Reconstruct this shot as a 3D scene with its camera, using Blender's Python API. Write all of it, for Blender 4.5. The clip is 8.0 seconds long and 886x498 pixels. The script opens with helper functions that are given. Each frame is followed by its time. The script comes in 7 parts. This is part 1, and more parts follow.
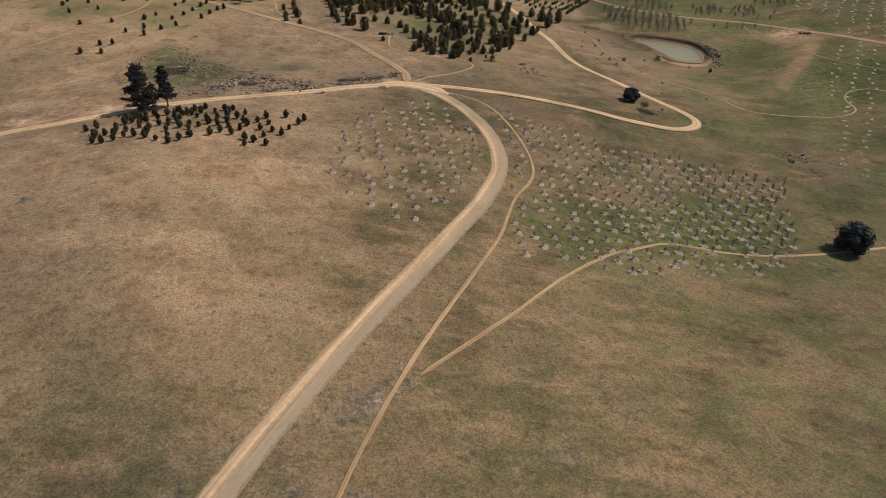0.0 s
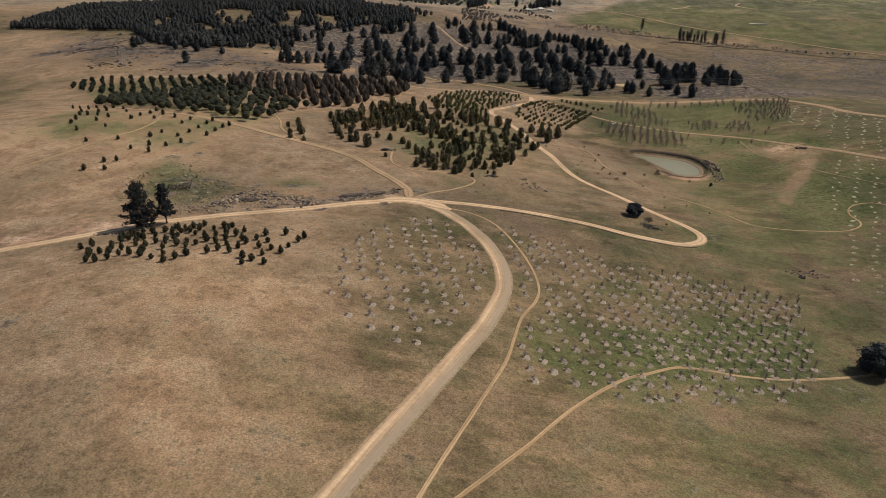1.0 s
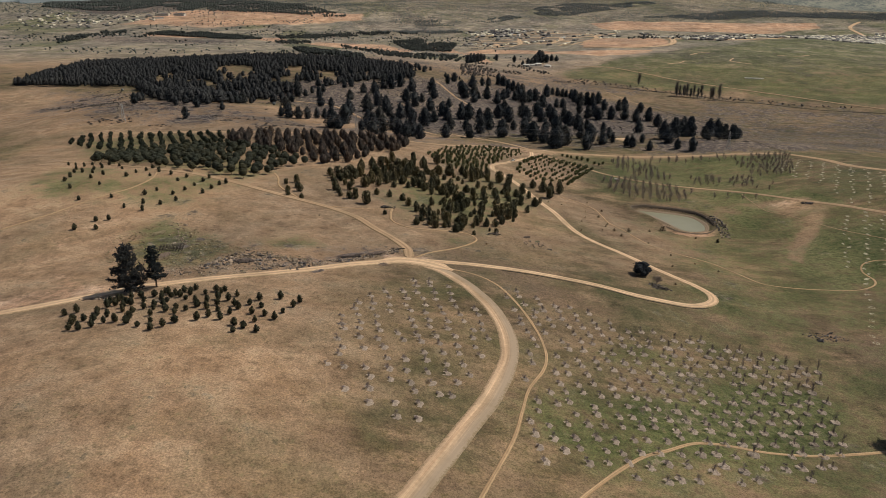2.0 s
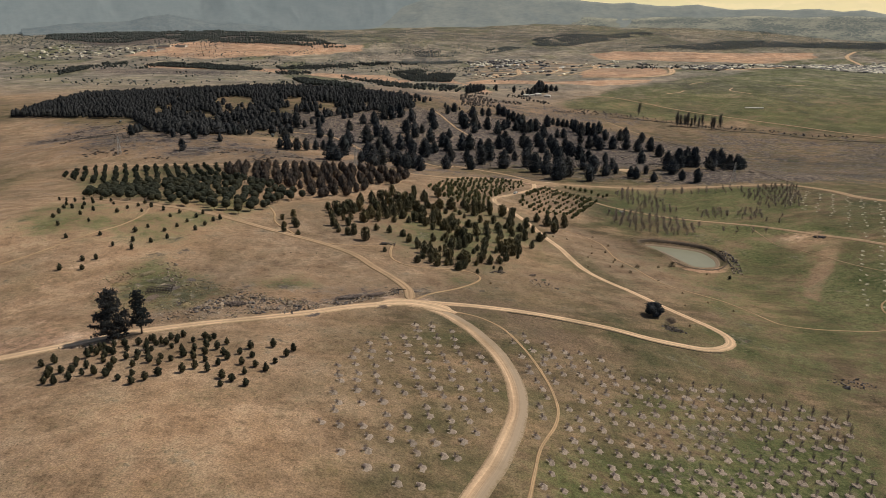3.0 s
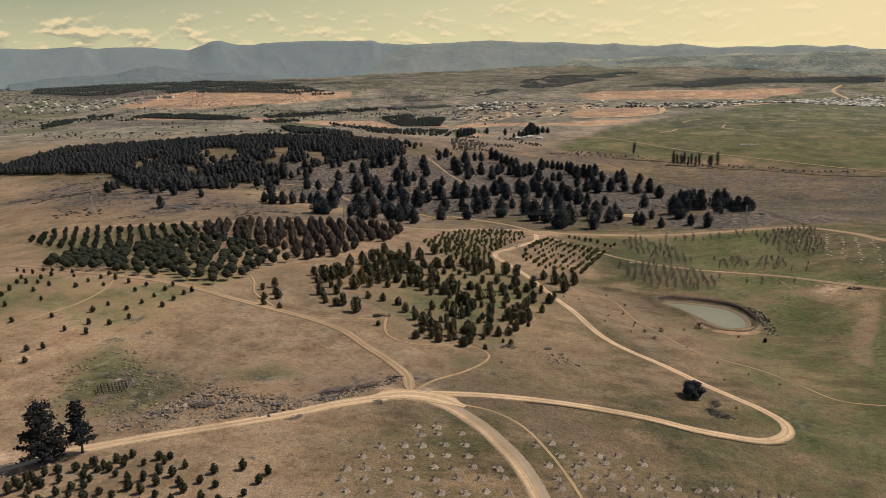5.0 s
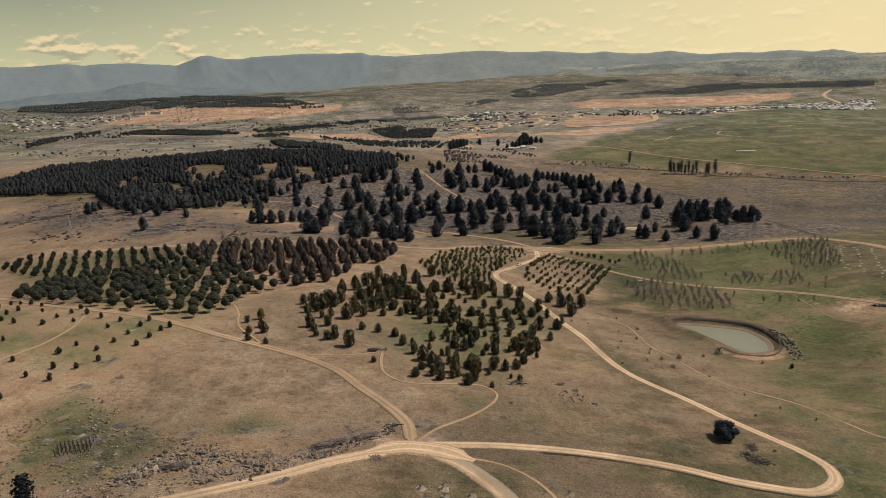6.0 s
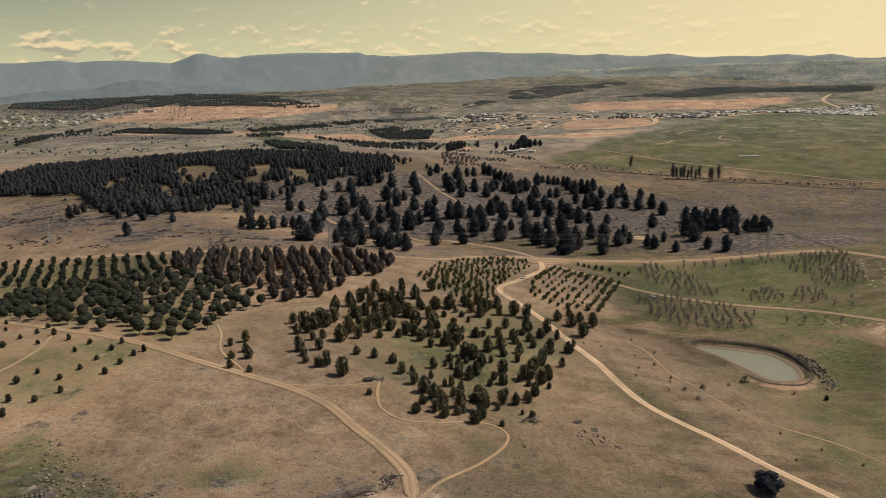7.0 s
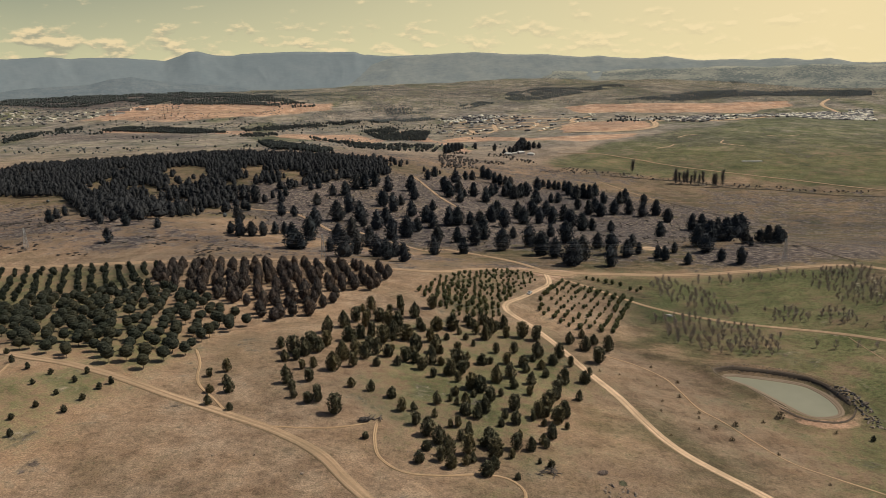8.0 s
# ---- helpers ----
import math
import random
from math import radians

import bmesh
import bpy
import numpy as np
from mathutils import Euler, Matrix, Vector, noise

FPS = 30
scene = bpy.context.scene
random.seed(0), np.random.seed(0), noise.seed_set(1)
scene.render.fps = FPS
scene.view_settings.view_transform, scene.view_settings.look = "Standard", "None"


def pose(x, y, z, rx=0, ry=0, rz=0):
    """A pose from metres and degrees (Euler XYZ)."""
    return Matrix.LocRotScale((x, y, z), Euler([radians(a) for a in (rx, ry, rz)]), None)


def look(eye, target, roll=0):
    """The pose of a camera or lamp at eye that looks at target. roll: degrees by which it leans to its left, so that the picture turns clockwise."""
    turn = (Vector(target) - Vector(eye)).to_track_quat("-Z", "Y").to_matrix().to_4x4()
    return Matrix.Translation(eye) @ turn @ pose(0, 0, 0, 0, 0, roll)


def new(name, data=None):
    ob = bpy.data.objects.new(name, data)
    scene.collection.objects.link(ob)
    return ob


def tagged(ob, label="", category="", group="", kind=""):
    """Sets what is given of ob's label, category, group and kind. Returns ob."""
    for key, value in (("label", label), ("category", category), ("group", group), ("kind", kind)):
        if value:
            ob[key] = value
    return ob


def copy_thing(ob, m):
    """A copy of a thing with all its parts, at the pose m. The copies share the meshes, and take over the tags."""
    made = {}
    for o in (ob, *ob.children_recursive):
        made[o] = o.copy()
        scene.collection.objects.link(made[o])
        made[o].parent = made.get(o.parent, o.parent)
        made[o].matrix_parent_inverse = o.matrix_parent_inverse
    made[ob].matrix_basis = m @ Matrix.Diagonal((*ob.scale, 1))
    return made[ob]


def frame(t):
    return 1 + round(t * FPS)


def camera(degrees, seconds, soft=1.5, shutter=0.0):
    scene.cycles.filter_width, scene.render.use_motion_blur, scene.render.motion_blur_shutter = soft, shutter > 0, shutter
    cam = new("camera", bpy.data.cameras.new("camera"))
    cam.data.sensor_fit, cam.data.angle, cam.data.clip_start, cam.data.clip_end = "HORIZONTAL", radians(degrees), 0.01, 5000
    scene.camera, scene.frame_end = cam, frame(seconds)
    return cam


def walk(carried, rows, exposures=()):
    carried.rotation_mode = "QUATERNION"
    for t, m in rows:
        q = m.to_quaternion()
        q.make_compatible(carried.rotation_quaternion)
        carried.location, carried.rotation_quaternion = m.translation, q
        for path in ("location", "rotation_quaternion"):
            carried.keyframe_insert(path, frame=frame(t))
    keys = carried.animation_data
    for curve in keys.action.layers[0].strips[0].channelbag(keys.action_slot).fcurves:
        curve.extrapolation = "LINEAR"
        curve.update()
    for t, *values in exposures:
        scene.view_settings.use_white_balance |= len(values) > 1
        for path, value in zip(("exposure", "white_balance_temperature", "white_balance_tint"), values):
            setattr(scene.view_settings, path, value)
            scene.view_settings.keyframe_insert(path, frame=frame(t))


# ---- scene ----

# seconds, place, heading, tilt and lean of the flying camera
PATH = [
    (0.00, 15.02, 0.56, 149.64, 0.425, -32.982, 0.518),
    (0.25, 14.82, 2.82, 149.60, 0.583, -30.116, 0.508),
    (0.50, 14.62, 5.10, 149.56, 0.421, -27.614, 0.431),
    (0.75, 14.41, 7.44, 149.53, 0.503, -25.853, 0.419),
    (1.00, 14.19, 9.87, 149.51, 0.558, -24.406, 0.400),
    (1.25, 13.96, 12.43, 149.49, 0.596, -23.178, 0.376),
    (1.50, 13.72, 15.13, 149.47, 0.620, -22.123, 0.348),
    (1.75, 13.46, 18.01, 149.46, 0.632, -21.192, 0.316),
    (2.00, 13.19, 21.08, 149.45, 0.519, -20.308, 0.233),
    (2.25, 12.91, 24.35, 149.44, 0.525, -19.619, 0.200),
    (2.50, 12.60, 27.85, 149.44, 0.527, -19.021, 0.164),
    (2.75, 12.29, 31.59, 149.44, 0.519, -18.497, 0.126),
    (3.00, 11.95, 35.57, 149.44, 0.501, -18.032, 0.086),
    (3.25, 11.59, 39.80, 149.45, 0.469, -17.613, 0.046),
    (3.50, 11.21, 44.28, 149.46, 0.419, -17.229, 0.005),
    (3.75, 10.81, 49.03, 149.47, 0.349, -16.876, -0.035),
    (4.00, 10.38, 54.04, 149.49, 0.272, -16.552, -0.074),
    (4.25, 9.94, 59.31, 149.50, 0.197, -16.250, -0.121),
    (4.50, 9.47, 64.85, 149.52, 0.103, -15.875, -0.248),
    (4.75, 8.97, 70.65, 149.55, -0.019, -15.318, -0.667),
    (5.00, 8.45, 76.70, 149.57, -0.167, -14.704, -1.375),
    (5.25, 7.91, 82.96, 149.60, -0.332, -14.264, -2.019),
    (5.50, 7.33, 89.39, 149.63, -0.494, -14.033, -2.345),
    (5.75, 6.74, 95.97, 149.66, -0.645, -13.928, -2.410),
    (6.00, 6.11, 102.70, 149.69, -0.778, -13.892, -2.328),
    (6.25, 5.46, 109.57, 149.72, -0.891, -13.883, -2.177),
    (6.50, 4.78, 116.59, 149.76, -0.994, -13.874, -2.019),
    (6.75, 4.08, 123.74, 149.79, -1.101, -13.866, -1.877),
    (7.00, 3.35, 131.04, 149.83, -1.212, -13.859, -1.737),
    (7.25, 2.59, 138.46, 149.87, -1.327, -13.853, -1.588),
    (7.50, 1.81, 146.02, 149.90, -1.445, -13.847, -1.440),
    (7.75, 1.00, 153.70, 149.94, -1.565, -13.841, -1.303),
    (8.00, 0.16, 161.53, 149.98, -1.688, -13.835, -1.168),
]
cam = camera(64.2, 8.0, soft=0.8)
walk(cam, [(t, pose(x, y, z, 90 + tilt, 0, yaw) @ pose(0, 0, 0, 0, 0, lean)) for t, x, y, z, yaw, tilt, lean in PATH],
     exposures=[(0.0, 0.0, 6700, 9), (8.0, 0.0, 6700, 9)])

# ---------------------------------------------------------------- daylight
SUN_AWAY = Vector((0.93, 0.30, 1.22)).normalized()      # towards the sun
world = bpy.data.worlds.new("sky")
scene.world = world
world.use_nodes = True
wn = world.node_tree.nodes
sky = wn.new("ShaderNodeTexSky")
sky.sky_type = "NISHITA"
sky.sun_disc = False
sky.sun_elevation = math.asin(SUN_AWAY.z)
sky.sun_rotation = math.atan2(SUN_AWAY.x, SUN_AWAY.y)
sky.air_density, sky.dust_density, sky.ozone_density = 1.0, 1.6, 1.0
world.node_tree.links.new(sky.outputs[0], wn["Background"].inputs[0])
wn["Background"].inputs[1].default_value = 0.06
sun = new("sun", bpy.data.lights.new("sun", "SUN"))
sun.data.energy, sun.data.angle, sun.data.color = 3.5, radians(0.6), (1.0, 0.93, 0.82)
sun.matrix_basis = look((0, 0, 600), Vector((0, 0, 600)) - SUN_AWAY)


# ---------------------------------------------------------------- materials
def material(name, rough=0.9, spec=0.2):
    m = bpy.data.materials.new(name)
    m.use_nodes = True
    n, l = m.node_tree.nodes, m.node_tree.links
    b = n["Principled BSDF"]
    b.inputs["Roughness"].default_value = rough
    b.inputs["Specular IOR Level"].default_value = spec
    return m, n, l, b


def node(n, kind, **values):
    a = n.new(kind)
    for key, v in values.items():
        a.inputs[key.replace("_", " ")].default_value = v
    return a


def noise_fac(n, l, scale, detail=4.0, rough=0.6, coords="Object", stretch=None):
    c = n.new("ShaderNodeTexCoord")
    src = c.outputs[coords]
    if stretch:
        mp = n.new("ShaderNodeMapping")
        mp.inputs["Scale"].default_value = stretch
        mp.inputs["Rotation"].default_value = (0, 0, 0.4)
        l.new(src, mp.inputs[0])
        src = mp.outputs[0]
    t = node(n, "ShaderNodeTexNoise", Scale=scale, Detail=detail, Roughness=rough)
    l.new(src, t.inputs["Vector"])
    return t.outputs["Fac"]


def math_node(n, l, op, a, b=None, clamp=False):
    m = n.new("ShaderNodeMath")
    m.operation, m.use_clamp = op, clamp
    for i, v in enumerate((a, b)):
        if v is None:
            continue
        if isinstance(v, (int, float)):
            m.inputs[i].default_value = v
        else:
            l.new(v, m.inputs[i])
    return m.outputs[0]


def ramp(n, l, fac, stops):
    r = n.new("ShaderNodeValToRGB")
    while len(r.color_ramp.elements) < len(stops):
        r.color_ramp.elements.new(0.5)
    for e, (p, c) in zip(r.color_ramp.elements, stops):
        e.position, e.color = p, (*c, 1)
    l.new(fac, r.inputs[0])
    return r.outputs[0]


def mix(n, l, fac, a, b, blend="MIX"):
    m = n.new("ShaderNodeMix")
    m.data_type, m.blend_type = "RGBA", blend
    for sock, v in ((m.inputs["Factor"], fac), (m.inputs["A"], a), (m.inputs["B"], b)):
        if isinstance(v, (int, float)):
            sock.default_value = v
        elif isinstance(v, tuple):
            sock.default_value = (*v, 1)
        else:
            l.new(v, sock)
    return m.outputs["Result"]


def bump(n, l, b, fac, strength, distance):
    a = node(n, "ShaderNodeBump", Strength=strength, Distance=distance)
    l.new(fac, a.inputs["Height"])
    l.new(a.outputs[0], b.inputs["Normal"])


def foliage_material(name, dark, light, autumn=None):
    """Leaf clumps: colour differs from clump to clump and from tree to tree."""
    m, n, l, b = material(name, 0.75, 0.15)
    g = n.new("ShaderNodeNewGeometry")
    o = n.new("ShaderNodeObjectInfo")
    c = mix(n, l, g.outputs["Random Per Island"], dark, light)
    tint = ramp(n, l, o.outputs["Random"], [(0.0, (0.75, 0.8, 0.75)), (0.5, (1, 1, 1)), (1.0, autumn or (1.25, 1.1, 0.9))])
    c = mix(n, l, 1.0, c, tint, "MULTIPLY")
    l.new(c, b.inputs["Base Color"])
    return m


def plain_material(name, low, high, scale=1.0, rough=0.85, spec=0.2, bumpy=0.0, per_object=0.0):
    m, n, l, b = material(name, rough, spec)
    f = noise_fac(n, l, scale, 6.0, 0.65)
    c = ramp(n, l, f, [(0.3, low), (0.7, high)])
    if per_object:
        o = n.new("ShaderNodeObjectInfo")
        k = ramp(n, l, o.outputs["Random"], [(0, (1 - per_object,) * 3), (1, (1 + per_object,) * 3)])
        c = mix(n, l, 1.0, c, k, "MULTIPLY")
    l.new(c, b.inputs["Base Color"])
    if bumpy:
        bump(n, l, b, f, 0.6, bumpy)
    return m


def ground_material():
    """Dry winter pasture; the attribute 'cover' tells greenness, bare soil and heath."""
    m, n, l, b = material("pasture", 0.95, 0.08)
    at = n.new("ShaderNodeAttribute")
    at.attribute_name = "cover"
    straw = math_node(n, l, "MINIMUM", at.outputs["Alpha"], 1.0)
    # alpha above 1 marks far grass that is greyed to stand for haze
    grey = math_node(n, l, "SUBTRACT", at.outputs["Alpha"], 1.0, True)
    sep = n.new("ShaderNodeSeparateColor")
    l.new(at.outputs["Color"], sep.inputs[0])
    big = noise_fac(n, l, 0.016, 4.0, 0.6)
    mid = noise_fac(n, l, 0.085, 5.0, 0.62)
    small = noise_fac(n, l, 0.42, 5.0, 0.65)
    fine = noise_fac(n, l, 2.1, 4.0, 0.7)
    streak = noise_fac(n, l, 0.055, 6.0, 0.65, stretch=(1.0, 2.4, 1.0))
    dry = ramp(n, l, mid, [(0.36, (0.068, 0.053, 0.032)), (0.5, (0.122, 0.094, 0.058)), (0.64, (0.205, 0.157, 0.099))])
    dry = mix(n, l, ramp(n, l, big, [(0.40, (0, 0, 0)), (0.62, (0.7, 0.7, 0.7))]), dry, (0.150, 0.122, 0.070))
    dry = mix(n, l, ramp(n, l, streak, [(0.46, (0, 0, 0)), (0.66, (0.8, 0.8, 0.8))]), dry, (0.275, 0.188, 0.122))

    tone = noise_fac(n, l, 0.03, 6.0, 0.68)
    dry = mix(n, l, ramp(n, l, tone, [(0.36, (0.85, 0.85, 0.85)), (0.50, (0, 0, 0))]), dry, (0.078, 0.078, 0.040))
    dry = mix(n, l, ramp(n, l, tone, [(0.50, (0, 0, 0)), (0.64, (0.85, 0.85, 0.85))]), dry, (0.190, 0.132, 0.091))

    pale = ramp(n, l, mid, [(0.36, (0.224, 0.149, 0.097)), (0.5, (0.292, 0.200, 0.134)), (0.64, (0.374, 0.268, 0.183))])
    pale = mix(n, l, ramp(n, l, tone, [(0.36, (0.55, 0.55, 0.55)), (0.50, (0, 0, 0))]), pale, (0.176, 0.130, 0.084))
    # worn: greyed far grass, distance haze put into its colour
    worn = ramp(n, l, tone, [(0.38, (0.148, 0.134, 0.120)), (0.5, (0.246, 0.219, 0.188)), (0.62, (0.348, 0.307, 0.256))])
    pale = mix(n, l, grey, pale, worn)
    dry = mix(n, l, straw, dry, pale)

    def weight(socket, spread, low, high):
        v = math_node(n, l, "ADD", socket, math_node(n, l, "MULTIPLY", math_node(n, l, "SUBTRACT", mid, 0.5), spread))
        v = math_node(n, l, "ADD", v, math_node(n, l, "MULTIPLY", math_node(n, l, "SUBTRACT", small, 0.5), spread * 0.8))
        v = math_node(n, l, "ADD", v, math_node(n, l, "MULTIPLY", math_node(n, l, "SUBTRACT", big, 0.5), spread * 0.6))
        r = n.new("ShaderNodeMapRange")
        r.interpolation_type = "SMOOTHSTEP"
        l.new(v, r.inputs["Value"])
        r.inputs["From Min"].default_value, r.inputs["From Max"].default_value = low, high
        return r.outputs["Result"]

    green = ramp(n, l, math_node(n, l, "ADD", math_node(n, l, "MULTIPLY", small, 0.5), math_node(n, l, "MULTIPLY", tone, 0.5)), [(0.38, (0.040, 0.055, 0.020)), (0.5, (0.080, 0.096, 0.041)), (0.62, (0.152, 0.150, 0.078))])
    c = mix(n, l, math_node(n, l, "MULTIPLY", weight(sep.outputs[0], 1.9, 0.2, 1.0), 0.9), dry, green)
    clump = noise_fac(n, l, 0.24, 6.0, 0.76)
    # purple-grey heath, its colours cooled further to carry some distance haze
    heath = ramp(n, l, clump, [(0.42, (0.052, 0.043, 0.046)), (0.50, (0.100, 0.083, 0.082)), (0.56, (0.185, 0.153, 0.130)), (0.64, (0.275, 0.228, 0.186))])
    c = mix(n, l, weight(sep.outputs[2], 2.2, 0.25, 0.85), c, heath)
    soil = ramp(n, l, math_node(n, l, "ADD", math_node(n, l, "MULTIPLY", mid, 0.4), math_node(n, l, "MULTIPLY", tone, 0.6)), [(0.38, (0.28, 0.168, 0.112)), (0.5, (0.41, 0.262, 0.180)), (0.62, (0.55, 0.392, 0.285))])
    c = mix(n, l, weight(sep.outputs[1], 1.0, 0.3, 0.8), c, soil)
    calm = mix(n, l, math_node(n, l, "MULTIPLY", straw, 0.75), (0.062, 0.052, 0.028), c)
    # tussocks and bare crumbs scattered over the grass
    c = mix(n, l, ramp(n, l, small, [(0.54, (0, 0, 0)), (0.66, (0.75, 0.75, 0.75))]), c, calm)
    c = mix(n, l, 1.0, c, ramp(n, l, fine, [(0.34, (0.62, 0.62, 0.60)), (0.5, (1.0, 1.0, 1.0)), (0.66, (1.42, 1.38, 1.32))]), "MULTIPLY")
    c = mix(n, l, 1.0, c, ramp(n, l, small, [(0.34, (0.72, 0.73, 0.72)), (0.5, (1.0, 1.0, 1.0)), (0.66, (1.32, 1.29, 1.25))]), "MULTIPLY")
    # grass tufts: pale crowns with darker gaps, more of them where the sward is rough
    cell = node(n, "ShaderNodeTexVoronoi", Scale=0.62, Randomness=1.0)
    l.new(n.new("ShaderNodeTexCoord").outputs["Object"], cell.inputs["Vector"])
    pick = node(n, "ShaderNodeSeparateColor")
    l.new(cell.outputs["Color"], pick.inputs[0])
    tuft = math_node(n, l, "MULTIPLY", ramp(n, l, cell.outputs["Distance"], [(0.12, (1, 1, 1)), (0.42, (0, 0, 0))]), ramp(n, l, pick.outputs[0], [(0.45, (0, 0, 0)), (0.75, (1, 1, 1))]))
    patch = ramp(n, l, tone, [(0.42, (0.9, 0.9, 0.9)), (0.58, (0.15, 0.15, 0.15))])
    tuft = math_node(n, l, "MULTIPLY", tuft, patch)
    c = mix(n, l, math_node(n, l, "MULTIPLY", tuft, 0.55), c, mix(n, l, pick.outputs[1], (0.215, 0.190, 0.105), (0.085, 0.082, 0.042)))
    broad = noise_fac(n, l, 0.007, 7.0, 0.66)
    c = mix(n, l, 1.0, c, ramp(n, l, broad, [(0.38, (0.76, 0.79, 0.82)), (0.62, (1.24, 1.20, 1.14))]), "MULTIPLY")
    l.new(c, b.inputs["Base Color"])
    bump(n, l, b, small, 0.7, 0.6)
    return m


def road_material(name, low, high, edge, two_tone=0.0):
    """Gravel with streaks along the way; 'lane': 0 at the middle to 1 at the edge, 'way': metres along and across."""
    m, n, l, b = material(name, 0.95, 0.1)
    at = n.new("ShaderNodeAttribute")
    at.attribute_name = "lane"
    way = n.new("ShaderNodeAttribute")
    way.attribute_name = "way"
    mp = n.new("ShaderNodeMapping")
    mp.inputs["Scale"].default_value = (0.03, 1.6, 1.0)
    l.new(way.outputs["Vector"], mp.inputs[0])
    st = node(n, "ShaderNodeTexNoise", Scale=1.0, Detail=5.0, Roughness=0.6)
    l.new(mp.outputs[0], st.inputs["Vector"])
    f = noise_fac(n, l, 0.9, 5.0, 0.7)
    g = noise_fac(n, l, 0.07, 4.0, 0.6)
    c = ramp(n, l, st.outputs["Fac"], [(0.36, low), (0.64, high)])
    rut = ramp(n, l, at.outputs["Fac"], [(0.0, (0.80, 0.78, 0.75)), (0.18, (0.88, 0.87, 0.84)), (0.40, (1.16, 1.13, 1.08)), (0.60, (1.0, 0.98, 0.95)), (1.0, (0.92, 0.89, 0.84))])
    c = mix(n, l, 1.0, c, rut, "MULTIPLY")
    c = mix(n, l, 1.0, c, ramp(n, l, f, [(0.35, (0.88, 0.88, 0.88)), (0.65, (1.12, 1.12, 1.12))]), "MULTIPLY")
    if two_tone:
        s = n.new("ShaderNodeSeparateXYZ")
        l.new(way.outputs["Vector"], s.inputs[0])
        r = n.new("ShaderNodeMapRange")
        l.new(math_node(n, l, "ADD", s.outputs[1], math_node(n, l, "MULTIPLY", math_node(n, l, "SUBTRACT", st.outputs["Fac"], 0.5), 2.0)), r.inputs["Value"])
        r.inputs["From Min"].default_value, r.inputs["From Max"].default_value = 0.2, -0.9
        c = mix(n, l, math_node(n, l, "MULTIPLY", r.outputs["Result"], two_tone), c, (0.30, 0.240, 0.178))
    e = math_node(n, l, "ADD", at.outputs["Fac"], math_node(n, l, "MULTIPLY", math_node(n, l, "SUBTRACT", f, 0.5), 1.3))
    r = n.new("ShaderNodeMapRange")
    l.new(e, r.inputs["Value"])
    r.inputs["From Min"].default_value, r.inputs["From Max"].default_value = 0.84, 1.06
    c = mix(n, l, math_node(n, l, "MULTIPLY", r.outputs["Result"], 0.85), c, edge)
    c = mix(n, l, ramp(n, l, g, [(0.48, (0, 0, 0)), (0.66, (0.45, 0.45, 0.45))]), c, edge)
    l.new(c, b.inputs["Base Color"])
    return m


M_GROUND = ground_material()
M_ROAD = road_material("pale_gravel", (0.45, 0.312, 0.200), (0.66, 0.480, 0.325), (0.22, 0.165, 0.10))
M_WIDE = road_material("worn_wide_gravel", (0.39, 0.264, 0.172), (0.60, 0.438, 0.298), (0.22, 0.165, 0.10), 0.8)
M_TRACK = road_material("brown_gravel", (0.32, 0.216, 0.135), (0.45, 0.320, 0.208), (0.20, 0.15, 0.09))
M_PATH = road_material("orange_clay", (0.34, 0.225, 0.13), (0.48, 0.34, 0.21), (0.20, 0.15, 0.09))
# bluish cast of these needles is distance haze put into the colour
M_PINE = foliage_material("pine_needles", (0.025, 0.029, 0.033), (0.053, 0.058, 0.063))
M_CYPRESS = foliage_material("cypress_foliage", (0.014, 0.018, 0.012), (0.050, 0.052, 0.034))
M_BROWN = foliage_material("browned_cypress_foliage", (0.030, 0.024, 0.022), (0.098, 0.078, 0.066))
M_CEDAR = foliage_material("cedar_foliage", (0.034, 0.033, 0.020), (0.205, 0.181, 0.107), (1.2, 1.08, 0.85))
# haze over the hill's pine wood is tinted into this needle colour
M_WOOD = foliage_material("dense_pine_needles", (0.020, 0.024, 0.030), (0.034, 0.038, 0.044))
M_SHRUB = foliage_material("shrub_foliage", (0.016, 0.018, 0.011), (0.058, 0.056, 0.033))
M_YOUNG = foliage_material("young_foliage", (0.034, 0.040, 0.016), (0.124, 0.122, 0.052))
M_TWIG = plain_material("grey_twigs", (0.195, 0.155, 0.128), (0.335, 0.270, 0.225), 2.0, per_object=0.2)
M_BARK = plain_material("bark", (0.06, 0.045, 0.035), (0.16, 0.12, 0.09), 3.0)
M_MULCH = plain_material("straw_mulch", (0.190, 0.150, 0.118), (0.375, 0.305, 0.242), 2.4, bumpy=0.25, per_object=0.22)
M_ROCK = plain_material("weathered_rock", (0.13, 0.098, 0.072), (0.36, 0.285, 0.212), 0.9, bumpy=0.2, per_object=0.3)
M_DARKROCK = plain_material("dark_rock", (0.05, 0.045, 0.042), (0.17, 0.15, 0.14), 0.9, bumpy=0.2, per_object=0.3)
M_STEEL = plain_material("galvanised_steel", (0.30, 0.30, 0.29), (0.45, 0.45, 0.43), 3.0, rough=0.5, spec=0.4)
M_WALL = plain_material("house_wall", (0.38, 0.34, 0.29), (0.62, 0.57, 0.50), 0.2, per_object=0.3)
M_ROOF = plain_material("house_roof", (0.32, 0.31, 0.28), (0.58, 0.55, 0.49), 0.05, rough=0.6, per_object=0.45)
M_DARKROOF = plain_material("dark_roof", (0.04, 0.045, 0.055), (0.09, 0.095, 0.105), 0.1, rough=0.6, per_object=0.3)
M_LOG = plain_material("grey_log", (0.055, 0.046, 0.040), (0.17, 0.142, 0.118), 1.5, per_object=0.25)


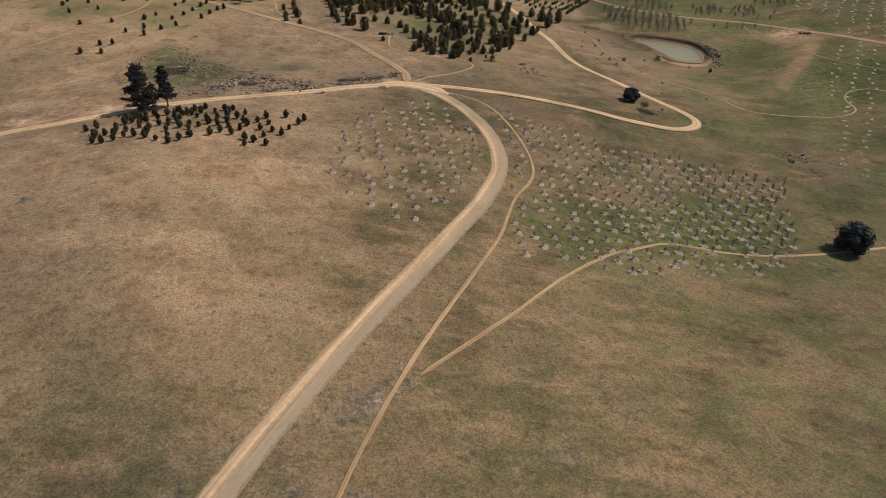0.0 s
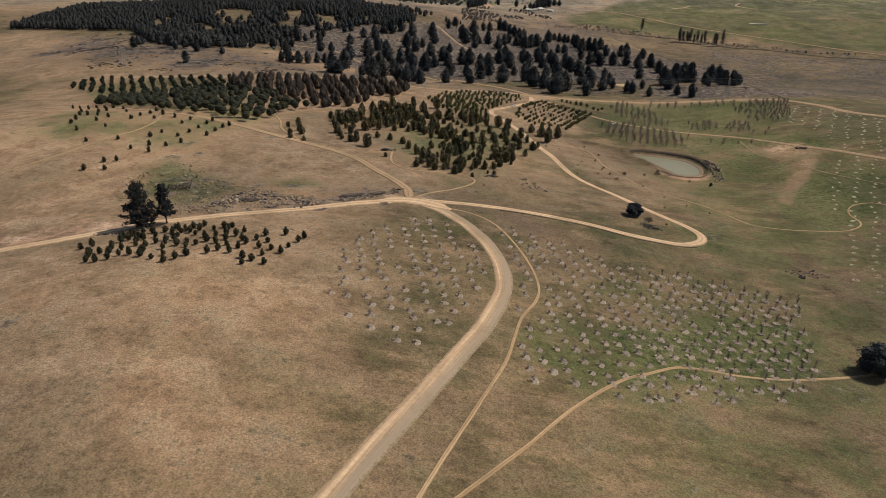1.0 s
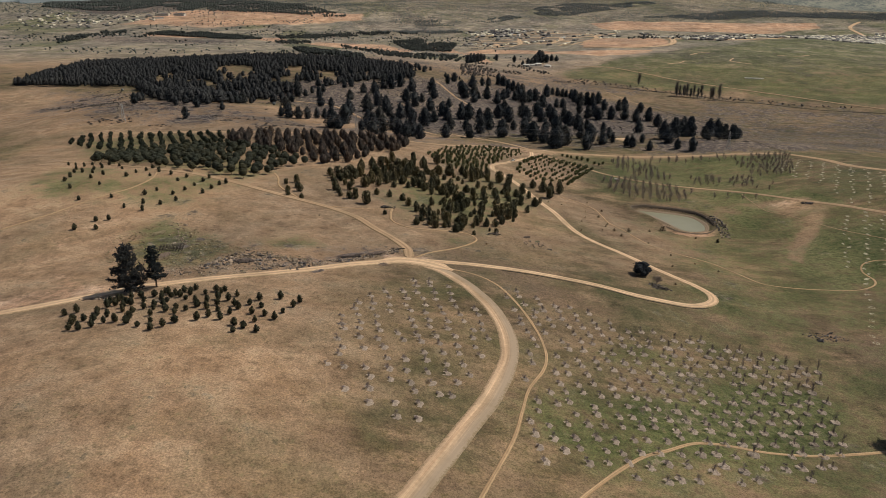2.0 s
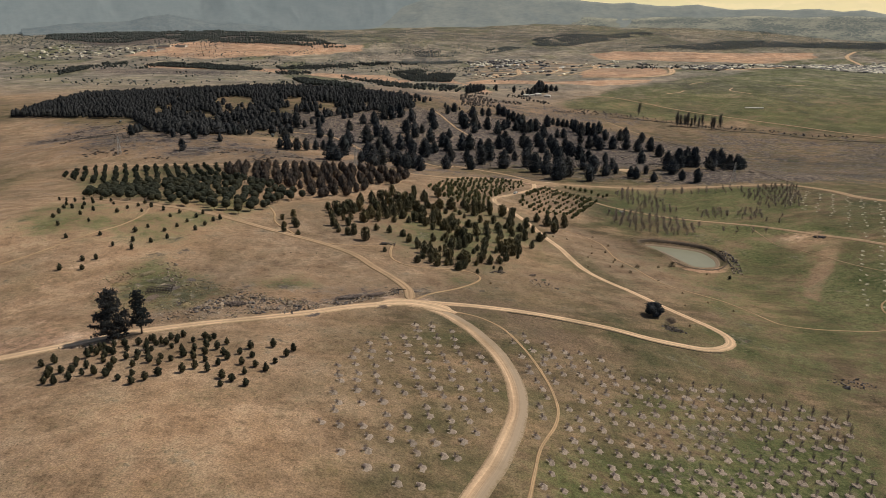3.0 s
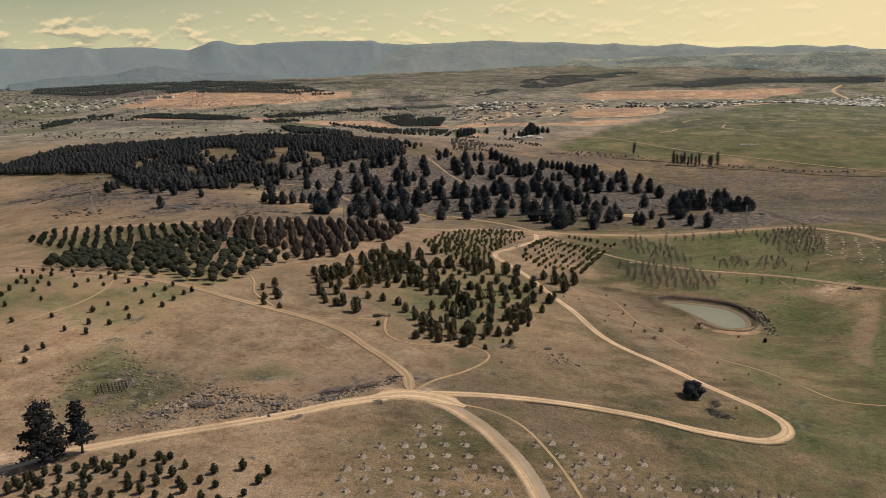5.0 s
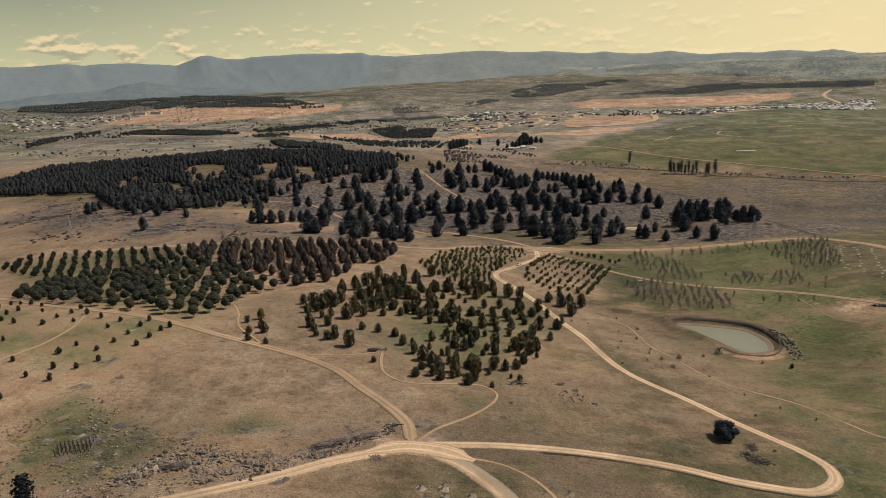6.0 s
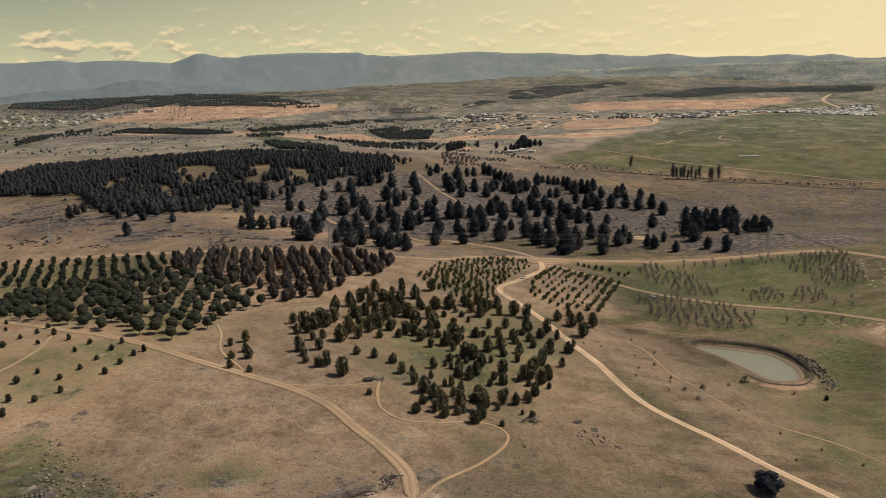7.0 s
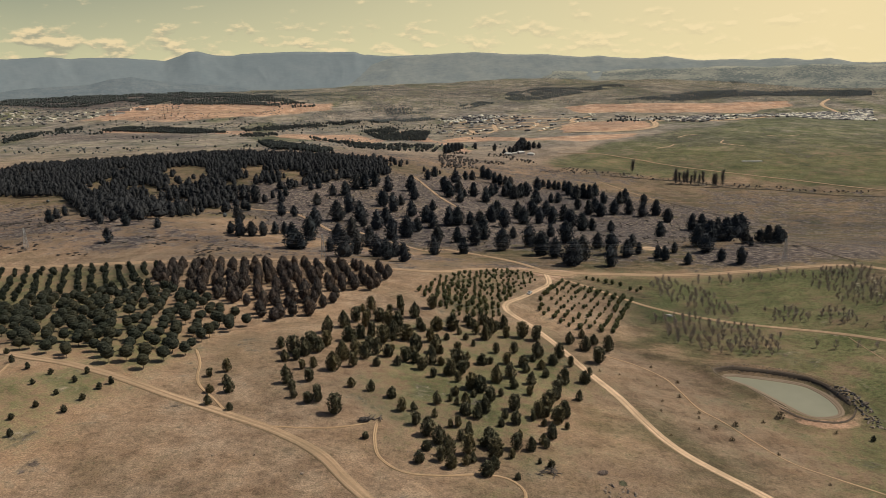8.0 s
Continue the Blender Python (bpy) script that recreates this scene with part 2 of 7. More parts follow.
# ---------------------------------------------------------------- numbers and meshes
def smooth(a, b, v):
    t = np.clip((v - a) / (b - a), 0, 1)
    return t * t * (3 - 2 * t)


def hash2(ix, iy, seed):
    h = (ix.astype(np.int64) * 374761393 + iy.astype(np.int64) * 668265263 + seed * 1442695041) & 0x7FFFFFFF
    h = ((h ^ (h >> 13)) * 1274126177) & 0x7FFFFFFF
    return ((h ^ (h >> 16)) & 0xFFFFF) / 0xFFFFF


def field(x, y, size, seed=0, octaves=3):
    """Smooth value noise from -1 to 1 with features of that size."""
    x, y = np.asarray(x, float), np.asarray(y, float)
    total, amp, norm = 0.0, 1.0, 0.0
    for k in range(octaves):
        u, v = x / size, y / size
        iu, iv = np.floor(u), np.floor(v)
        fu, fv = u - iu, v - iv
        fu, fv = fu * fu * (3 - 2 * fu), fv * fv * (3 - 2 * fv)
        a, b = hash2(iu, iv, seed + k), hash2(iu + 1, iv, seed + k)
        c, d = hash2(iu, iv + 1, seed + k), hash2(iu + 1, iv + 1, seed + k)
        total = total + amp * ((a * (1 - fu) + b * fu) * (1 - fv) + (c * (1 - fu) + d * fu) * fv)
        norm, amp, size = norm + amp, amp * 0.5, size * 0.5
    return 2 * total / norm - 1


def outline_distance(x, y, outline):
    """Signed distance to a closed outline, negative inside."""
    x, y = np.asarray(x, float), np.asarray(y, float)
    best, inside = np.full(x.shape, 1e12), np.zeros(x.shape, bool)
    for (ax, ay), (bx, by) in zip(outline, outline[1:] + outline[:1]):
        dx, dy = bx - ax, by - ay
        t = np.clip(((x - ax) * dx + (y - ay) * dy) / (dx * dx + dy * dy + 1e-9), 0, 1)
        best = np.minimum(best, (x - ax - t * dx) ** 2 + (y - ay - t * dy) ** 2)
        cross = (ay > y) != (by > y)
        inside ^= cross & (x < (bx - ax) * (y - ay) / (by - ay + 1e-12) + ax)
    return np.sqrt(best) * np.where(inside, -1, 1)


def spline(points, step, closed=False):
    """A smooth line through the points, cut into even steps."""
    p = np.array(points, float)
    q = np.vstack([p[-1], p, p[:2]]) if closed else np.vstack([2 * p[0] - p[1], p, 2 * p[-1] - p[-2]])
    out = []
    for a, b, c, d in zip(q, q[1:], q[2:], q[3:]):
        count = max(2, int(np.hypot(*(c - b)) / step))
        t = np.linspace(0, 1, count, endpoint=False)[:, None]
        out.append(0.5 * (2 * b + (c - a) * t + (2 * a - 5 * b + 4 * c - d) * t * t + (3 * b - a - 3 * c + d) * t ** 3))
    if not closed:
        out.append(p[-1:])
    return np.vstack(out)


def mesh_of(name, verts, faces, mat, shade_smooth=False):
    me = bpy.data.meshes.new(name)
    me.from_pydata(np.asarray(verts, float).tolist(), [], [tuple(int(i) for i in f) for f in faces])
    if mat:
        me.materials.append(mat)
    if shade_smooth:
        me.polygons.foreach_set("use_smooth", [True] * len(me.polygons))
    me.update()
    return me


def part(name, me, parent, label=""):
    ob = new(name, me)
    ob.parent = parent
    if label:
        ob["label"] = label
    return ob


class Shape:
    """Collects corners and faces of one mesh."""

    def __init__(self):
        self.v, self.f = [], []

    def add(self, verts, faces):
        k = len(self.v)
        self.v += [tuple(p) for p in verts]
        self.f += [tuple(i + k for i in face) for face in faces]
        return self

    def beam(self, a, b, r0, r1=None, sides=4):
        a, b = Vector(a), Vector(b)
        r1 = r0 if r1 is None else r1
        d = (b - a).normalized()
        u = d.orthogonal().normalized()
        w = d.cross(u)
        ring = [(math.cos(6.2832 * k / sides), math.sin(6.2832 * k / sides)) for k in range(sides)]
        vs = [a + (u * c + w * s) * r0 for c, s in ring] + [b + (u * c + w * s) * r1 for c, s in ring]
        fs = [(k, (k + 1) % sides, sides + (k + 1) % sides, sides + k) for k in range(sides)]
        return self.add(vs, fs + [tuple(range(sides))[::-1], tuple(range(sides, 2 * sides))])

    def spike(self, a, b, r):
        """A fine twig that tapers to a point."""
        a, b = Vector(a), Vector(b)
        u = (b - a).orthogonal().normalized() * r
        w = (b - a).normalized().cross(u)
        return self.add([a + u, a - u * 0.5 + w * 0.87, a - u * 0.5 - w * 0.87, b], [(0, 1, 3), (1, 2, 3), (2, 0, 3)])

    def box(self, x0, y0, z0, x1, y1, z1):
        vs = [(x, y, z) for z in (z0, z1) for x, y in ((x0, y0), (x1, y0), (x1, y1), (x0, y1))]
        return self.add(vs, [(3, 2, 1, 0), (4, 5, 6, 7), (0, 1, 5, 4), (1, 2, 6, 5), (2, 3, 7, 6), (3, 0, 4, 7)])

    def mesh(self, name, mat, shade_smooth=False):
        return mesh_of(name, self.v, self.f, mat, shade_smooth)


# ---------------------------------------------------------------- the lie of the land
NEAR_X, NEAR_Y = (-320, -180, -60, 60, 180, 320), (180, 270, 370, 480, 600, 740, 900)
NEAR_RISE = (-0.3, -5.0, 18.0, -10.6, -11.1, -1.5, 0.5, -4.9, -5.9, 4.1, -8.6, -4.6, 1.3, 11.4, 4.0, -4.9, -14.3, 2.4, 1.0, 3.7, 4.5,
             0.0, -6.0, 6.6, 5.0, 7.6, 9.4, 4.6, -4.7, 4.8, 17.0, 9.7, 0.4, -0.9, 9.0, 7.8, 0.0, -8.3, 3.7, 4.2, -5.1, -3.3)
FAR_X, FAR_Y = (-700, -150, 400, 950), (1150, 1650, 2150, 2700)
FAR_RISE = (6.2, 32.6, -17.5, 0.1, 0.3, 2.3, 21.4, 12.9, 5.9, -23.8, 23.3, 31.4, 0.9, -18.4, -2.7, 1.6)
POND = [(131.5, 446), (144, 442.5), (155.5, 437), (161, 432), (163.5, 421), (162, 411), (158.5, 407), (151, 406.5), (147.5, 410), (143.2, 422), (138.5, 435)]
WATER_Z = 18.5
POND_LINE = [tuple(p) for p in spline(POND, 3.0, closed=True)]


def landform(x, y):
    x, y = np.asarray(x, float), np.asarray(y, float)
    z = (48 - 42 * smooth(250, 720, y) - 26 * smooth(600, 1000, y) * smooth(-260, 220, x)
         + 60 * smooth(2400, 3400, y) + (30 + 55 * smooth(-400, 500, x)) * smooth(3100, 4500, y))
    k = 0
    for cy in NEAR_Y:
        for cx in NEAR_X:
            z = z + NEAR_RISE[k] * np.exp(-((x - cx) / 115) ** 2 - ((y - cy) / 105) ** 2)
            k += 1
    k = 0
    for cy in FAR_Y:
        for cx in FAR_X:
            z = z + FAR_RISE[k] * np.exp(-((x - cx) / 380) ** 2 - ((y - cy) / 380) ** 2)
            k += 1
    return z


def ground_z(x, y):
    x, y = np.asarray(x, float), np.asarray(y, float)
    z = landform(x, y)
    far = smooth(900, 3500, y)
    z = z + 0.30 * field(x, y, 30, 3, 2) + 0.8 * field(x, y, 150, 9, 2) + 13 * far * field(x, y, 330, 12, 3)
    # the dam: a flat pool, a shelving near shore and a banked far shore
    near = (np.abs(x - 148) < 60) & (np.abs(y - 422) < 60)
    if np.any(near):
        px, py = x[near] if x.ndim else x, y[near] if y.ndim else y
        d = outline_distance(px, py, POND_LINE)
        side = smooth(-12, 14, (px - 148) * 0.62 + (py - 420) * 0.78)
        shore = np.where(d < 0, np.maximum(WATER_Z + 0.22 * d, WATER_Z - 2.5), WATER_Z + 0.06 * d + side * (0.16 * d + 0.9 * smooth(3.2, 4.6, d)))
        crest = side * 1.0 * np.exp(-((d - 7.5) / 3.0) ** 2)
        blend = smooth(6, 15, d)
        step = (1 - side) * 0.8 * smooth(2.4, 3.2, d) * (1 - smooth(5, 9, d))
        zz = shore * (1 - blend) + (z[near] if z.ndim else z) * blend + crest + step
        if z.ndim:
            z[near] = zz
        else:
            z = zz
    return z


def height(x, y):
    return float(ground_z(np.array([x]), np.array([y]))[0])


def graded(start, stop, first, growth, cap):
    out, step, at = [], first, start
    while at < stop:
        out.append(at)
        at += step
        step = min(step * growth, cap)
    return out


# outlines of ground cover, with their softness in metres
GREEN = [
    ([(36, 190), (62, 196), (84, 206), (120, 214), (134, 226), (134, 200), (112, 176), (50, 160), (34, 168)], 12, 0.8),
    ([(60, 225), (72, 236), (96, 232), (84, 218)], 10, 0.62),
    ([(128, 262), (140, 282), (156, 280), (150, 250)], 12, 0.68),
    ([(160, 180), (172, 196), (180, 190), (170, 172)], 7, 0.85),
    ([(196, 340), (210, 356), (222, 340), (206, 326)], 10, 0.95),
    ([(100, 372), (112, 376), (124, 366), (114, 360)], 8, 0.6),
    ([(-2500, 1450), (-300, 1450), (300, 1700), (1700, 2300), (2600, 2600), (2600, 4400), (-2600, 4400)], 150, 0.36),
]
GREEN += [
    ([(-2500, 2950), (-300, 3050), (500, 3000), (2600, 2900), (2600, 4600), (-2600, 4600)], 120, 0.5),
    ([(118, 290), (130, 262), (250, 240), (300, 360), (230, 420), (180, 400), (176, 330)], 20, 0.58),
    ([(100, 640), (130, 470), (112, 300), (60, 150), (60, 0), (420, 0), (420, 640)], 40, 0.46),
    ([(300, 640), (420, 640), (700, 900), (900, 1150), (660, 1166), (400, 1100), (330, 900)], 60, 0.36),
    ([(0, 545), (12, 584), (48, 622), (72, 618), (74, 600), (42, 525), (36, 496), (14, 498)], 12, 0.5),
]
GREEN += [
    ([(189, 359), (190, 334), (207, 343), (228, 387), (226, 408), (212, 392)], 8, 0.95),
    ([(176, 452), (200, 440), (206, 412), (186, 400), (178, 420)], 9, 0.9),
    ([(160, 268), (186, 262), (214, 300), (230, 350), (250, 395), (300, 380), (320, 300), (240, 220), (170, 225)], 18, 0.9),
    ([(150, 625), (300, 620), (270, 510), (190, 505), (120, 520)], 14, 0.78),
    ([(158, 618), (172, 612), (182, 560), (180, 524), (170, 524), (164, 560)], 6, 1.1),
    ([(240, 560), (262, 600), (300, 610), (280, 570), (258, 530)], 10, 0.8),
    ([(112, 530), (180, 505), (185, 460), (150, 462), (112, 480)], 12, 0.6),
    ([(196, 420), (262, 400), (256, 350), (206, 300), (180, 300), (182, 350)], 22, 0.85),
    ([(170, 500), (250, 505), (262, 440), (225, 430), (186, 420)], 18, 0.85),
]
GREEN += [
    ([(198, 381), (219, 382), (252, 390), (223, 338), (206, 321), (188, 322), (184, 346)], 7, 1.25),
    ([(60, 172), (120, 182), (140, 215), (104, 222), (70, 190)], 8, 1.0),
    ([(40, 165), (60, 150), (175, 150), (180, 230), (130, 240), (115, 185)], 16, 0.5),
    ([(110, 260), (220, 300), (250, 240), (150, 230)], 25, 0.55),
    ([(-230, 440), (-150, 405), (-105, 392), (-120, 345), (-190, 340)], 18, 0.62),
    ([(-129, 315), (-115, 323), (-95, 308), (-79, 297), (-70, 286), (-83, 265), (-102, 269)], 10, 0.8),
    ([(-70, 300), (-50, 312), (-42, 300), (-60, 290)], 7, 0.7),
    ([(-44, 470), (-20, 490), (60, 500), (66, 420), (30, 350), (0, 360), (-30, 400)], 18, 0.6),
]
GREEN += [
    ([(-310, 622), (-228, 476), (-145, 415), (-102, 396), (-92, 430), (-160, 560), (-180, 616)], 14, 0.6),
    ([(8, 330), (22, 332), (22, 318), (10, 308)], 5, 0.5),
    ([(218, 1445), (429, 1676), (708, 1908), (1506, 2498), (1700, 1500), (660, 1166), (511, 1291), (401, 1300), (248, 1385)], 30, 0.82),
]
SOIL = [
    ([(-104, 250), (-100, 240), (-122, 228), (-150, 224), (-160, 236), (-130, 250)], 8, 0.6),
    ([(-116, 250), (-130, 266), (-143, 280), (-146, 305), (-132, 324), (-136, 326), (-152, 306), (-150, 276), (-132, 258), (-120, 244)], 4, 0.5),
    ([(-60, 340), (-20, 325), (-30, 300), (-62, 312)], 18, 0.24),
    ([(132, 404), (150, 396), (168, 398), (172, 412), (160, 400), (142, 404)], 6, 0.6),
    ([(66, 640), (110, 634), (100, 618), (84, 598), (74, 612), (60, 632)], 7, 0.9),
    ([(-20, 300), (8, 296), (6, 278), (-14, 282)], 6, 0.5),
]
SOIL += [
    ([(206, 470), (238, 462), (248, 440), (234, 432), (216, 438)], 9, 0.42),
    ([(569, 3003), (730, 3098), (1042, 3040), (1482, 3025), (1446, 2892), (1222, 2765), (904, 2770), (602, 2840)], 14, 0.95),
    ([(398, 2144), (564, 2497), (612, 2056), (567, 1893), (464, 1852), (345, 1877)], 12, 1.2),
    ([(58, 1990), (120, 2045), (266, 1813), (500, 1790), (477, 1729), (358, 1690), (162, 1846), (60, 1880)], 12, 1.2),
    ([(71, 2821), (428, 2834), (520, 2756), (430, 2300), (340, 2000), (200, 2060), (55, 2224)], 40, 0.36),
    ([(-1183, 2739), (-1122, 3061), (-994, 3156), (-352, 3104), (-335, 2959), (-558, 2752), (-875, 2609)], 30, 1.0),
]
SOIL += [
    ([(-610, 2300), (-520, 2330), (-450, 2200), (-480, 2150), (-580, 2180)], 12, 1.1),
    ([(-415, 2149), (-389, 2263), (-190, 2290), (-92, 2028), (-122, 1816), (-289, 2045)], 14, 1.5),
    ([(-107, 2328), (-39, 2482), (65, 1813), (105, 1631), (88, 1551), (40, 1881), (-17, 2036)], 12, 1.4),
    ([(-960, 2350), (-740, 2290), (-700, 2170), (-876, 2190)], 12, 1.4),
]
HEATH = [
    ([(-2500, 2900), (-300, 3150), (500, 3050), (2600, 2950), (2600, 4400), (-2600, 4400)], 150, 0.3),
    ([(-160, 790), (-60, 720), (20, 720), (170, 700), (300, 745), (420, 1000), (280, 1230), (0, 1180), (-260, 960)], 50, 0.95),
    ([(-480, 940), (-300, 780), (-170, 820), (-200, 960)], 60, 0.55),
    ([(-460, 800), (-300, 680), (-80, 640), (60, 640), (300, 660), (330, 720), (0, 690), (-200, 760), (-440, 930)], 40, 0.66),
    ([(-110, 300), (-30, 300), (-2, 300), (-20, 284), (-60, 262), (-95, 258)], 8, 0.38),
]
HEATH += [
    ([(-600, 1350), (-200, 1300), (40, 1260), (200, 1380), (190, 1480), (-100, 1500), (-500, 1600)], 80, 0.55),
    ([(300, 700), (330, 900), (360, 1060), (420, 1230), (660, 1120), (760, 1040), (600, 700), (330, 640)], 40, 0.6),
    ([(331, 1141), (363, 1066), (385, 1012), (384, 946), (381, 946), (381, 1012), (359, 1066), (327, 1141)], 2.5, 1.0),
    ([(319, 752), (312, 688), (310, 636), (307, 636), (309, 688), (316, 752)], 1.6, 1.0),
    ([(-1711, 3190), (-1976, 3826), (-1453, 3942), (-1264, 3994), (-753, 3691), (-600, 3186), (-1095, 3244), (-1168, 3063), (-1446, 2986)], 60, 0.95),
]
HEATH += [
    ([(-1073, 2169), (-594, 2118), (-572, 1965), (-910, 1947)], 50, 0.8),
    ([(180, 640), (330, 644), (420, 720), (330, 760), (200, 700)], 20, 0.85),
    ([(32, 1373), (213, 1413), (244, 1362), (398, 1291), (212, 1204), (26, 1147)], 40, 0.55),
    ([(254, 1368), (331, 1323), (396, 1287), (489, 1242), (557, 1200), (648, 1151), (648, 1141), (489, 1232), (331, 1313)], 5, 0.9),
    ([(-1700, 2600), (-900, 2330), (-620, 2250), (-900, 1900), (-1500, 2100)], 150, 0.45),
    ([(-300, 3150), (300, 3300), (900, 3500), (900, 4000), (-600, 4000)], 150, 0.5),
]


STRAW = [
    ([(196, 462), (240, 462), (246, 432), (214, 424)], 10, 0.5),
    ([(228, 452), (241, 446), (241, 428), (224, 401), (214, 386), (200, 366), (189, 348), (183, 355), (191, 373), (204, 393), (214, 407), (230, 431), (229, 442)], 3, 0.5),
    ([(-100, 634), (-20, 612), (10, 610), (40, 640), (300, 642), (310, 622), (100, 618), (60, 632), (0, 590), (-100, 620)], 9, 0.75),
    ([(-8, 542), (12, 590), (48, 626), (90, 600), (128, 550), (104, 494), (70, 478), (36, 490), (14, 494)], 10, 0.85),
    ([(-40, 480), (10, 500), (60, 470), (60, 400), (20, 340), (-10, 350), (-40, 400)], 16, 0.25),
    ([(75, 470), (110, 455), (140, 400), (152, 392), (118, 325), (95, 345), (84, 390), (70, 440)], 14, 0.85),
    ([(-320, 700), (40, 640), (60, 420), (20, 330), (10, 285), (-10, 275), (-20, 100), (-320, 100)], 25, 0.9),
    ([(-600, 1050), (-470, 940), (-300, 800), (-120, 800), (0, 700), (60, 640), (-320, 620), (-600, 700)], 40, 0.95),
    ([(45, 470), (75, 455), (90, 380), (112, 310), (30, 300), (20, 345)], 15, 0.45),
    ([(-2600, 1350), (200, 1330), (300, 1560), (700, 2050), (2600, 2500), (2600, 4500), (-2600, 4500)], 120, 0.85),
    ([(-600, 1400), (-200, 1280), (-200, 1700), (-900, 1900)], 60, 0.7),
]


def cover_weight(x, y, regions, seed):
    w = np.zeros(np.shape(x))
    wob = field(x, y, 40, seed, 3)
    for outline, soft, strength in regions:
        d = outline_distance(x, y, outline) + wob * soft * 0.8
        w = np.maximum(w, strength * (1 - smooth(-soft, soft, d)))
    return w


def build_ground():
    left = [-v for v in graded(350, 1750, 5, 1.06, 17)] + [-v for v in graded(1760, 4600, 25, 1.12, 260)]
    xs = np.array(sorted(left) + list(np.arange(-346, 113, 3.0)) + list(np.arange(113, 191, 1.0)) + list(np.arange(191, 398, 3.0)) + graded(400, 1760, 5, 1.06, 17) + graded(1770, 4600, 25, 1.12, 260))
    back = sorted(-v for v in graded(-58, 3200, 6, 1.16, 260))
    ys = np.array(back + list(np.arange(60, 390, 3.0)) + list(np.arange(390, 465, 1.0)) + list(np.arange(465, 780, 3.0)) + graded(780, 3300, 4, 1.025, 22) + graded(3310, 4650, 24, 1.03, 60))
    gx, gy = np.meshgrid(xs, ys)
    x, y = gx.ravel(), gy.ravel()
    z = ground_z(x, y)
    w, h = len(xs), len(ys)
    idx = np.arange(w * h).reshape(h, w)
    quads = np.stack([idx[:-1, :-1], idx[:-1, 1:], idx[1:, 1:], idx[1:, :-1]], -1).reshape(-1, 4)
    me = bpy.data.meshes.new("ground")
    me.vertices.add(w * h)
    me.vertices.foreach_set("co", np.stack([x, y, z], 1).ravel())
    me.loops.add(quads.size)
    me.loops.foreach_set("vertex_index", quads.ravel())
    me.polygons.add(len(quads))
    me.polygons.foreach_set("loop_start", np.arange(0, quads.size, 4))
    me.polygons.foreach_set("use_smooth", np.ones(len(quads), bool))
    me.update(calc_edges=True)
    cover = np.zeros((w * h, 4))
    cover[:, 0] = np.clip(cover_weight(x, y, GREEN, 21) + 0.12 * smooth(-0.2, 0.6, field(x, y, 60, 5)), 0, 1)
    cover[:, 1] = cover_weight(x, y, SOIL, 31)
    cover[:, 2] = cover_weight(x, y, HEATH, 41)
    # far heath and green patches: mottled paddocks that also grey the distance as haze
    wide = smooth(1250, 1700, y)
    # bleached: share of distance haze put into the grass colour
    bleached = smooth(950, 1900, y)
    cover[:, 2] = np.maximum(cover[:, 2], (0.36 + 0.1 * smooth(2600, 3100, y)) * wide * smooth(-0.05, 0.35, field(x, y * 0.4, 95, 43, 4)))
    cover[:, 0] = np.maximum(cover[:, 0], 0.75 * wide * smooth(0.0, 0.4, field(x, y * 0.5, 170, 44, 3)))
    near = (np.abs(x - 148) < 60) & (np.abs(y - 422) < 60)
    d = outline_distance(x[near], y[near], POND_LINE)
    side = smooth(-10, 12, (x[near] - 148) * 0.62 + (y[near] - 420) * 0.78)
    wob, py_near = 1.5 * field(x[near], y[near], 8, 77), y[near]
    foot = smooth(8, -14, py_near + 0.4 * (x[near] - 150) - 404)
    cover[near, 1] = np.maximum(cover[near, 1], (0.34 * (1 - side) + 0.75 * foot) * smooth(3, 5, d + wob) * (1 - smooth(8, 14, d + wob)) + 0.36 * (1 - smooth(1.0, 3.0, d)))
    cover[near, 0] *= smooth(4, 10, d)
    cover[:, 0] *= 1 - 0.75 * smooth(0.1, 0.6, cover_weight(x, y, STRAW[:2], 51))
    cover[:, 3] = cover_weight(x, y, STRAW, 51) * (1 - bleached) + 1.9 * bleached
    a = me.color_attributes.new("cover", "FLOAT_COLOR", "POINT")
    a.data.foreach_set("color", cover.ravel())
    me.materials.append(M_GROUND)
    return tagged(new("ground", me), "rolling dry pasture with green and bare patches", "ground", kind="structure")


build_ground()


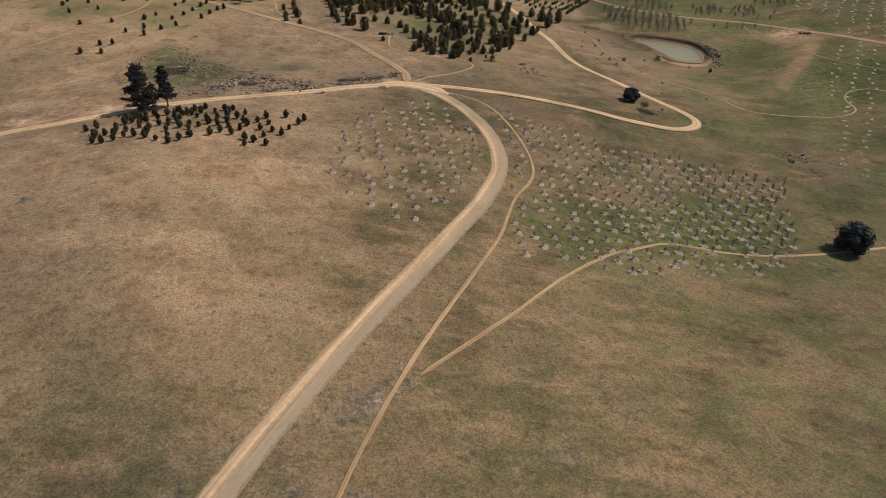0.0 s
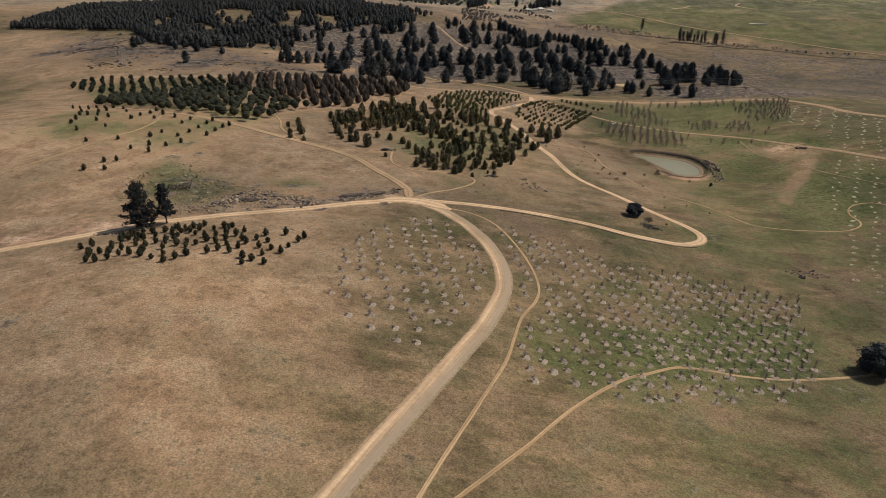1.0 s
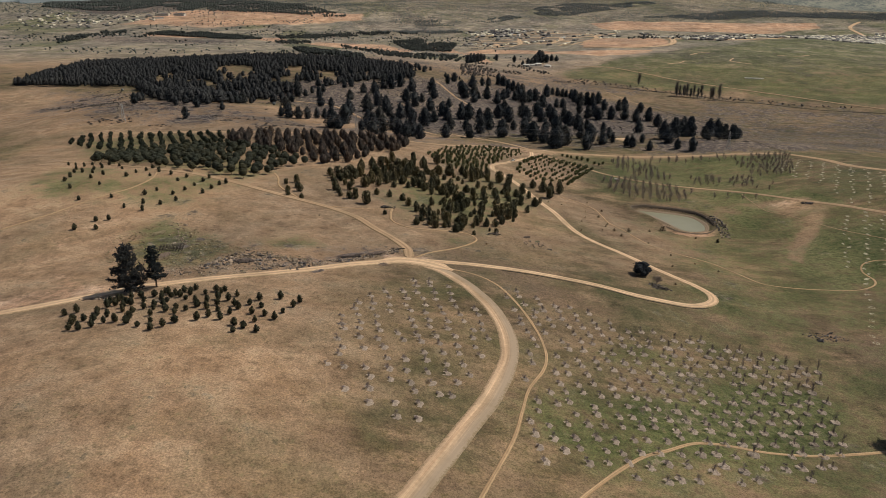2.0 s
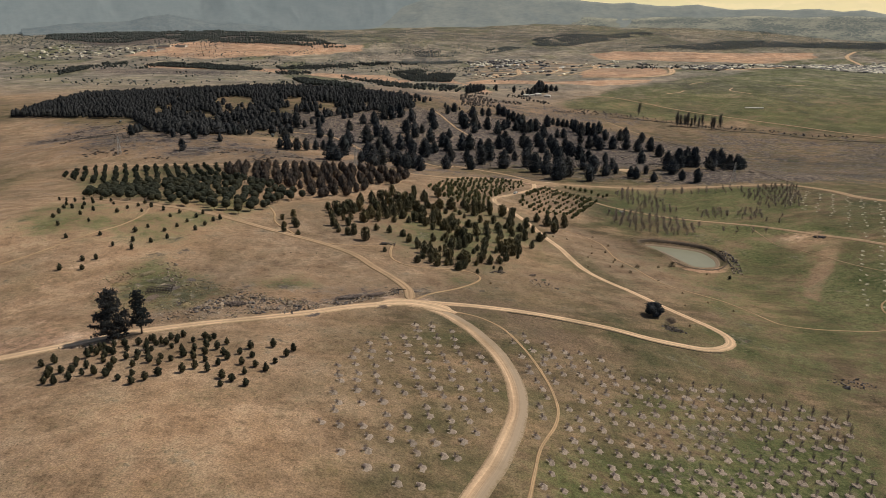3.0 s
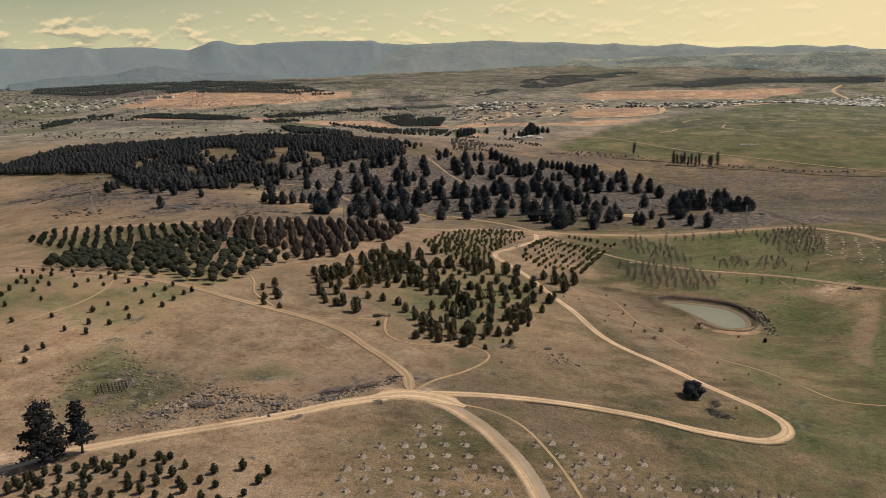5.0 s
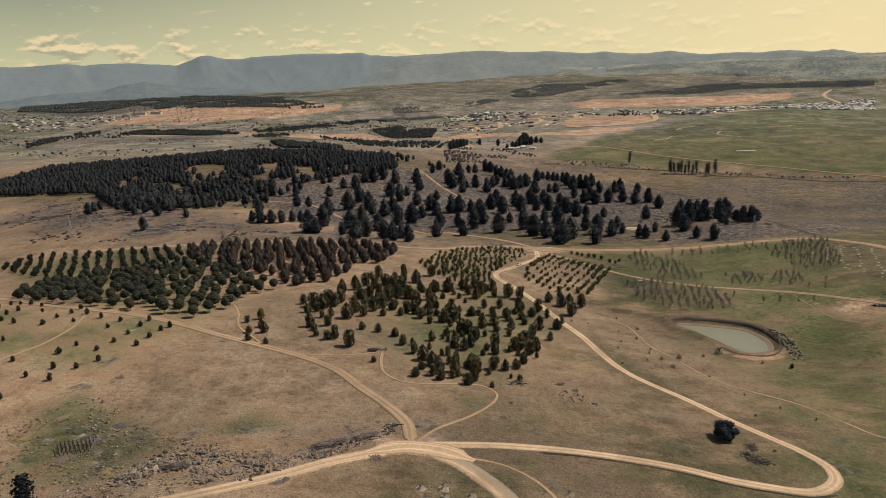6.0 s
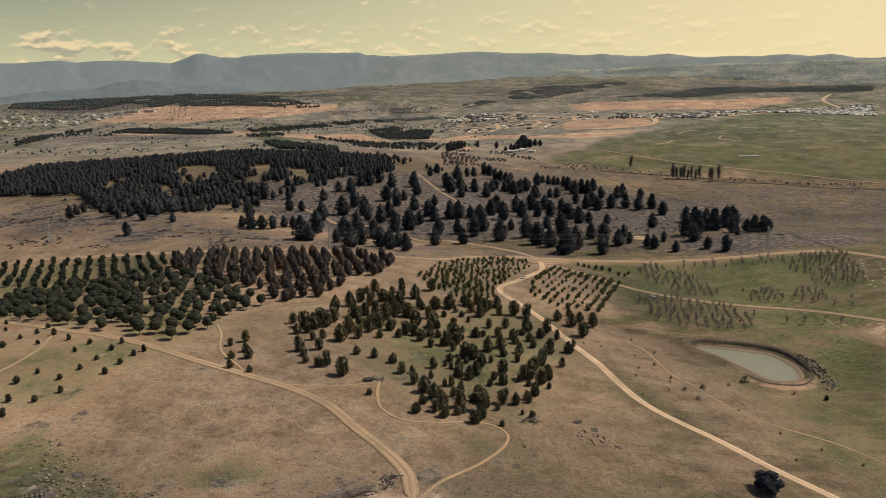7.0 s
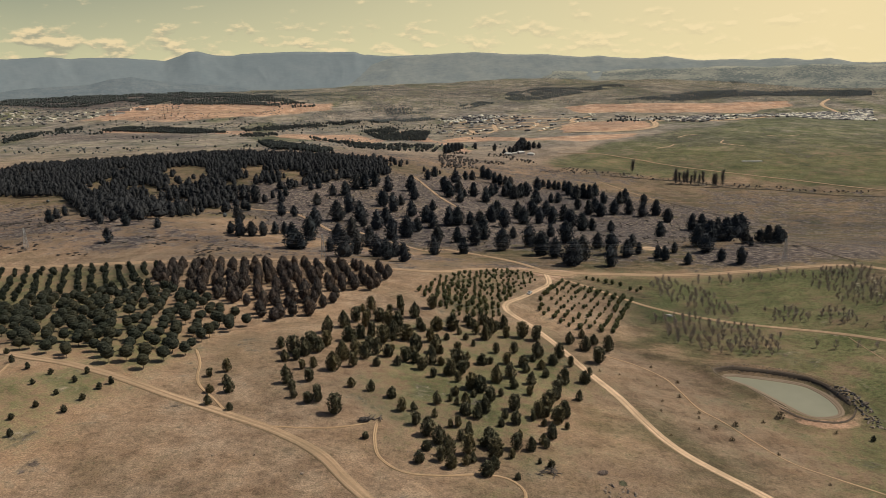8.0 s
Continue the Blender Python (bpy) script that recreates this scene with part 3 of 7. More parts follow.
# ---------------------------------------------------------------- roads, tracks and paths
def ribbon(name, line, width, mat, label, category="road", lift=0.14, wobble=0.10, seed=1):
    c = spline(line, 2.5)
    t = np.gradient(c, axis=0)
    t /= np.linalg.norm(t, axis=1)[:, None]
    nrm = np.stack([-t[:, 1], t[:, 0]], 1)
    across = np.array([-1.12, -1.0, -0.6, -0.3, 0.0, 0.3, 0.6, 1.0, 1.12])
    drop = np.array([-0.22, -0.03, 0.02, 0.0, 0.02, 0.0, 0.02, -0.03, -0.22])
    half = width / 2
    run = np.cumsum(np.r_[0, np.hypot(*np.diff(c, axis=0).T)])
    ends = np.clip(np.minimum(run, run[-1] - run) / (width * 0.8), 0.25, 1)
    v, lane, way = [], [], []
    for k, s in enumerate(across):
        wide = half * ends * (1 + wobble * field(run, run * 0 + (7 if s < 0 else 90), 9, seed, 3))
        p = c + nrm * (s * wide)[:, None]
        v.append(np.column_stack([p, ground_z(p[:, 0], p[:, 1]) + lift + drop[k]]))
        lane.append(np.full(len(c), min(abs(s), 1.0)))
        way.append(np.column_stack([run, np.full(len(c), -s * half), np.full(len(c), float(seed))]))
    v, lane, way = np.stack(v, 1), np.stack(lane, 1), np.stack(way, 1)
    n, m = v.shape[:2]
    idx = np.arange(n * m).reshape(n, m)
    quads = np.stack([idx[:-1, 1:], idx[:-1, :-1], idx[1:, :-1], idx[1:, 1:]], -1).reshape(-1, 4)
    me = mesh_of(name, v.reshape(-1, 3), quads, mat, True)
    a = me.attributes.new("lane", "FLOAT", "POINT")
    a.data.foreach_set("value", lane.ravel())
    a = me.attributes.new("way", "FLOAT_VECTOR", "POINT")
    a.data.foreach_set("vector", way.ravel())
    return tagged(new(name, me), label, category, kind="structure")


LOOP_ROAD = [(83, 624), (82, 606), (79, 588), (71, 572), (58, 550), (46, 532), (44, 519), (47, 508), (53, 494), (60, 472), (66, 448), (70, 430), (75, 410),
             (78, 387), (82, 370), (89, 356), (98, 341), (106, 324), (114, 311), (120, 302), (123, 293), (121, 285), (115, 279), (108, 276), (98, 277),
             (87, 279), (75, 283), (62, 286), (47, 288), (32, 289), (18, 289), (6, 288), (-4, 287)]
SOUTH_ROAD = [(-4, 288), (3, 283), (11, 277), (18, 268), (24, 257), (29, 245), (32, 230), (32, 214), (29, 200), (24, 184), (19, 172), (14, 160), (6, 142), (-4, 120), (-16, 92), (-34, 50), (-60, 0), (-95, -60)]
WEST_ROAD = [(0, 288), (-6, 285), (-13, 282), (-24, 277), (-37, 269), (-49, 263), (-61, 258), (-73, 254), (-84, 250), (-96, 246), (-107, 240), (-118, 235), (-132, 229), (-160, 218), (-200, 205)]
NORTH_TRACK = [(-3, 289), (-5, 303), (-13, 318), (-22, 331), (-31, 345), (-46, 358), (-62, 367), (-75, 374), (-88, 381), (-108, 393), (-128, 403), (-150, 412),
               (-180, 430), (-215, 462), (-250, 490)]
ribbon("road", LOOP_ROAD, 3.8, M_ROAD, "pale gravel road with a tight hairpin bend", seed=1)
ribbon("road", SOUTH_ROAD, 5.4, M_WIDE, "wide pale gravel road with worn wheel tracks", lift=0.17, seed=2)
ribbon("road", WEST_ROAD, 5.2, M_ROAD, "pale gravel road running below the rocky outcrop", lift=0.20, seed=3)
ribbon("road", NORTH_TRACK, 3.8, M_TRACK, "brown gravel track across dry grass", lift=0.24, seed=4)
ribbon("road", [(-16, 282), (-5, 286), (5, 285), (15, 279)], 8.5, M_ROAD, "wide gravel apron where the roads meet", lift=0.25, wobble=0.3, seed=9)
ribbon("road", [(86, 612), (101, 594), (114, 575), (126, 557), (139, 542), (156, 529), (173, 518), (193, 506), (209, 493), (222, 476), (236, 452), (250, 431),
                (266, 402), (290, 360), (320, 310)], 3.4, M_TRACK, "narrow gravel track between tree plots", lift=0.18, seed=6)
ribbon("road", [(-290, 632), (-240, 629), (-193, 628), (-136, 629), (-98, 629), (-58, 618), (-19, 602), (10, 600), (38, 622), (66, 631), (97, 629), (137, 630), (177, 630),
                (217, 630), (259, 632), (298, 626), (316, 590), (316, 540), (330, 500), (360, 470)], 7.0, M_TRACK, "earth service road behind the plantations", lift=0.2, wobble=0.2, seed=7)
ribbon("road", [(68, 634), (80, 628), (92, 622), (106, 628)], 13.0, M_TRACK, "bare earth apron where the tracks meet", lift=0.27, wobble=0.35, seed=10)
ribbon("road", [(17, 722), (43, 697), (66, 668), (80, 640), (84, 622)], 5.0, M_TRACK, "earth track out of the pine wood", lift=0.24, wobble=0.25, seed=8)

M_DITCH = road_material("dark_damp_ditch", (0.030, 0.027, 0.020), (0.075, 0.062, 0.045), (0.10, 0.078, 0.052))
ribbon("ditch", [(116, 275.6), (107, 273.2), (98, 274.2), (87, 276.3), (75, 280.3), (62, 283.3), (47, 285.4), (34, 286.3)], 0.8, M_DITCH, "dark ragged wash below the road's edge", "ditch", lift=0.1, wobble=0.9, seed=73)
ribbon("path", [(-154, 416), (-149, 401), (-146, 384), (-148, 366), (-155, 353), (-161, 342), (-170, 326), (-185, 305)], 1.2, M_PATH, "narrow clay foot path", "path", 0.09, 0.3, 11)
ribbon("path", [(-90, 425), (-84, 410), (-79, 391), (-69, 377), (-63, 368)], 1.1, M_PATH, "narrow clay foot path", "path", 0.12, 0.3, 12)
ribbon("path", [(-51, 361), (-37, 361), (-27, 363), (-18, 367)], 0.9, M_PATH, "narrow clay foot path", "path", 0.12, 0.3, 13)
ribbon("path", [(-16, 368), (-16, 356), (-14, 345), (-7, 337), (4, 336), (14, 338), (22, 337), (26, 330), (23, 320), (16, 310), (9, 303), (4, 298), (-1, 290)], 1.1, M_PATH,
       "narrow clay foot path looping over the grass", "path", 0.12, 0.3, 14)
ribbon("path", [(12, 281), (22, 278), (30, 271), (36, 259), (40, 246), (43, 232), (44, 219), (42, 208), (36, 194), (33, 182), (30, 170), (25, 156), (18, 138), (8, 112), (-2, 80), (-10, 40)], 1.0, M_PATH,
       "winding orange clay foot path", "path", 0.09, 0.35, 15)
ribbon("path", [(10, 108), (30, 132), (46, 153), (61, 169), (70, 175), (80, 181), (89, 182), (98, 181), (112, 182), (130, 186), (170, 196), (230, 200)], 1.1, M_PATH, "narrow clay foot path", "path", 0.09, 0.3, 16)
ribbon("path", [(211, 486), (209, 462), (209, 441), (216, 429), (223, 411), (228, 398), (236, 382), (246, 366)], 0.55, M_TRACK, "thin worn path across grass", "path", 0.09, 0.5, 18)
ribbon("path", [(81, 461), (94, 451), (102, 438), (104, 423), (105, 408), (110, 396), (114, 382), (120, 366), (129, 357), (141, 346), (149, 330), (155, 317), (165, 313),
                (180, 311), (193, 310), (203, 314), (208, 321), (209, 333), (215, 343), (225, 345), (234, 336)], 0.9, M_PATH, "narrow clay foot path below the dam", "path", 0.09, 0.35, 17)


# ---------------------------------------------------------------- the dam
def build_water():
    m, n, l, b = material("dam_water", 0.25, 0.22)
    f = noise_fac(n, l, 0.05, 3.0)
    l.new(ramp(n, l, f, [(0.3, (0.235, 0.225, 0.150)), (0.7, (0.275, 0.26, 0.175))]), b.inputs["Base Color"])
    bump(n, l, b, noise_fac(n, l, 1.2, 3.0), 0.05, 0.05)
    line = spline(POND, 1.5, closed=True)
    mid = line.mean(0)
    out = mid + (line - mid) * 1.06
    v = [(*mid, WATER_Z)] + [(*p, WATER_Z) for p in out]
    k = len(out)
    tagged(new("water", mesh_of("water", v, [(0, 1 + i, 1 + (i + 1) % k) for i in range(k)], m)), "still murky green-grey dam water", "water", kind="structure")


build_water()


def shore_band(name, start, stop, away, width, mat, label, lift, seed, wobble=0.35):
    """A band of earth that follows the pool's edge, from one share of its length to another."""
    ring = spline(POND, 2.0, closed=True)
    step = np.roll(ring, -1, 0) - np.roll(ring, 1, 0)
    out = np.stack([step[:, 1], -step[:, 0]], 1) / np.linalg.norm(step, axis=1)[:, None]
    mid = ring.mean(0)
    out *= np.sign(((ring - mid) * out).sum(1).mean())
    line = ring + out * away
    n = len(line)
    picked = [line[k % n] for k in range(int(start * n), int(stop * n) + 1, 2)]
    ribbon(name, [tuple(p) for p in picked], width, mat, label, "bank", lift, wobble, seed)


M_MUD = road_material("drying_mud", (0.190, 0.140, 0.100), (0.300, 0.235, 0.172), (0.20, 0.15, 0.105))
M_BANK = road_material("dark_damp_bank", (0.066, 0.052, 0.042), (0.140, 0.110, 0.086), (0.150, 0.118, 0.080))
shore_band("bank", 0.0, 1.0, 0.9, 2.2, M_MUD, "pale drying mud along the dam's water line", 0.06, 81)
shore_band("bank", -0.04, 0.50, 4.6, 1.9, M_BANK, "dark damp earth bank round the dam", 0.10, 82, 0.5)
shore_band("bank", 0.70, 1.0, 3.0, 0.9, M_BANK, "dark eroded step along the dam's near shore", 0.10, 83, 0.5)
shore_band("bank", 0.66, 1.0, 4.6, 1.0, M_MUD, "pale worn edge above the dam's near shore", 0.10, 84, 0.5)
shore_band("bank", 0.50, 0.70, 6.2, 1.1, M_BANK, "dark eroded lip in red soil below the dam", 0.08, 85, 0.8)


# ---------------------------------------------------------------- plants
rng = random.Random(11)


def crown_shape(h0, h1, radius, profile, count, size, seed, core=(0.58, 0.82), droop=0.0, rows=6, seg=7, wild=1.0):
    """Many small leaf clumps through a crown's outer layer, round a ragged core."""
    r = random.Random(seed)
    v, f = [], []
    lobes = [(r.uniform(0, 6.28), r.uniform(0.15, 0.9), wild * r.uniform(-0.28, 0.22)) for _ in range(7)]

    def reach(t, a):
        k = profile(t)
        for la, lt, amp in lobes:
            d = math.cos(a - la)
            if d > 0:
                k *= 1 + amp * d * d * math.exp(-((t - lt) / 0.22) ** 2)
        return radius * k

    if core:
        for i in range(rows):
            t = 0.04 + 0.9 * i / (rows - 1)
            for j in range(seg):
                a = 6.2832 * (j + 0.5 * (i % 2)) / seg
                q = reach(t, a) * r.uniform(*core)
                v.append((q * math.cos(a), q * math.sin(a), h0 + (h1 - h0) * t))
        for i in range(rows - 1):
            for j in range(seg):
                a, b = i * seg + j, i * seg + (j + 1) % seg
                f.append((a, b, b + seg, a + seg))
        f.append(tuple(range(seg))[::-1])
        f.append(tuple(range((rows - 1) * seg, rows * seg)))
    for _ in range(count):
        t = r.random()
        while r.random() > 0.25 + 0.75 * min(1, profile(t)):
            t = r.random()
        a = r.uniform(0, 6.2832)
        q = reach(t, a) * r.uniform(0.66, 1.08)
        p = Vector((q * math.cos(a), q * math.sin(a), h0 + (h1 - h0) * t))
        out = Vector((math.cos(a), math.sin(a), 0.45 - droop + r.uniform(-0.35, 0.5))).normalized()
        side = Vector((-math.sin(a), math.cos(a), r.uniform(-0.5, 0.5))).normalized()
        up = out.cross(side)
        s = size * r.uniform(0.6, 1.3)
        k = len(v)
        v += [tuple(p + out * s), tuple(p + side * s * 0.6 + up * s * 0.2), tuple(p - out * s * 0.5 + up * s * 0.25), tuple(p - side * s * 0.6 - up * s * 0.2),
              tuple(p + up * s * 0.6 - out * s * 0.1)]
        f += [(k, k + 1, k + 4), (k + 1, k + 2, k + 4), (k + 2, k + 3, k + 4), (k + 3, k, k + 4)]
    return v, f


def trunk_shape(h, r0, seed, limbs=0, limb_from=0.4, limb_len=1.5):
    r = random.Random(seed)
    s = Shape()
    lean = Vector((r.uniform(-0.05, 0.05), r.uniform(-0.05, 0.05), 1))
    pts = [Vector((0, 0, -0.4))] + [lean * (h * k / 3) + Vector((r.uniform(-0.04, 0.04) * h * 0.3, r.uniform(-0.04, 0.04) * h * 0.3, 0)) for k in (1, 2, 3)]
    for k in range(3):
        s.beam(pts[k], pts[k + 1], r0 * (1 - 0.27 * k), r0 * (1 - 0.27 * (k + 1)), 6)
    for _ in range(limbs):
        t = r.uniform(limb_from, 0.95)
        a = r.uniform(0, 6.28)
        p = lean * (h * t)
        s.beam(p, p + Vector((math.cos(a), math.sin(a), r.uniform(0.3, 0.9))) * limb_len * r.uniform(0.6, 1.1), r0 * 0.3, r0 * 0.08, 3)
    return s


def make_tree(name, label, category, group, h, radius, profile, base, leaf_mat, count, size, seed, trunk_r=0.18, limbs=3, droop=0.0, core=(0.58, 0.82), wild=1.0):
    root = tagged(new(name), label, category, group)
    v, f = crown_shape(h * base, h, radius, profile, count, size, seed, core, droop, wild=wild)
    part("trunk", trunk_shape(h * max(base, 0.12) + h * 0.45, trunk_r, seed, limbs, 0.3, radius * 0.6).mesh("trunk", M_BARK), root)
    part("crown", mesh_of("crown", v, f, leaf_mat), root)
    root["tall"] = h
    return root


PROFILES = {
    "fir": lambda t: (0.62 + 0.38 * math.sin(min(1, t / 0.28) * 1.57)) * max(0.16, 1 - max(0, (t - 0.2) / 0.8) ** 2.2),
    "pine": lambda t: (0.55 + 0.45 * math.sin(min(1, t / 0.3) * 1.57)) * (1 - max(0, t - 0.22) / 0.78) ** 0.8 * 1.05 + 0.04,
    "egg": lambda t: max(0.12, math.sin(math.pi * min(0.985, 0.10 + 0.90 * t) ** 0.85)) ** 0.75,
    "column": lambda t: (0.5 + 0.5 * math.sin(min(1, t / 0.25) * 1.57)) * (1 - max(0, t - 0.35) / 0.65) ** 0.55,
    "ball": lambda t: max(0.16, math.sqrt(max(0, 1 - (2 * t - 1) ** 2))),
    "cone": lambda t: (0.7 + 0.3 * math.sin(min(1, t / 0.2) * 1.57)) * (1 - max(0, t - 0.1) / 0.9) ** 0.72 + 0.05,
}


class Kind:
    """A kind of plant with a few grown variants; each call of put() stands one on the ground."""

    def __init__(self, variants):
        self.variants, self.used, self.count = variants, set(), 0

    def put(self, x, y, s=1.0, pick=None, sz=None):
        k = (self.count * 7 + rng.randrange(3)) % len(self.variants) if pick is None else pick
        self.count += 1
        m = pose(x, y, height(x, y) - 0.05, rng.uniform(-2, 2), rng.uniform(-2, 2), rng.uniform(0, 360)) @ Matrix.Diagonal((s, s, s if sz is None else sz, 1))
        if k not in self.used:
            self.used.add(k)
            self.variants[k].matrix_basis = m
            return self.variants[k]
        ob = copy_thing(self.variants[k], Matrix.Identity(4))
        ob.matrix_basis = m
        return ob


def stand(places):
    """Cedars of the open stand: lower towards the road."""
    for x, y, h in places:
        k = rng.randrange(len(cedar_kind.variants))
        t = min(h, 7.8) * (1.0 if y > 405 else 0.86)
        cedar_kind.put(x, y, 0.93 * t / cedar_kind.variants[k]["tall"], k, t * rng.uniform(0.85, 1.05) / cedar_kind.variants[k]["tall"])


def plant(kind, places, cap=99.0, grow=1.0):
    """Stands one of a kind at each place; a third number is its height."""
    for x, y, *h in places:
        k = rng.randrange(len(kind.variants))
        kind.put(x, y, grow * min(h[0], cap) / kind.variants[k]["tall"] if h else rng.uniform(0.75, 1.1), k)


def rows_in(outline, dx, dy, angle, jitter, seed, keep=1.0):
    """Places in planted rows within an outline."""
    r = random.Random(seed)
    ox, oy = sum(p[0] for p in outline) / len(outline), sum(p[1] for p in outline) / len(outline)
    reach = max(math.hypot(p[0] - ox, p[1] - oy) for p in outline)
    c, s = math.cos(radians(angle)), math.sin(radians(angle))
    pts = []
    for j in range(-int(reach / dy) - 1, int(reach / dy) + 2):
        for i in range(-int(reach / dx) - 1, int(reach / dx) + 2):
            u, v = i * dx + r.gauss(0, jitter), j * dy + r.gauss(0, jitter)
            if r.random() < keep:
                pts.append((ox + u * c - v * s, oy + u * s + v * c))
    p = np.array(pts)
    return [tuple(q) for q in p[outline_distance(p[:, 0], p[:, 1], outline) < 0]]


def scatter_in(outline, gap, count, seed, clump=0.0):
    """Irregular places within an outline, no closer than gap; clump gathers them into groups."""
    r = random.Random(seed)
    x0, x1 = min(p[0] for p in outline), max(p[0] for p in outline)
    y0, y1 = min(p[1] for p in outline), max(p[1] for p in outline)
    pts, cells, tries = [], {}, 0
    n = 24000 if count < 3000 else 60000
    cand = np.array([(r.uniform(x0, x1), r.uniform(y0, y1)) for _ in range(n)])
    ok = outline_distance(cand[:, 0], cand[:, 1], outline) < 0
    dens = field(cand[:, 0], cand[:, 1], gap * 7, seed, 2)
    for (x, y), good, d in zip(cand, ok, dens):
        if not good or (clump and d < clump + r.uniform(-0.15, 0.15)):
            continue
        c = (int(x // gap), int(y // gap))
        if any(math.hypot(x - a, y - b) < gap for i in (-1, 0, 1) for j in (-1, 0, 1) for a, b in cells.get((c[0] + i, c[1] + j), ())):
            continue
        cells.setdefault(c, []).append((x, y))
        pts.append((float(x), float(y)))
        if len(pts) >= count:
            break
    return pts


def forest_stuff(name, places, heights, radius_share, profile, mat, label, seed, count=34, size=1.1, rows=6, seg=7):
    """Trees of a closed wood that nobody could count, joined."""
    forms = [crown_shape(0.08, 1.0, radius_share, profile, count, size / 14, seed + k, rows=rows, seg=seg) for k in range(5)]
    vs, fs, base = [], [], 0
    r = random.Random(seed)
    p = np.array(places)
    z = ground_z(p[:, 0], p[:, 1])
    for (x, y), gz, h in zip(p, z, heights):
        v, f = forms[r.randrange(5)]
        v = np.array(v)
        a = r.uniform(0, 6.28)
        wide = h * r.uniform(0.75, 1.25)
        q = np.column_stack([x + wide * (v[:, 0] * math.cos(a) - v[:, 1] * math.sin(a)), y + wide * (v[:, 0] * math.sin(a) + v[:, 1] * math.cos(a)), gz + h * v[:, 2]])
        vs.append(q)
        fs += [tuple(i + base for i in face) for face in f]
        base += len(q)
    return tagged(new(name, mesh_of(name, np.vstack(vs), fs, mat)), label, "wood", kind="stuff")


def limbed_pine(label, h, reach, bare, limbs, seed, x, y):
    """An open pine: each limb carries its own clumps of needles, with gaps between."""
    r = random.Random(seed)
    root = tagged(new("pine_tree"), label, "tree")
    wood, v, f = trunk_shape(h * 0.97, 0.34, seed), [], []
    for k in range(limbs):
        t = bare + (0.97 - bare) * (k + r.random()) / limbs
        a = k * 2.4 + r.uniform(-0.6, 0.6)
        n = reach * (1.05 - t) ** 0.62 * r.uniform(0.45, 1.15)
        p = Vector((0, 0, h * t))
        q = p + Vector((math.cos(a) * n, math.sin(a) * n, n * r.uniform(-0.05, 0.35)))
        wood.beam(p, q, 0.09, 0.03, 3)
        for _ in range(int(12 + 9 * n)):
            w = p.lerp(q, r.uniform(0.25, 1.05)) + Vector((r.gauss(0, 0.42), r.gauss(0, 0.42), r.gauss(0, 0.30)))
            o = (q - p).normalized() * 0.5 + Vector((r.uniform(-1, 1), r.uniform(-1, 1), r.uniform(-0.2, 1)))
            o.normalize()
            e = o.orthogonal().normalized()
            u = o.cross(e)
            z = r.uniform(0.30, 0.62)
            i = len(v)
            v += [tuple(w + o * z), tuple(w + e * z * 0.6), tuple(w - o * z * 0.5 + u * z * 0.2), tuple(w - e * z * 0.6), tuple(w + u * z * 0.6)]
            f += [(i, i + 1, i + 4), (i + 1, i + 2, i + 4), (i + 2, i + 3, i + 4), (i + 3, i, i + 4)]
    part("trunk", wood.mesh("trunk", M_BARK), root)
    part("crown", mesh_of("crown", v, f, M_PINE), root)
    root.matrix_basis = pose(x, y, height(x, y) - 0.1)


# two tall pines by the road
limbed_pine("tall dark broad-crowned pine beside the gravel road", 17.5, 6.4, 0.06, 84, 3, -96, 242)
limbed_pine("slender thin-crowned pine with a bare lower trunk", 15.5, 3.9, 0.20, 48, 5, -88.5, 246)
# the lone round tree inside the hairpin


def spreading_tree(label, h, reach, clumps, seed, x, y):
    """A broad evergreen: limbs that each end in a ragged clump of leaves."""
    r = random.Random(seed)
    root = tagged(new("oak_tree"), label, "tree")
    wood, v, f = trunk_shape(h * 0.6, 0.34, seed), [], []
    for k in range(clumps):
        a, t = 2.4 * k, (k + 0.5) / clumps
        n = reach * math.sqrt(max(0.05, 1 - (1.5 * t - 0.62) ** 2)) * r.uniform(0.45, 0.8) * (0.5 if t > 0.86 else 1)
        c = Vector((math.cos(a) * n, math.sin(a) * n, h * (0.16 + 0.66 * t)))
        wood.beam((0, 0, h * 0.25), c, 0.14, 0.05, 4)
        q = reach * r.uniform(0.34, 0.5)
        cv, cf = crown_shape(-q * 0.75, q * 0.75, q, PROFILES["ball"], 150, 0.38, seed + k, wild=1.6)
        base = len(v)
        v += [tuple(c + Vector(p)) for p in cv]
        f += [tuple(e + base for e in face) for face in cf]
    part("trunk", wood.mesh("trunk", M_BARK), root)
    part("crown", mesh_of("crown", v, f, M_PINE), root)
    root.matrix_basis = pose(x, y, height(x, y) - 0.1)


spreading_tree("dark round evergreen tree inside the hairpin bend", 6.6, 4.0, 11, 18, 97, 307)
spreading_tree("large dark spreading evergreen tree on the lower slope", 10.5, 6.2, 14, 28, 143, 190)

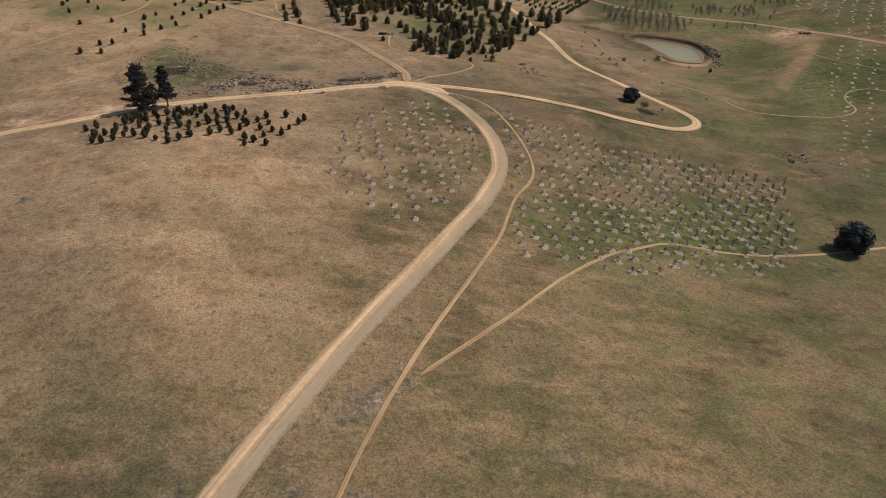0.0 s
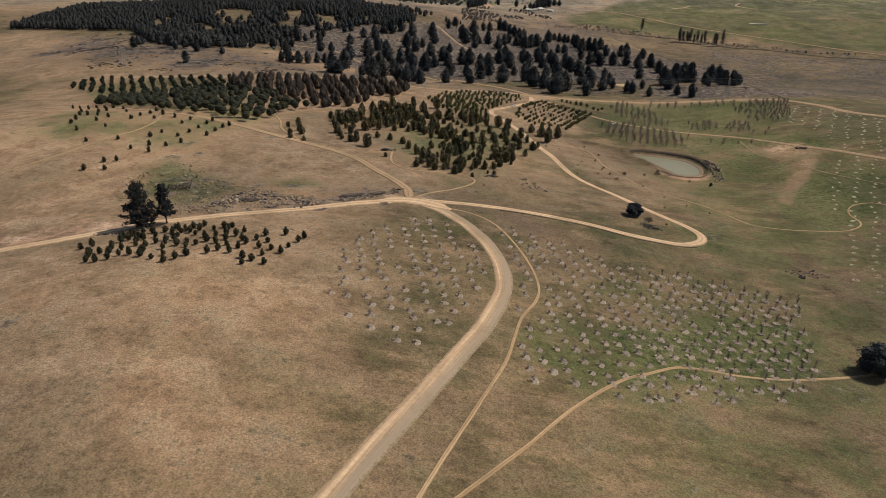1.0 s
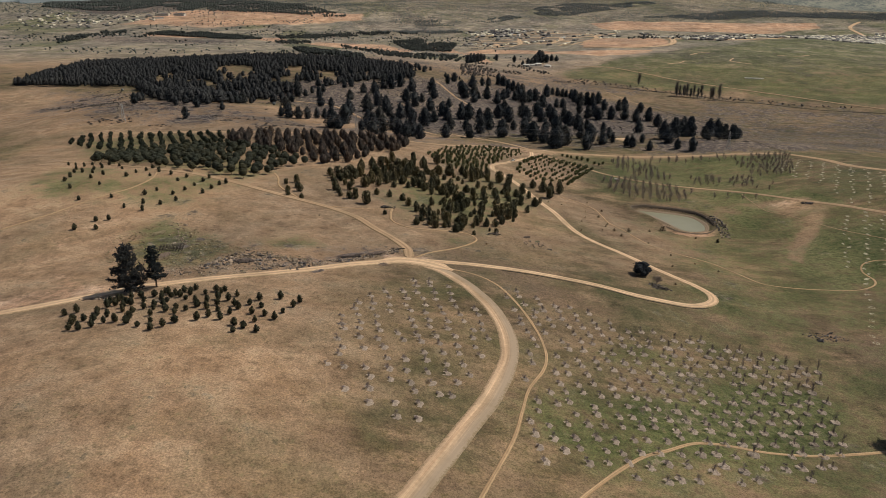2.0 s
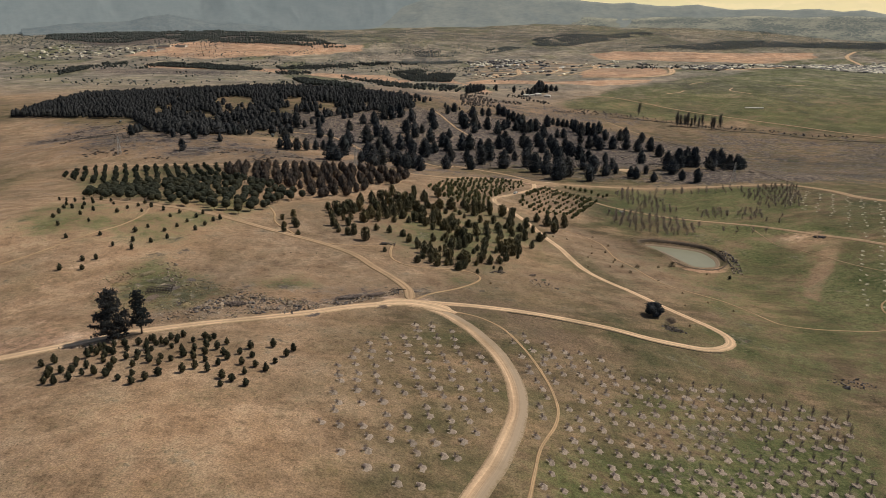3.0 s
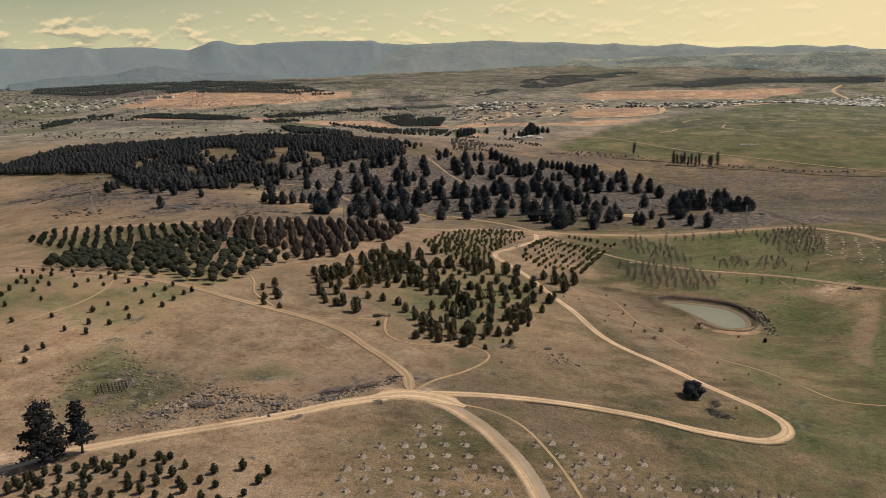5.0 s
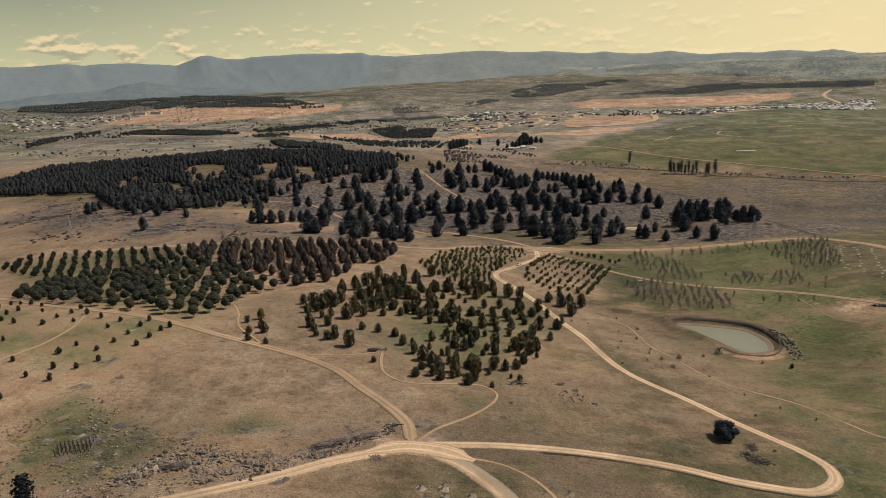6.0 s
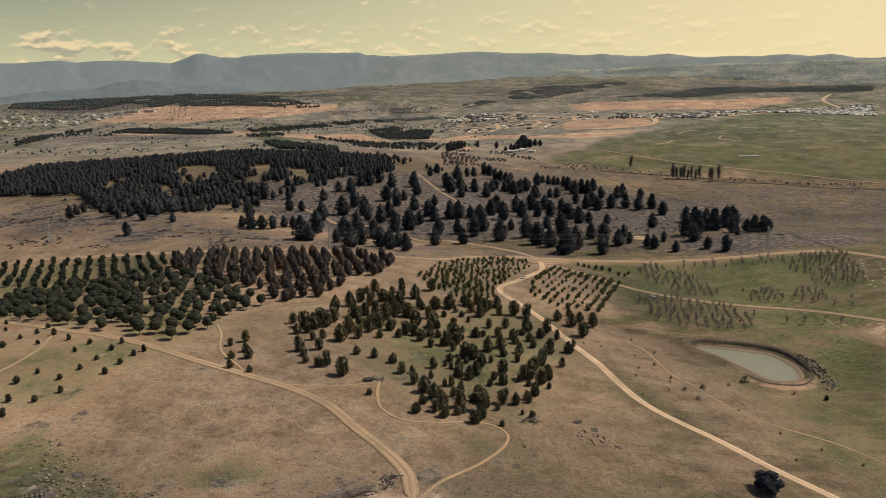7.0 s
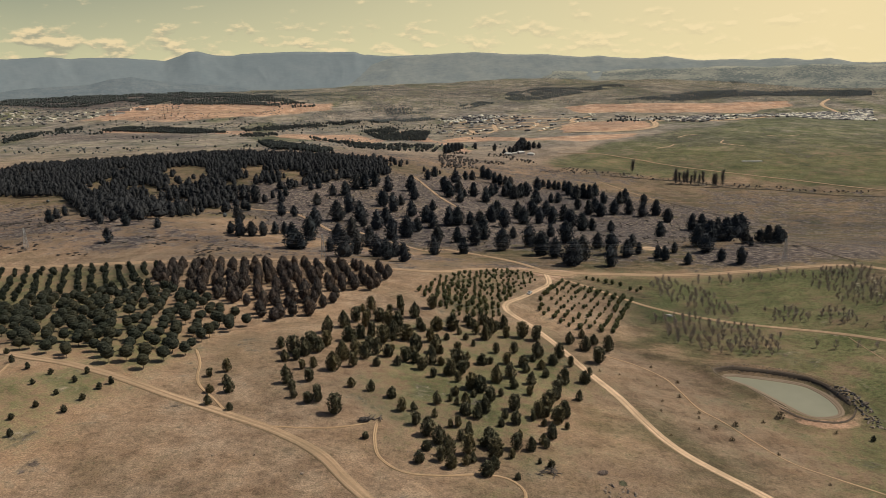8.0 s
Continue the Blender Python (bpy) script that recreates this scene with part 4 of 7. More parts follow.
# dark plantation of rounded trees
round_kind = Kind([make_tree("plantation_tree", "dark round-crowned plantation tree on a short bare trunk", "tree", "round plantation trees", 5.6 + 0.3 * k, 2.55, PROFILES["ball"], 0.26,
                             M_CYPRESS, 260, 0.32, 40 + k, 0.14, 3, core=(0.84, 0.97), wild=0.5) for k in range(4)])
cone_kind = Kind([make_tree("cypress_tree", "brown-tinged columnar plantation conifer", "tree", "columnar plantation trees", 7.0 + 0.4 * k, 2.55, PROFILES["egg"], 0.06,
                            M_BROWN, 320, 0.42, 50 + k, 0.15, 2, core=(0.72, 0.9)) for k in range(4)])
GROVE_ROUND = [(-228, 476), (-204, 452), (-170, 426), (-145, 415), (-120, 405), (-102, 396), (-92, 412), (-86, 440), (-76, 464), (-104, 500), (-160, 560), (-225, 522)]
GROVE_CONE = [(-100, 505), (-68, 470), (-52, 488), (-20, 560), (-22, 598), (-100, 606), (-168, 612), (-160, 565)]
further = []
for x, y in rows_in(GROVE_ROUND, 7.2, 7.8, 12, 1.5, 61, 0.95):
    if y < 535:
        round_kind.put(x, y, rng.uniform(0.8, 1.08))
    else:
        further.append((x, y, rng.uniform(4.6, 6.4)))
for x, y in rows_in(GROVE_CONE, 7.4, 8.0, 14, 1.2, 62, 0.93):
    cone_kind.put(x, y, rng.uniform(0.8, 1.1))
for x, y in rows_in([(-300, 590), (-250, 545), (-215, 530), (-165, 570), (-172, 614), (-300, 624)], 7.6, 7.0, 24, 0.7, 63, 0.94):
    further.append((x, y, rng.uniform(3.2, 4.8)))
forest_stuff("plantation_trees", [p[:2] for p in further], [p[2] for p in further], 0.38, PROFILES["ball"], M_CYPRESS, "dark round trees in the further plantation rows", 64, 110, 1.6)

# open stand of cedars
cedar_kind = Kind([make_tree("cedar_tree", "bushy olive-dark cedar with foliage to the ground", "tree", "cedar stand", 5.7 + 0.5 * k, 2.6, PROFILES[("egg", "ball", "fir", "fir", "ball")[k]], 0.0,
                             M_CEDAR, 420, 0.48, 70 + k, 0.16, 3, droop=-0.75, core=(0.38, 0.68), wild=2.2) for k in range(5)])
stand([(-58.4, 432.2, 5.6), (-54.1, 417.2, 4.9), (-52.6, 427.8, 8.8), (-49.8, 419.6, 4.9), (-49.2, 395.1, 9.1), (-46.6, 390.5, 4.5), (-44.8, 382.8, 4.8),
    (-46.4, 409.7, 3.8), (-41.8, 397.8, 5.7), (-47.8, 425.5, 8), (-46.5, 433, 8.1), (-43.2, 430.3, 8.8), (-40.9, 438.3, 7.7), (-42.9, 458.1, 7.6),
    (-35, 410.9, 13.1), (-42.4, 412, 4.8), (-39.5, 378.9, 5.4), (-36.4, 380.9, 8.3), (-29.7, 372.3, 8.5), (-27.8, 416.5, 5.8), (-32.6, 422.9, 9.9),
    (-28.5, 430.9, 10.1), (-24.1, 426.7, 10), (-36.8, 468.6, 7.8), (-31.9, 479.3, 10.1), (-26.7, 395.7, 5), (-19.6, 393.4, 5), (-19.1, 419, 3.9),
    (-15.3, 431.3, 5.6), (-20, 433.4, 10.2)])
stand([(-18.2, 448.7, 10.6), (-12, 388.9, 5.4), (-8.2, 378.2, 6.5), (-10.9, 421.4, 4.9), (-8.3, 426.7, 6.3), (-4.6, 432.6, 5.1), (-1.5, 419.3, 5.9),
    (-4, 441.9, 7.3), (2.5, 426.8, 7.5), (4.8, 441.1, 7.9), (2.6, 455.2, 6.8), (2.8, 411.6, 3.9), (3.6, 386.6, 5.6), (-4.3, 379.1, 4.4), (2.6, 375.4, 3.9),
    (-3.8, 368.5, 5.5), (0.2, 361.4, 7.9), (-0.4, 351.1, 4.4), (-2.6, 343.3, 4.7), (-18.8, 356.1, 3.2), (3.8, 345, 5.9), (3.7, 356.5, 7.2),
    (-26.8, 500.6, 12.2), (-21.4, 482.2, 14.5), (-17, 474.2, 11.4), (-27.2, 471.2, 9.9), (-13.1, 475.4, 8.6), (-12.1, 504.6, 9.2), (-8.1, 455.7, 9.5),
    (-4.5, 491.9, 11.9)])
stand([(-2.5, 474.2, 6.3), (4.7, 509.7, 7.8), (5.5, 474.1, 10.9), (-28.3, 453.7, 9.4), (-32.6, 448.4, 8), (-13.7, 458, 8.2), (-23.5, 455.1, 10.8),
    (13.1, 478.2, 9.3), (15.9, 470.6, 4.3), (21.6, 485.4, 6.5), (24, 473.3, 6.3), (27.9, 466.5, 8.5), (31.4, 475.8, 8.1), (18.6, 463.4, 3.9),
    (30.1, 490.9, 5.4), (38.3, 486.5, 9), (45.9, 474.9, 8.2), (52.7, 472.4, 7.3), (49.1, 449.8, 9.6), (59, 451, 9.7), (30.8, 448.8, 5.4), (39.1, 451.5, 6),
    (21.4, 455.1, 3.3), (14, 446.8, 4.8), (17.8, 437.6, 3.7), (23.3, 432.7, 5.7), (26.9, 433.9, 3.6), (13.6, 426.4, 8.8), (9.8, 416, 8.6), (16.7, 404, 13.1)])
stand([(19.7, 402.2, 9.5), (10.6, 395.9, 4.6), (27.2, 413.8, 7.4), (23.6, 399.6, 4.7), (27.3, 399.2, 4.2), (33.5, 420.5, 7.5), (33.3, 409, 5.4),
    (34.2, 436.3, 5.3), (40.7, 435.2, 5.3), (40.8, 428.9, 5.2), (41, 415.3, 6.2), (38.8, 403.7, 4.8), (46.1, 443.4, 3.8), (48.2, 434.4, 5.3),
    (48.5, 425.3, 4.6), (54.3, 441.5, 5.4), (62.2, 442, 4.9), (54.7, 419.7, 9), (50.4, 408.9, 6.2), (63.9, 423.1, 5.7), (68, 432.6, 4), (57.4, 404.1, 5.4),
    (44.7, 395.7, 8.3), (38.5, 382.9, 9.1), (41.4, 388.4, 8.1), (48.2, 402.9, 6.1), (47.8, 385.6, 9.3), (44.6, 379.2, 9.1), (40.7, 370.3, 4.8),
    (36.9, 359.4, 3.8)])
stand([(36.1, 380, 4.1), (27.3, 356.1, 6.3), (30.8, 387.7, 6.9), (26.5, 379.6, 4), (24.3, 372.5, 3.5), (17.1, 377.2, 6.6), (19.6, 382.3, 7.8),
    (22.5, 392.7, 6.9), (13.6, 387.8, 5.7), (12.2, 380.4, 4.4), (8.4, 390.2, 3.6), (7.4, 368.4, 3.8), (13.5, 367.8, 3.8), (10.2, 359.2, 4.6),
    (11.9, 350.4, 7.7), (13.2, 345.6, 4), (19, 361.1, 5.9), (19.9, 355.6, 7.2), (19.5, 348.4, 8.1), (16.4, 338.1, 5.9), (6.5, 341.2, 5.1), (6, 349.4, 8),
    (25.1, 337.1, 2.8), (67.9, 471.9, 5.9), (73.8, 464.8, 7.3), (76.2, 482.3, 4.6), (80.1, 474.1, 6), (75.8, 449.5, 7.9), (84.7, 465.9, 9.4),
    (-71.9, 402.1, 6.1)])
stand([(-66.6, 384.1, 5.8), (-76.4, 396.8, 4.2), (-72.6, 383, 4), (-70.7, 373.7, 4.8), (-62.9, 370.4, 3.8), (-69.2, 390.9, 5)])

stand([(x, y, rng.uniform(3.4, 6.0)) for x, y in scatter_in([(-30, 500), (30, 492), (62, 440), (58, 402), (46, 372), (20, 340), (4, 345), (10, 410), (-20, 440), (-44, 440), (-36, 480)], 6.5, 52, 79, -0.1)])

# young trees in close rows
young_kind = Kind([make_tree("young_tree", "small green young tree in a planted row", "tree", "young trees in rows", 3.4 + 0.25 * k, 1.6, PROFILES["ball"], 0.05, M_YOUNG, 100, 0.42, 90 + k, 0.07, 2)
                   for k in range(4)])
far_young = []
for x, y in rows_in([(-5, 542), (12, 584), (48, 624), (74, 618), (74, 600), (42, 527), (38, 500), (14, 498)], 4.7, 5.0, 38, 0.7, 91, 0.95):
    if y < 560:
        young_kind.put(x, y, rng.uniform(0.5, 0.95))
    else:
        far_young.append((x, y))
for x, y in rows_in([(88, 606), (126, 563), (97, 490), (74, 494), (58, 520), (72, 560)], 3.1, 5.2, 66, 0.5, 92, 0.9):
    inner = outline_distance(np.array([x]), np.array([y]), [(86, 590), (114, 556), (94, 500), (76, 500), (62, 524), (74, 556)])[0] < 0
    if y > 575:
        far_young.append((x, y))
    elif not inner or rng.random() < 0.62:
        young_kind.put(x, y, rng.uniform(0.22, 0.72) if inner else rng.uniform(0.6, 0.85))
forest_stuff("young_trees", far_young, [random.Random(int(x * 61 + y * 23)).uniform(1.4, 2.7) for x, y in far_young], 0.5, PROFILES["ball"], M_YOUNG, "small green young trees in the further planted rows", 94, 60, 2.2)
for x, y in rows_in([(98, 616), (112, 616), (146, 590), (138, 580)], 4.6, 6.5, -35, 0.4, 93, 0.9):
    young_kind.put(x, y, rng.uniform(0.6, 1.0))

# dark shrubs
bush_kind = Kind([make_tree("bush", "small dark bush on patchy green grass", "bush", "scattered bushes", 2.3 + 0.3 * k, 0.95, PROFILES["egg"], 0.04, M_SHRUB, 90, 0.36, 120 + k, 0.06, 2)
                  for k in range(3)])
shrub_kind = Kind([make_tree("shrub", "small dark rounded shrub on dry grass", "shrub", "planted shrubs", 2.5 + 0.2 * k, 0.95, PROFILES["egg"], 0.08, M_SHRUB, 120, 0.3, 110 + k, 0.07, 2)
                   for k in range(4)])
plant(shrub_kind, [(-107.4, 220.8), (-104.4, 222.5), (-102.8, 216.3), (-101.1, 214.3), (-99.8, 210.6), (-97.8, 214), (-94.4, 213.4), (-92.3, 207.7), (-97.6, 222),
    (-95.6, 217.9), (-91.8, 216.6), (-90.3, 211.1), (-96.1, 225.6), (-86.9, 211.3), (-82.6, 209.1), (-97, 229.8), (-94.3, 227.4), (-95.2, 231.6),
    (-94.4, 232.7), (-91.4, 229), (-89.3, 227.4), (-90.5, 224.8), (-88.9, 220.7), (-83.8, 213.7), (-85.1, 219), (-77.9, 206.3), (-92, 234.1), (-89.1, 235),
    (-85.8, 229.5), (-82.9, 222.6), (-75.2, 209.1), (-79.4, 221.5), (-78, 215.7), (-80.6, 224.8), (-70.3, 205.9), (-84.8, 235.4), (-80.5, 230.6),
    (-77.8, 225.4), (-74.8, 219.2), (-78, 228.7)])
plant(shrub_kind, [(-71.1, 217.1), (-68, 209.1), (-72.4, 221.8), (-81.8, 234.2), (-82.4, 238.7), (-80.8, 237.2), (-77.6, 235.2), (-78.7, 233.9), (-68.7, 220.1),
    (-76.2, 239.1), (-75.5, 233.7), (-72.7, 230.9), (-74, 239), (-73, 235.8), (-68.5, 228.2), (-62.3, 211.5), (-73, 241.3), (-66.4, 223.6), (-68.1, 236.5),
    (-62.7, 221.6), (-64.7, 228.1), (-59.7, 214.4), (-65.3, 239.2), (-63, 236.9), (-62.4, 239.2), (-62.2, 231.1), (-60.6, 225.6), (-58.6, 219.7),
    (-55.6, 212.5), (-58.4, 229.9), (-54.1, 217.3), (-55, 225), (-52.8, 222), (-56.8, 234.3), (-50.1, 208.5), (-47, 206.8), (-50.5, 226.6), (-47.7, 218.6),
    (-45, 212.1), (-42.7, 204.8)])
plant(shrub_kind, [(-48.6, 231.4), (-46.3, 224.6), (-43.5, 217.6), (-39.9, 215.2), (-42.4, 233.8), (-38.7, 221.3), (-36.7, 227.1), (-35.6, 231.8), (-73, 203.4),
    (-49, 203.4), (-95.4, 205.9), (-98.6, 206.5)])
plant(bush_kind, [(-227.6, 455.7), (-207.1, 435.7), (-206.9, 445.1), (-200.6, 442.4), (-188.9, 420.7), (-193.6, 439.5), (-182.8, 429.4), (-174.2, 414.2), (-217.4, 445.3),
    (-202.1, 417.1), (-196.4, 403.9), (-191.2, 402.7), (-190.3, 413.7), (-184.2, 400), (-190.6, 388.3), (-188.2, 378.4), (-177.6, 384.7), (-166.1, 370.1),
    (-178, 363.7), (-175.3, 393.8), (-160.9, 389.8), (-160, 399.8), (-157.3, 407), (-149.4, 392.8), (-157, 415), (-149.2, 404.5), (-139.8, 397.5),
    (-129.6, 393.1), (-131.2, 384.1), (-121.5, 367.6), (-119.7, 376.5), (-117.9, 394.4), (-118.5, 386.5), (-109.8, 373.2), (-111.6, 364.5), (-108.4, 381.8),
    (-106.3, 386.3), (-124.6, 359.4), (-134.1, 363.4), (-137, 355.7)])
plant(bush_kind, [(-150.6, 349.3), (-164.5, 345.1), (-132.8, 343.1), (-124.6, 343.2), (-139.2, 336.7), (-129.5, 333.9), (-119.6, 349.6), (-144.6, 319.6), (-140.4, 310.6),
    (-149.6, 310.1), (-139.5, 321.2)])

# big dark pines behind the plantations
pine_kind = Kind([make_tree("pine_tree", "tall dark conifer in rough heath", "tree", "scattered pines", 15.0 + 1.2 * k, 5.6 + 0.2 * k, PROFILES[("egg", "egg", "fir", "egg", "egg")[k]], 0.0, M_PINE, 340, 1.05,
                            130 + k, 0.3, 2, wild=1.7) for k in range(5)])
plant(pine_kind, [(-178.8, 921.8, 20.8), (-176.5, 877.7, 8.6), (-150.9, 917.2, 14.1), (-150.9, 947.9, 10.6), (-136, 842.2, 14.5), (-122.8, 836.5, 11.5),
    (-127, 975.5, 10.9), (-119.7, 985, 12.4), (-110.1, 901.5, 13.7), (-162, 784.3, 14), (-145.9, 721.6, 14.7), (-155, 726.9, 9.9), (-137.1, 722.9, 12.2),
    (-128.8, 726.6, 12.2), (-121.8, 737.4, 10.9), (-114.6, 741.2, 11), (-97.9, 684.7, 21.8), (-91.5, 682, 13.5), (-90.8, 721.2, 24.1), (-96, 784.9, 18.6),
    (-79.2, 820.6, 26.8), (-73.3, 864.3, 23.7), (-85.1, 952.2, 16.5), (-99, 950.3, 13.2), (-58.7, 826.2, 26.9), (-75.3, 987.1, 27.5), (-65.5, 991, 27.6),
    (-54.1, 801.9, 10.8), (-55.5, 1014.4, 26.9), (-38.4, 986.8, 24.7)], 20, 0.98)
plant(pine_kind, [(-28.9, 873.5, 21.5), (-21.5, 905.5, 12.4), (-40.6, 898.8, 17.3), (-34, 820.9, 16.7), (-41.5, 794, 18.7), (-11.8, 1005.6, 25.2), (-7.9, 948.5, 16.4),
    (-10, 853.5, 17.4), (-4.1, 794.9, 13.4), (-14, 767.7, 20.6), (-25.8, 751.3, 20.1), (-25.6, 648.6, 16), (-13.2, 638.4, 14), (-20.3, 669, 13.1),
    (-33.7, 661.9, 16.4), (-42.9, 719.1, 16.7), (-49, 671.3, 17.6), (-56, 650.8, 21.1), (-59.5, 749.2, 19), (-69.6, 677.4, 11.1), (-68.2, 719.9, 18.2),
    (4.6, 833.9, 17), (9.3, 811.2, 16.5), (11.7, 891.3, 12.2), (8.8, 692.3, 15), (12.7, 751.6, 15.1), (9.4, 1110.7, 14.1), (19.4, 1146, 14.7),
    (-236.9, 688.4, 11.7), (-313.4, 756.4, 12.3)], 20, 0.98)
plant(pine_kind, [(-331, 818.5, 9.8), (-224, 813.5, 11.5), (-222.2, 831.8, 11.8), (-265.2, 742.1, 9.6), (-242.8, 738.6, 11.5), (-215.7, 733.7, 9.2), (5.2, 1187.3, 8.5),
    (28.5, 1036.2, 26.2), (32.8, 999.7, 21), (46.9, 1118.9, 22.2), (46.7, 1040.8, 18.3), (45, 971.4, 16.9), (63.7, 1160.7, 13.3), (74.3, 1171.7, 15.1),
    (65.4, 1030.1, 18.2), (53.3, 1018.9, 10), (78.1, 1003.9, 21.2), (89.8, 1052, 16.4), (97.7, 1078.7, 13.8), (92.2, 1206.2, 19.1), (99.9, 1197.3, 17.2),
    (105.2, 1166.2, 16.8), (112.6, 1158.2, 16.6), (119.9, 1150.4, 16.5), (127.2, 1156.7, 15), (26, 826.9, 27), (34.4, 830.4, 24.9), (47.6, 836.5, 14.3),
    (56.3, 826.5, 16.9), (54.1, 770.1, 18.7)], 20, 0.98)
plant(pine_kind, [(44.4, 742.5, 19.9), (32.3, 701.8, 13.9), (30.5, 752.9, 14.1), (70.8, 866.6, 17.9), (79.3, 891.9, 22.3), (81.2, 840.5, 24.3), (65, 719.1, 25),
    (81, 773.9, 11.6), (114.4, 1072.7, 21.4), (120, 1057.9, 18.9), (129.5, 1072.9, 19.2), (140, 1092.7, 19.6), (107.7, 1067.2, 15.2), (105.1, 920.3, 23.2),
    (105.9, 882, 23.4), (127.4, 961.5, 20.5), (126, 905.1, 19.1), (145.5, 1040.5, 23.9), (165.4, 1153.9, 20.9), (88.9, 731.5, 19.7), (168.5, 1062.4, 13.8),
    (177.8, 1067.9, 13.9), (146.9, 977.5, 19.5), (143.9, 924.3, 23.6), (116.4, 785.6, 13.5), (92.4, 696, 19.6), (101.6, 685.3, 17.5), (163.5, 957.8, 28.8),
    (164.5, 924.4, 23.1), (122.1, 742.4, 22.3)], 20, 0.98)
plant(pine_kind, [(108.6, 655.7, 22.8), (120.3, 676.1, 21), (112.4, 664, 21.4), (171.9, 898, 22.5), (185.3, 909.6, 14.4), (197.5, 1036.7, 15.1), (204.9, 1009, 18.3),
    (217.6, 1028.9, 21), (218.9, 1005.3, 18.3), (206.8, 1135.1, 20.7), (210.7, 1108.2, 22.7), (224.2, 1122.2, 23.1), (230.9, 1116.9, 23),
    (244.2, 1138.6, 21), (242.1, 1082.4, 17.5), (239.3, 1020.5, 21), (266.9, 1091.2, 17.8), (277.1, 1102.3, 20.5), (260.6, 1026.6, 25.1),
    (298.4, 1089.5, 16.3), (273.6, 1014.5, 28.7), (294.5, 1025.5, 23), (296.6, 989.4, 17.8), (207.9, 915.9, 13.3), (147.5, 695, 18.1), (137.1, 655.9, 16),
    (142.3, 715.6, 14.7), (157.8, 685.5, 14.1), (169.3, 694.1, 9.6), (169.7, 713.6, 12.3)], 20, 0.98)
plant(pine_kind, [(216.5, 783.5, 15.7), (179.4, 679.7, 10.4), (182.8, 672.9, 11.7), (179.1, 1185.9, 12.1), (185.9, 1176.2, 13.7), (193.4, 1171.5, 13.7), (200, 1175.1, 12),
    (206.4, 1165, 15.4), (197.2, 692.6, 8.7)], 20, 0.98)
plant(pine_kind, [(309, 942.8, 19.9), (316.3, 936.3, 19.9), (222.4, 711, 19.2), (236.4, 722.5, 19.7), (250.3, 738.3, 20.3), (258, 739.2, 20.4), (324.3, 866.7, 25),
    (347.2, 903.1, 25), (268, 723.6, 13.2), (285.9, 735.8, 10.9), (288.3, 725.8, 15.1), (296.2, 727.1, 15.2), (306.2, 736.9, 11.1), (195.1, 658.1, 9.2),
    (221.9, 663.4, 10.4), (231.8, 652.3, 13.1), (221.4, 691.1, 14.7), (266.5, 710.4, 7.8)])

FOREST = [(-600, 1020), (-480, 985), (-400, 960), (-300, 800), (-250, 770), (-220, 850), (-200, 930), (-130, 1000), (-40, 1110), (-60, 1215), (-216, 1235), (-440, 1380), (-640, 1330)]
wood = scatter_in(FOREST, 5.2, 3900, 141, -0.20)
wood += scatter_in([(-200, 1240), (-28, 1262), (30, 1180), (-16, 1086), (-80, 1039), (-130, 1010)], 11, 90, 143, -0.1)
wood += scatter_in([(-330, 780), (-250, 740), (-190, 840), (-150, 960), (-230, 930)], 10, 45, 144, 0.0)
for gap_line in ([(-345, 1120), (-316, 1135), (-262, 1075), (-255, 985), (-305, 1005)], [(-415, 1025), (-394, 1070), (-364, 1026), (-378, 975)], [(-235, 1000), (-205, 1030), (-190, 985), (-215, 960)]):
    wood = [p for p in wood if outline_distance(np.array([p[0]]), np.array([p[1]]), gap_line)[0] > -4 + 8 * random.Random(int(p[0] * 7)).random() or random.Random(int(p[1] * 11)).random() < 0.06]
forest_stuff("pine_wood", wood, [random.Random(int(x * 31 + y * 17)).uniform(6.5, 12) * (1 + 0.25 * max(0, 1 - (y - 770) / 260)) for x, y in wood], 0.43, PROFILES["fir"], M_WOOD, "dense dark pine wood on the hill", 142, 40, 1.3)


# ---------------------------------------------------------------- saplings in mulch
def mulch_shape(radius, seed, ring):
    r = random.Random(seed)
    n, v, f = 15, [], []
    for rad, up in ((1.0, -0.12), (0.74, 0.22 if not ring else 0.10), (0.42, 0.12 if not ring else -0.02)):
        for k in range(n):
            a = 6.2832 * (k + r.uniform(-0.25, 0.25)) / n
            q = radius * rad * (r.uniform(0.68, 1.22) if ring else r.uniform(0.84, 1.14))
            v.append((q * math.cos(a), q * math.sin(a), up + (r.uniform(-0.05, 0.05) if ring or rad == 1.0 else r.uniform(-0.07, 0.07))))
    v.append((0, 0, 0.08))
    for j in range(2):
        for k in range(n):
            f.append((j * n + k, j * n + (k + 1) % n, (j + 1) * n + (k + 1) % n, (j + 1) * n + k))
    f += [(2 * n + k, 2 * n + (k + 1) % n, 3 * n) for k in range(n)]
    return v, f


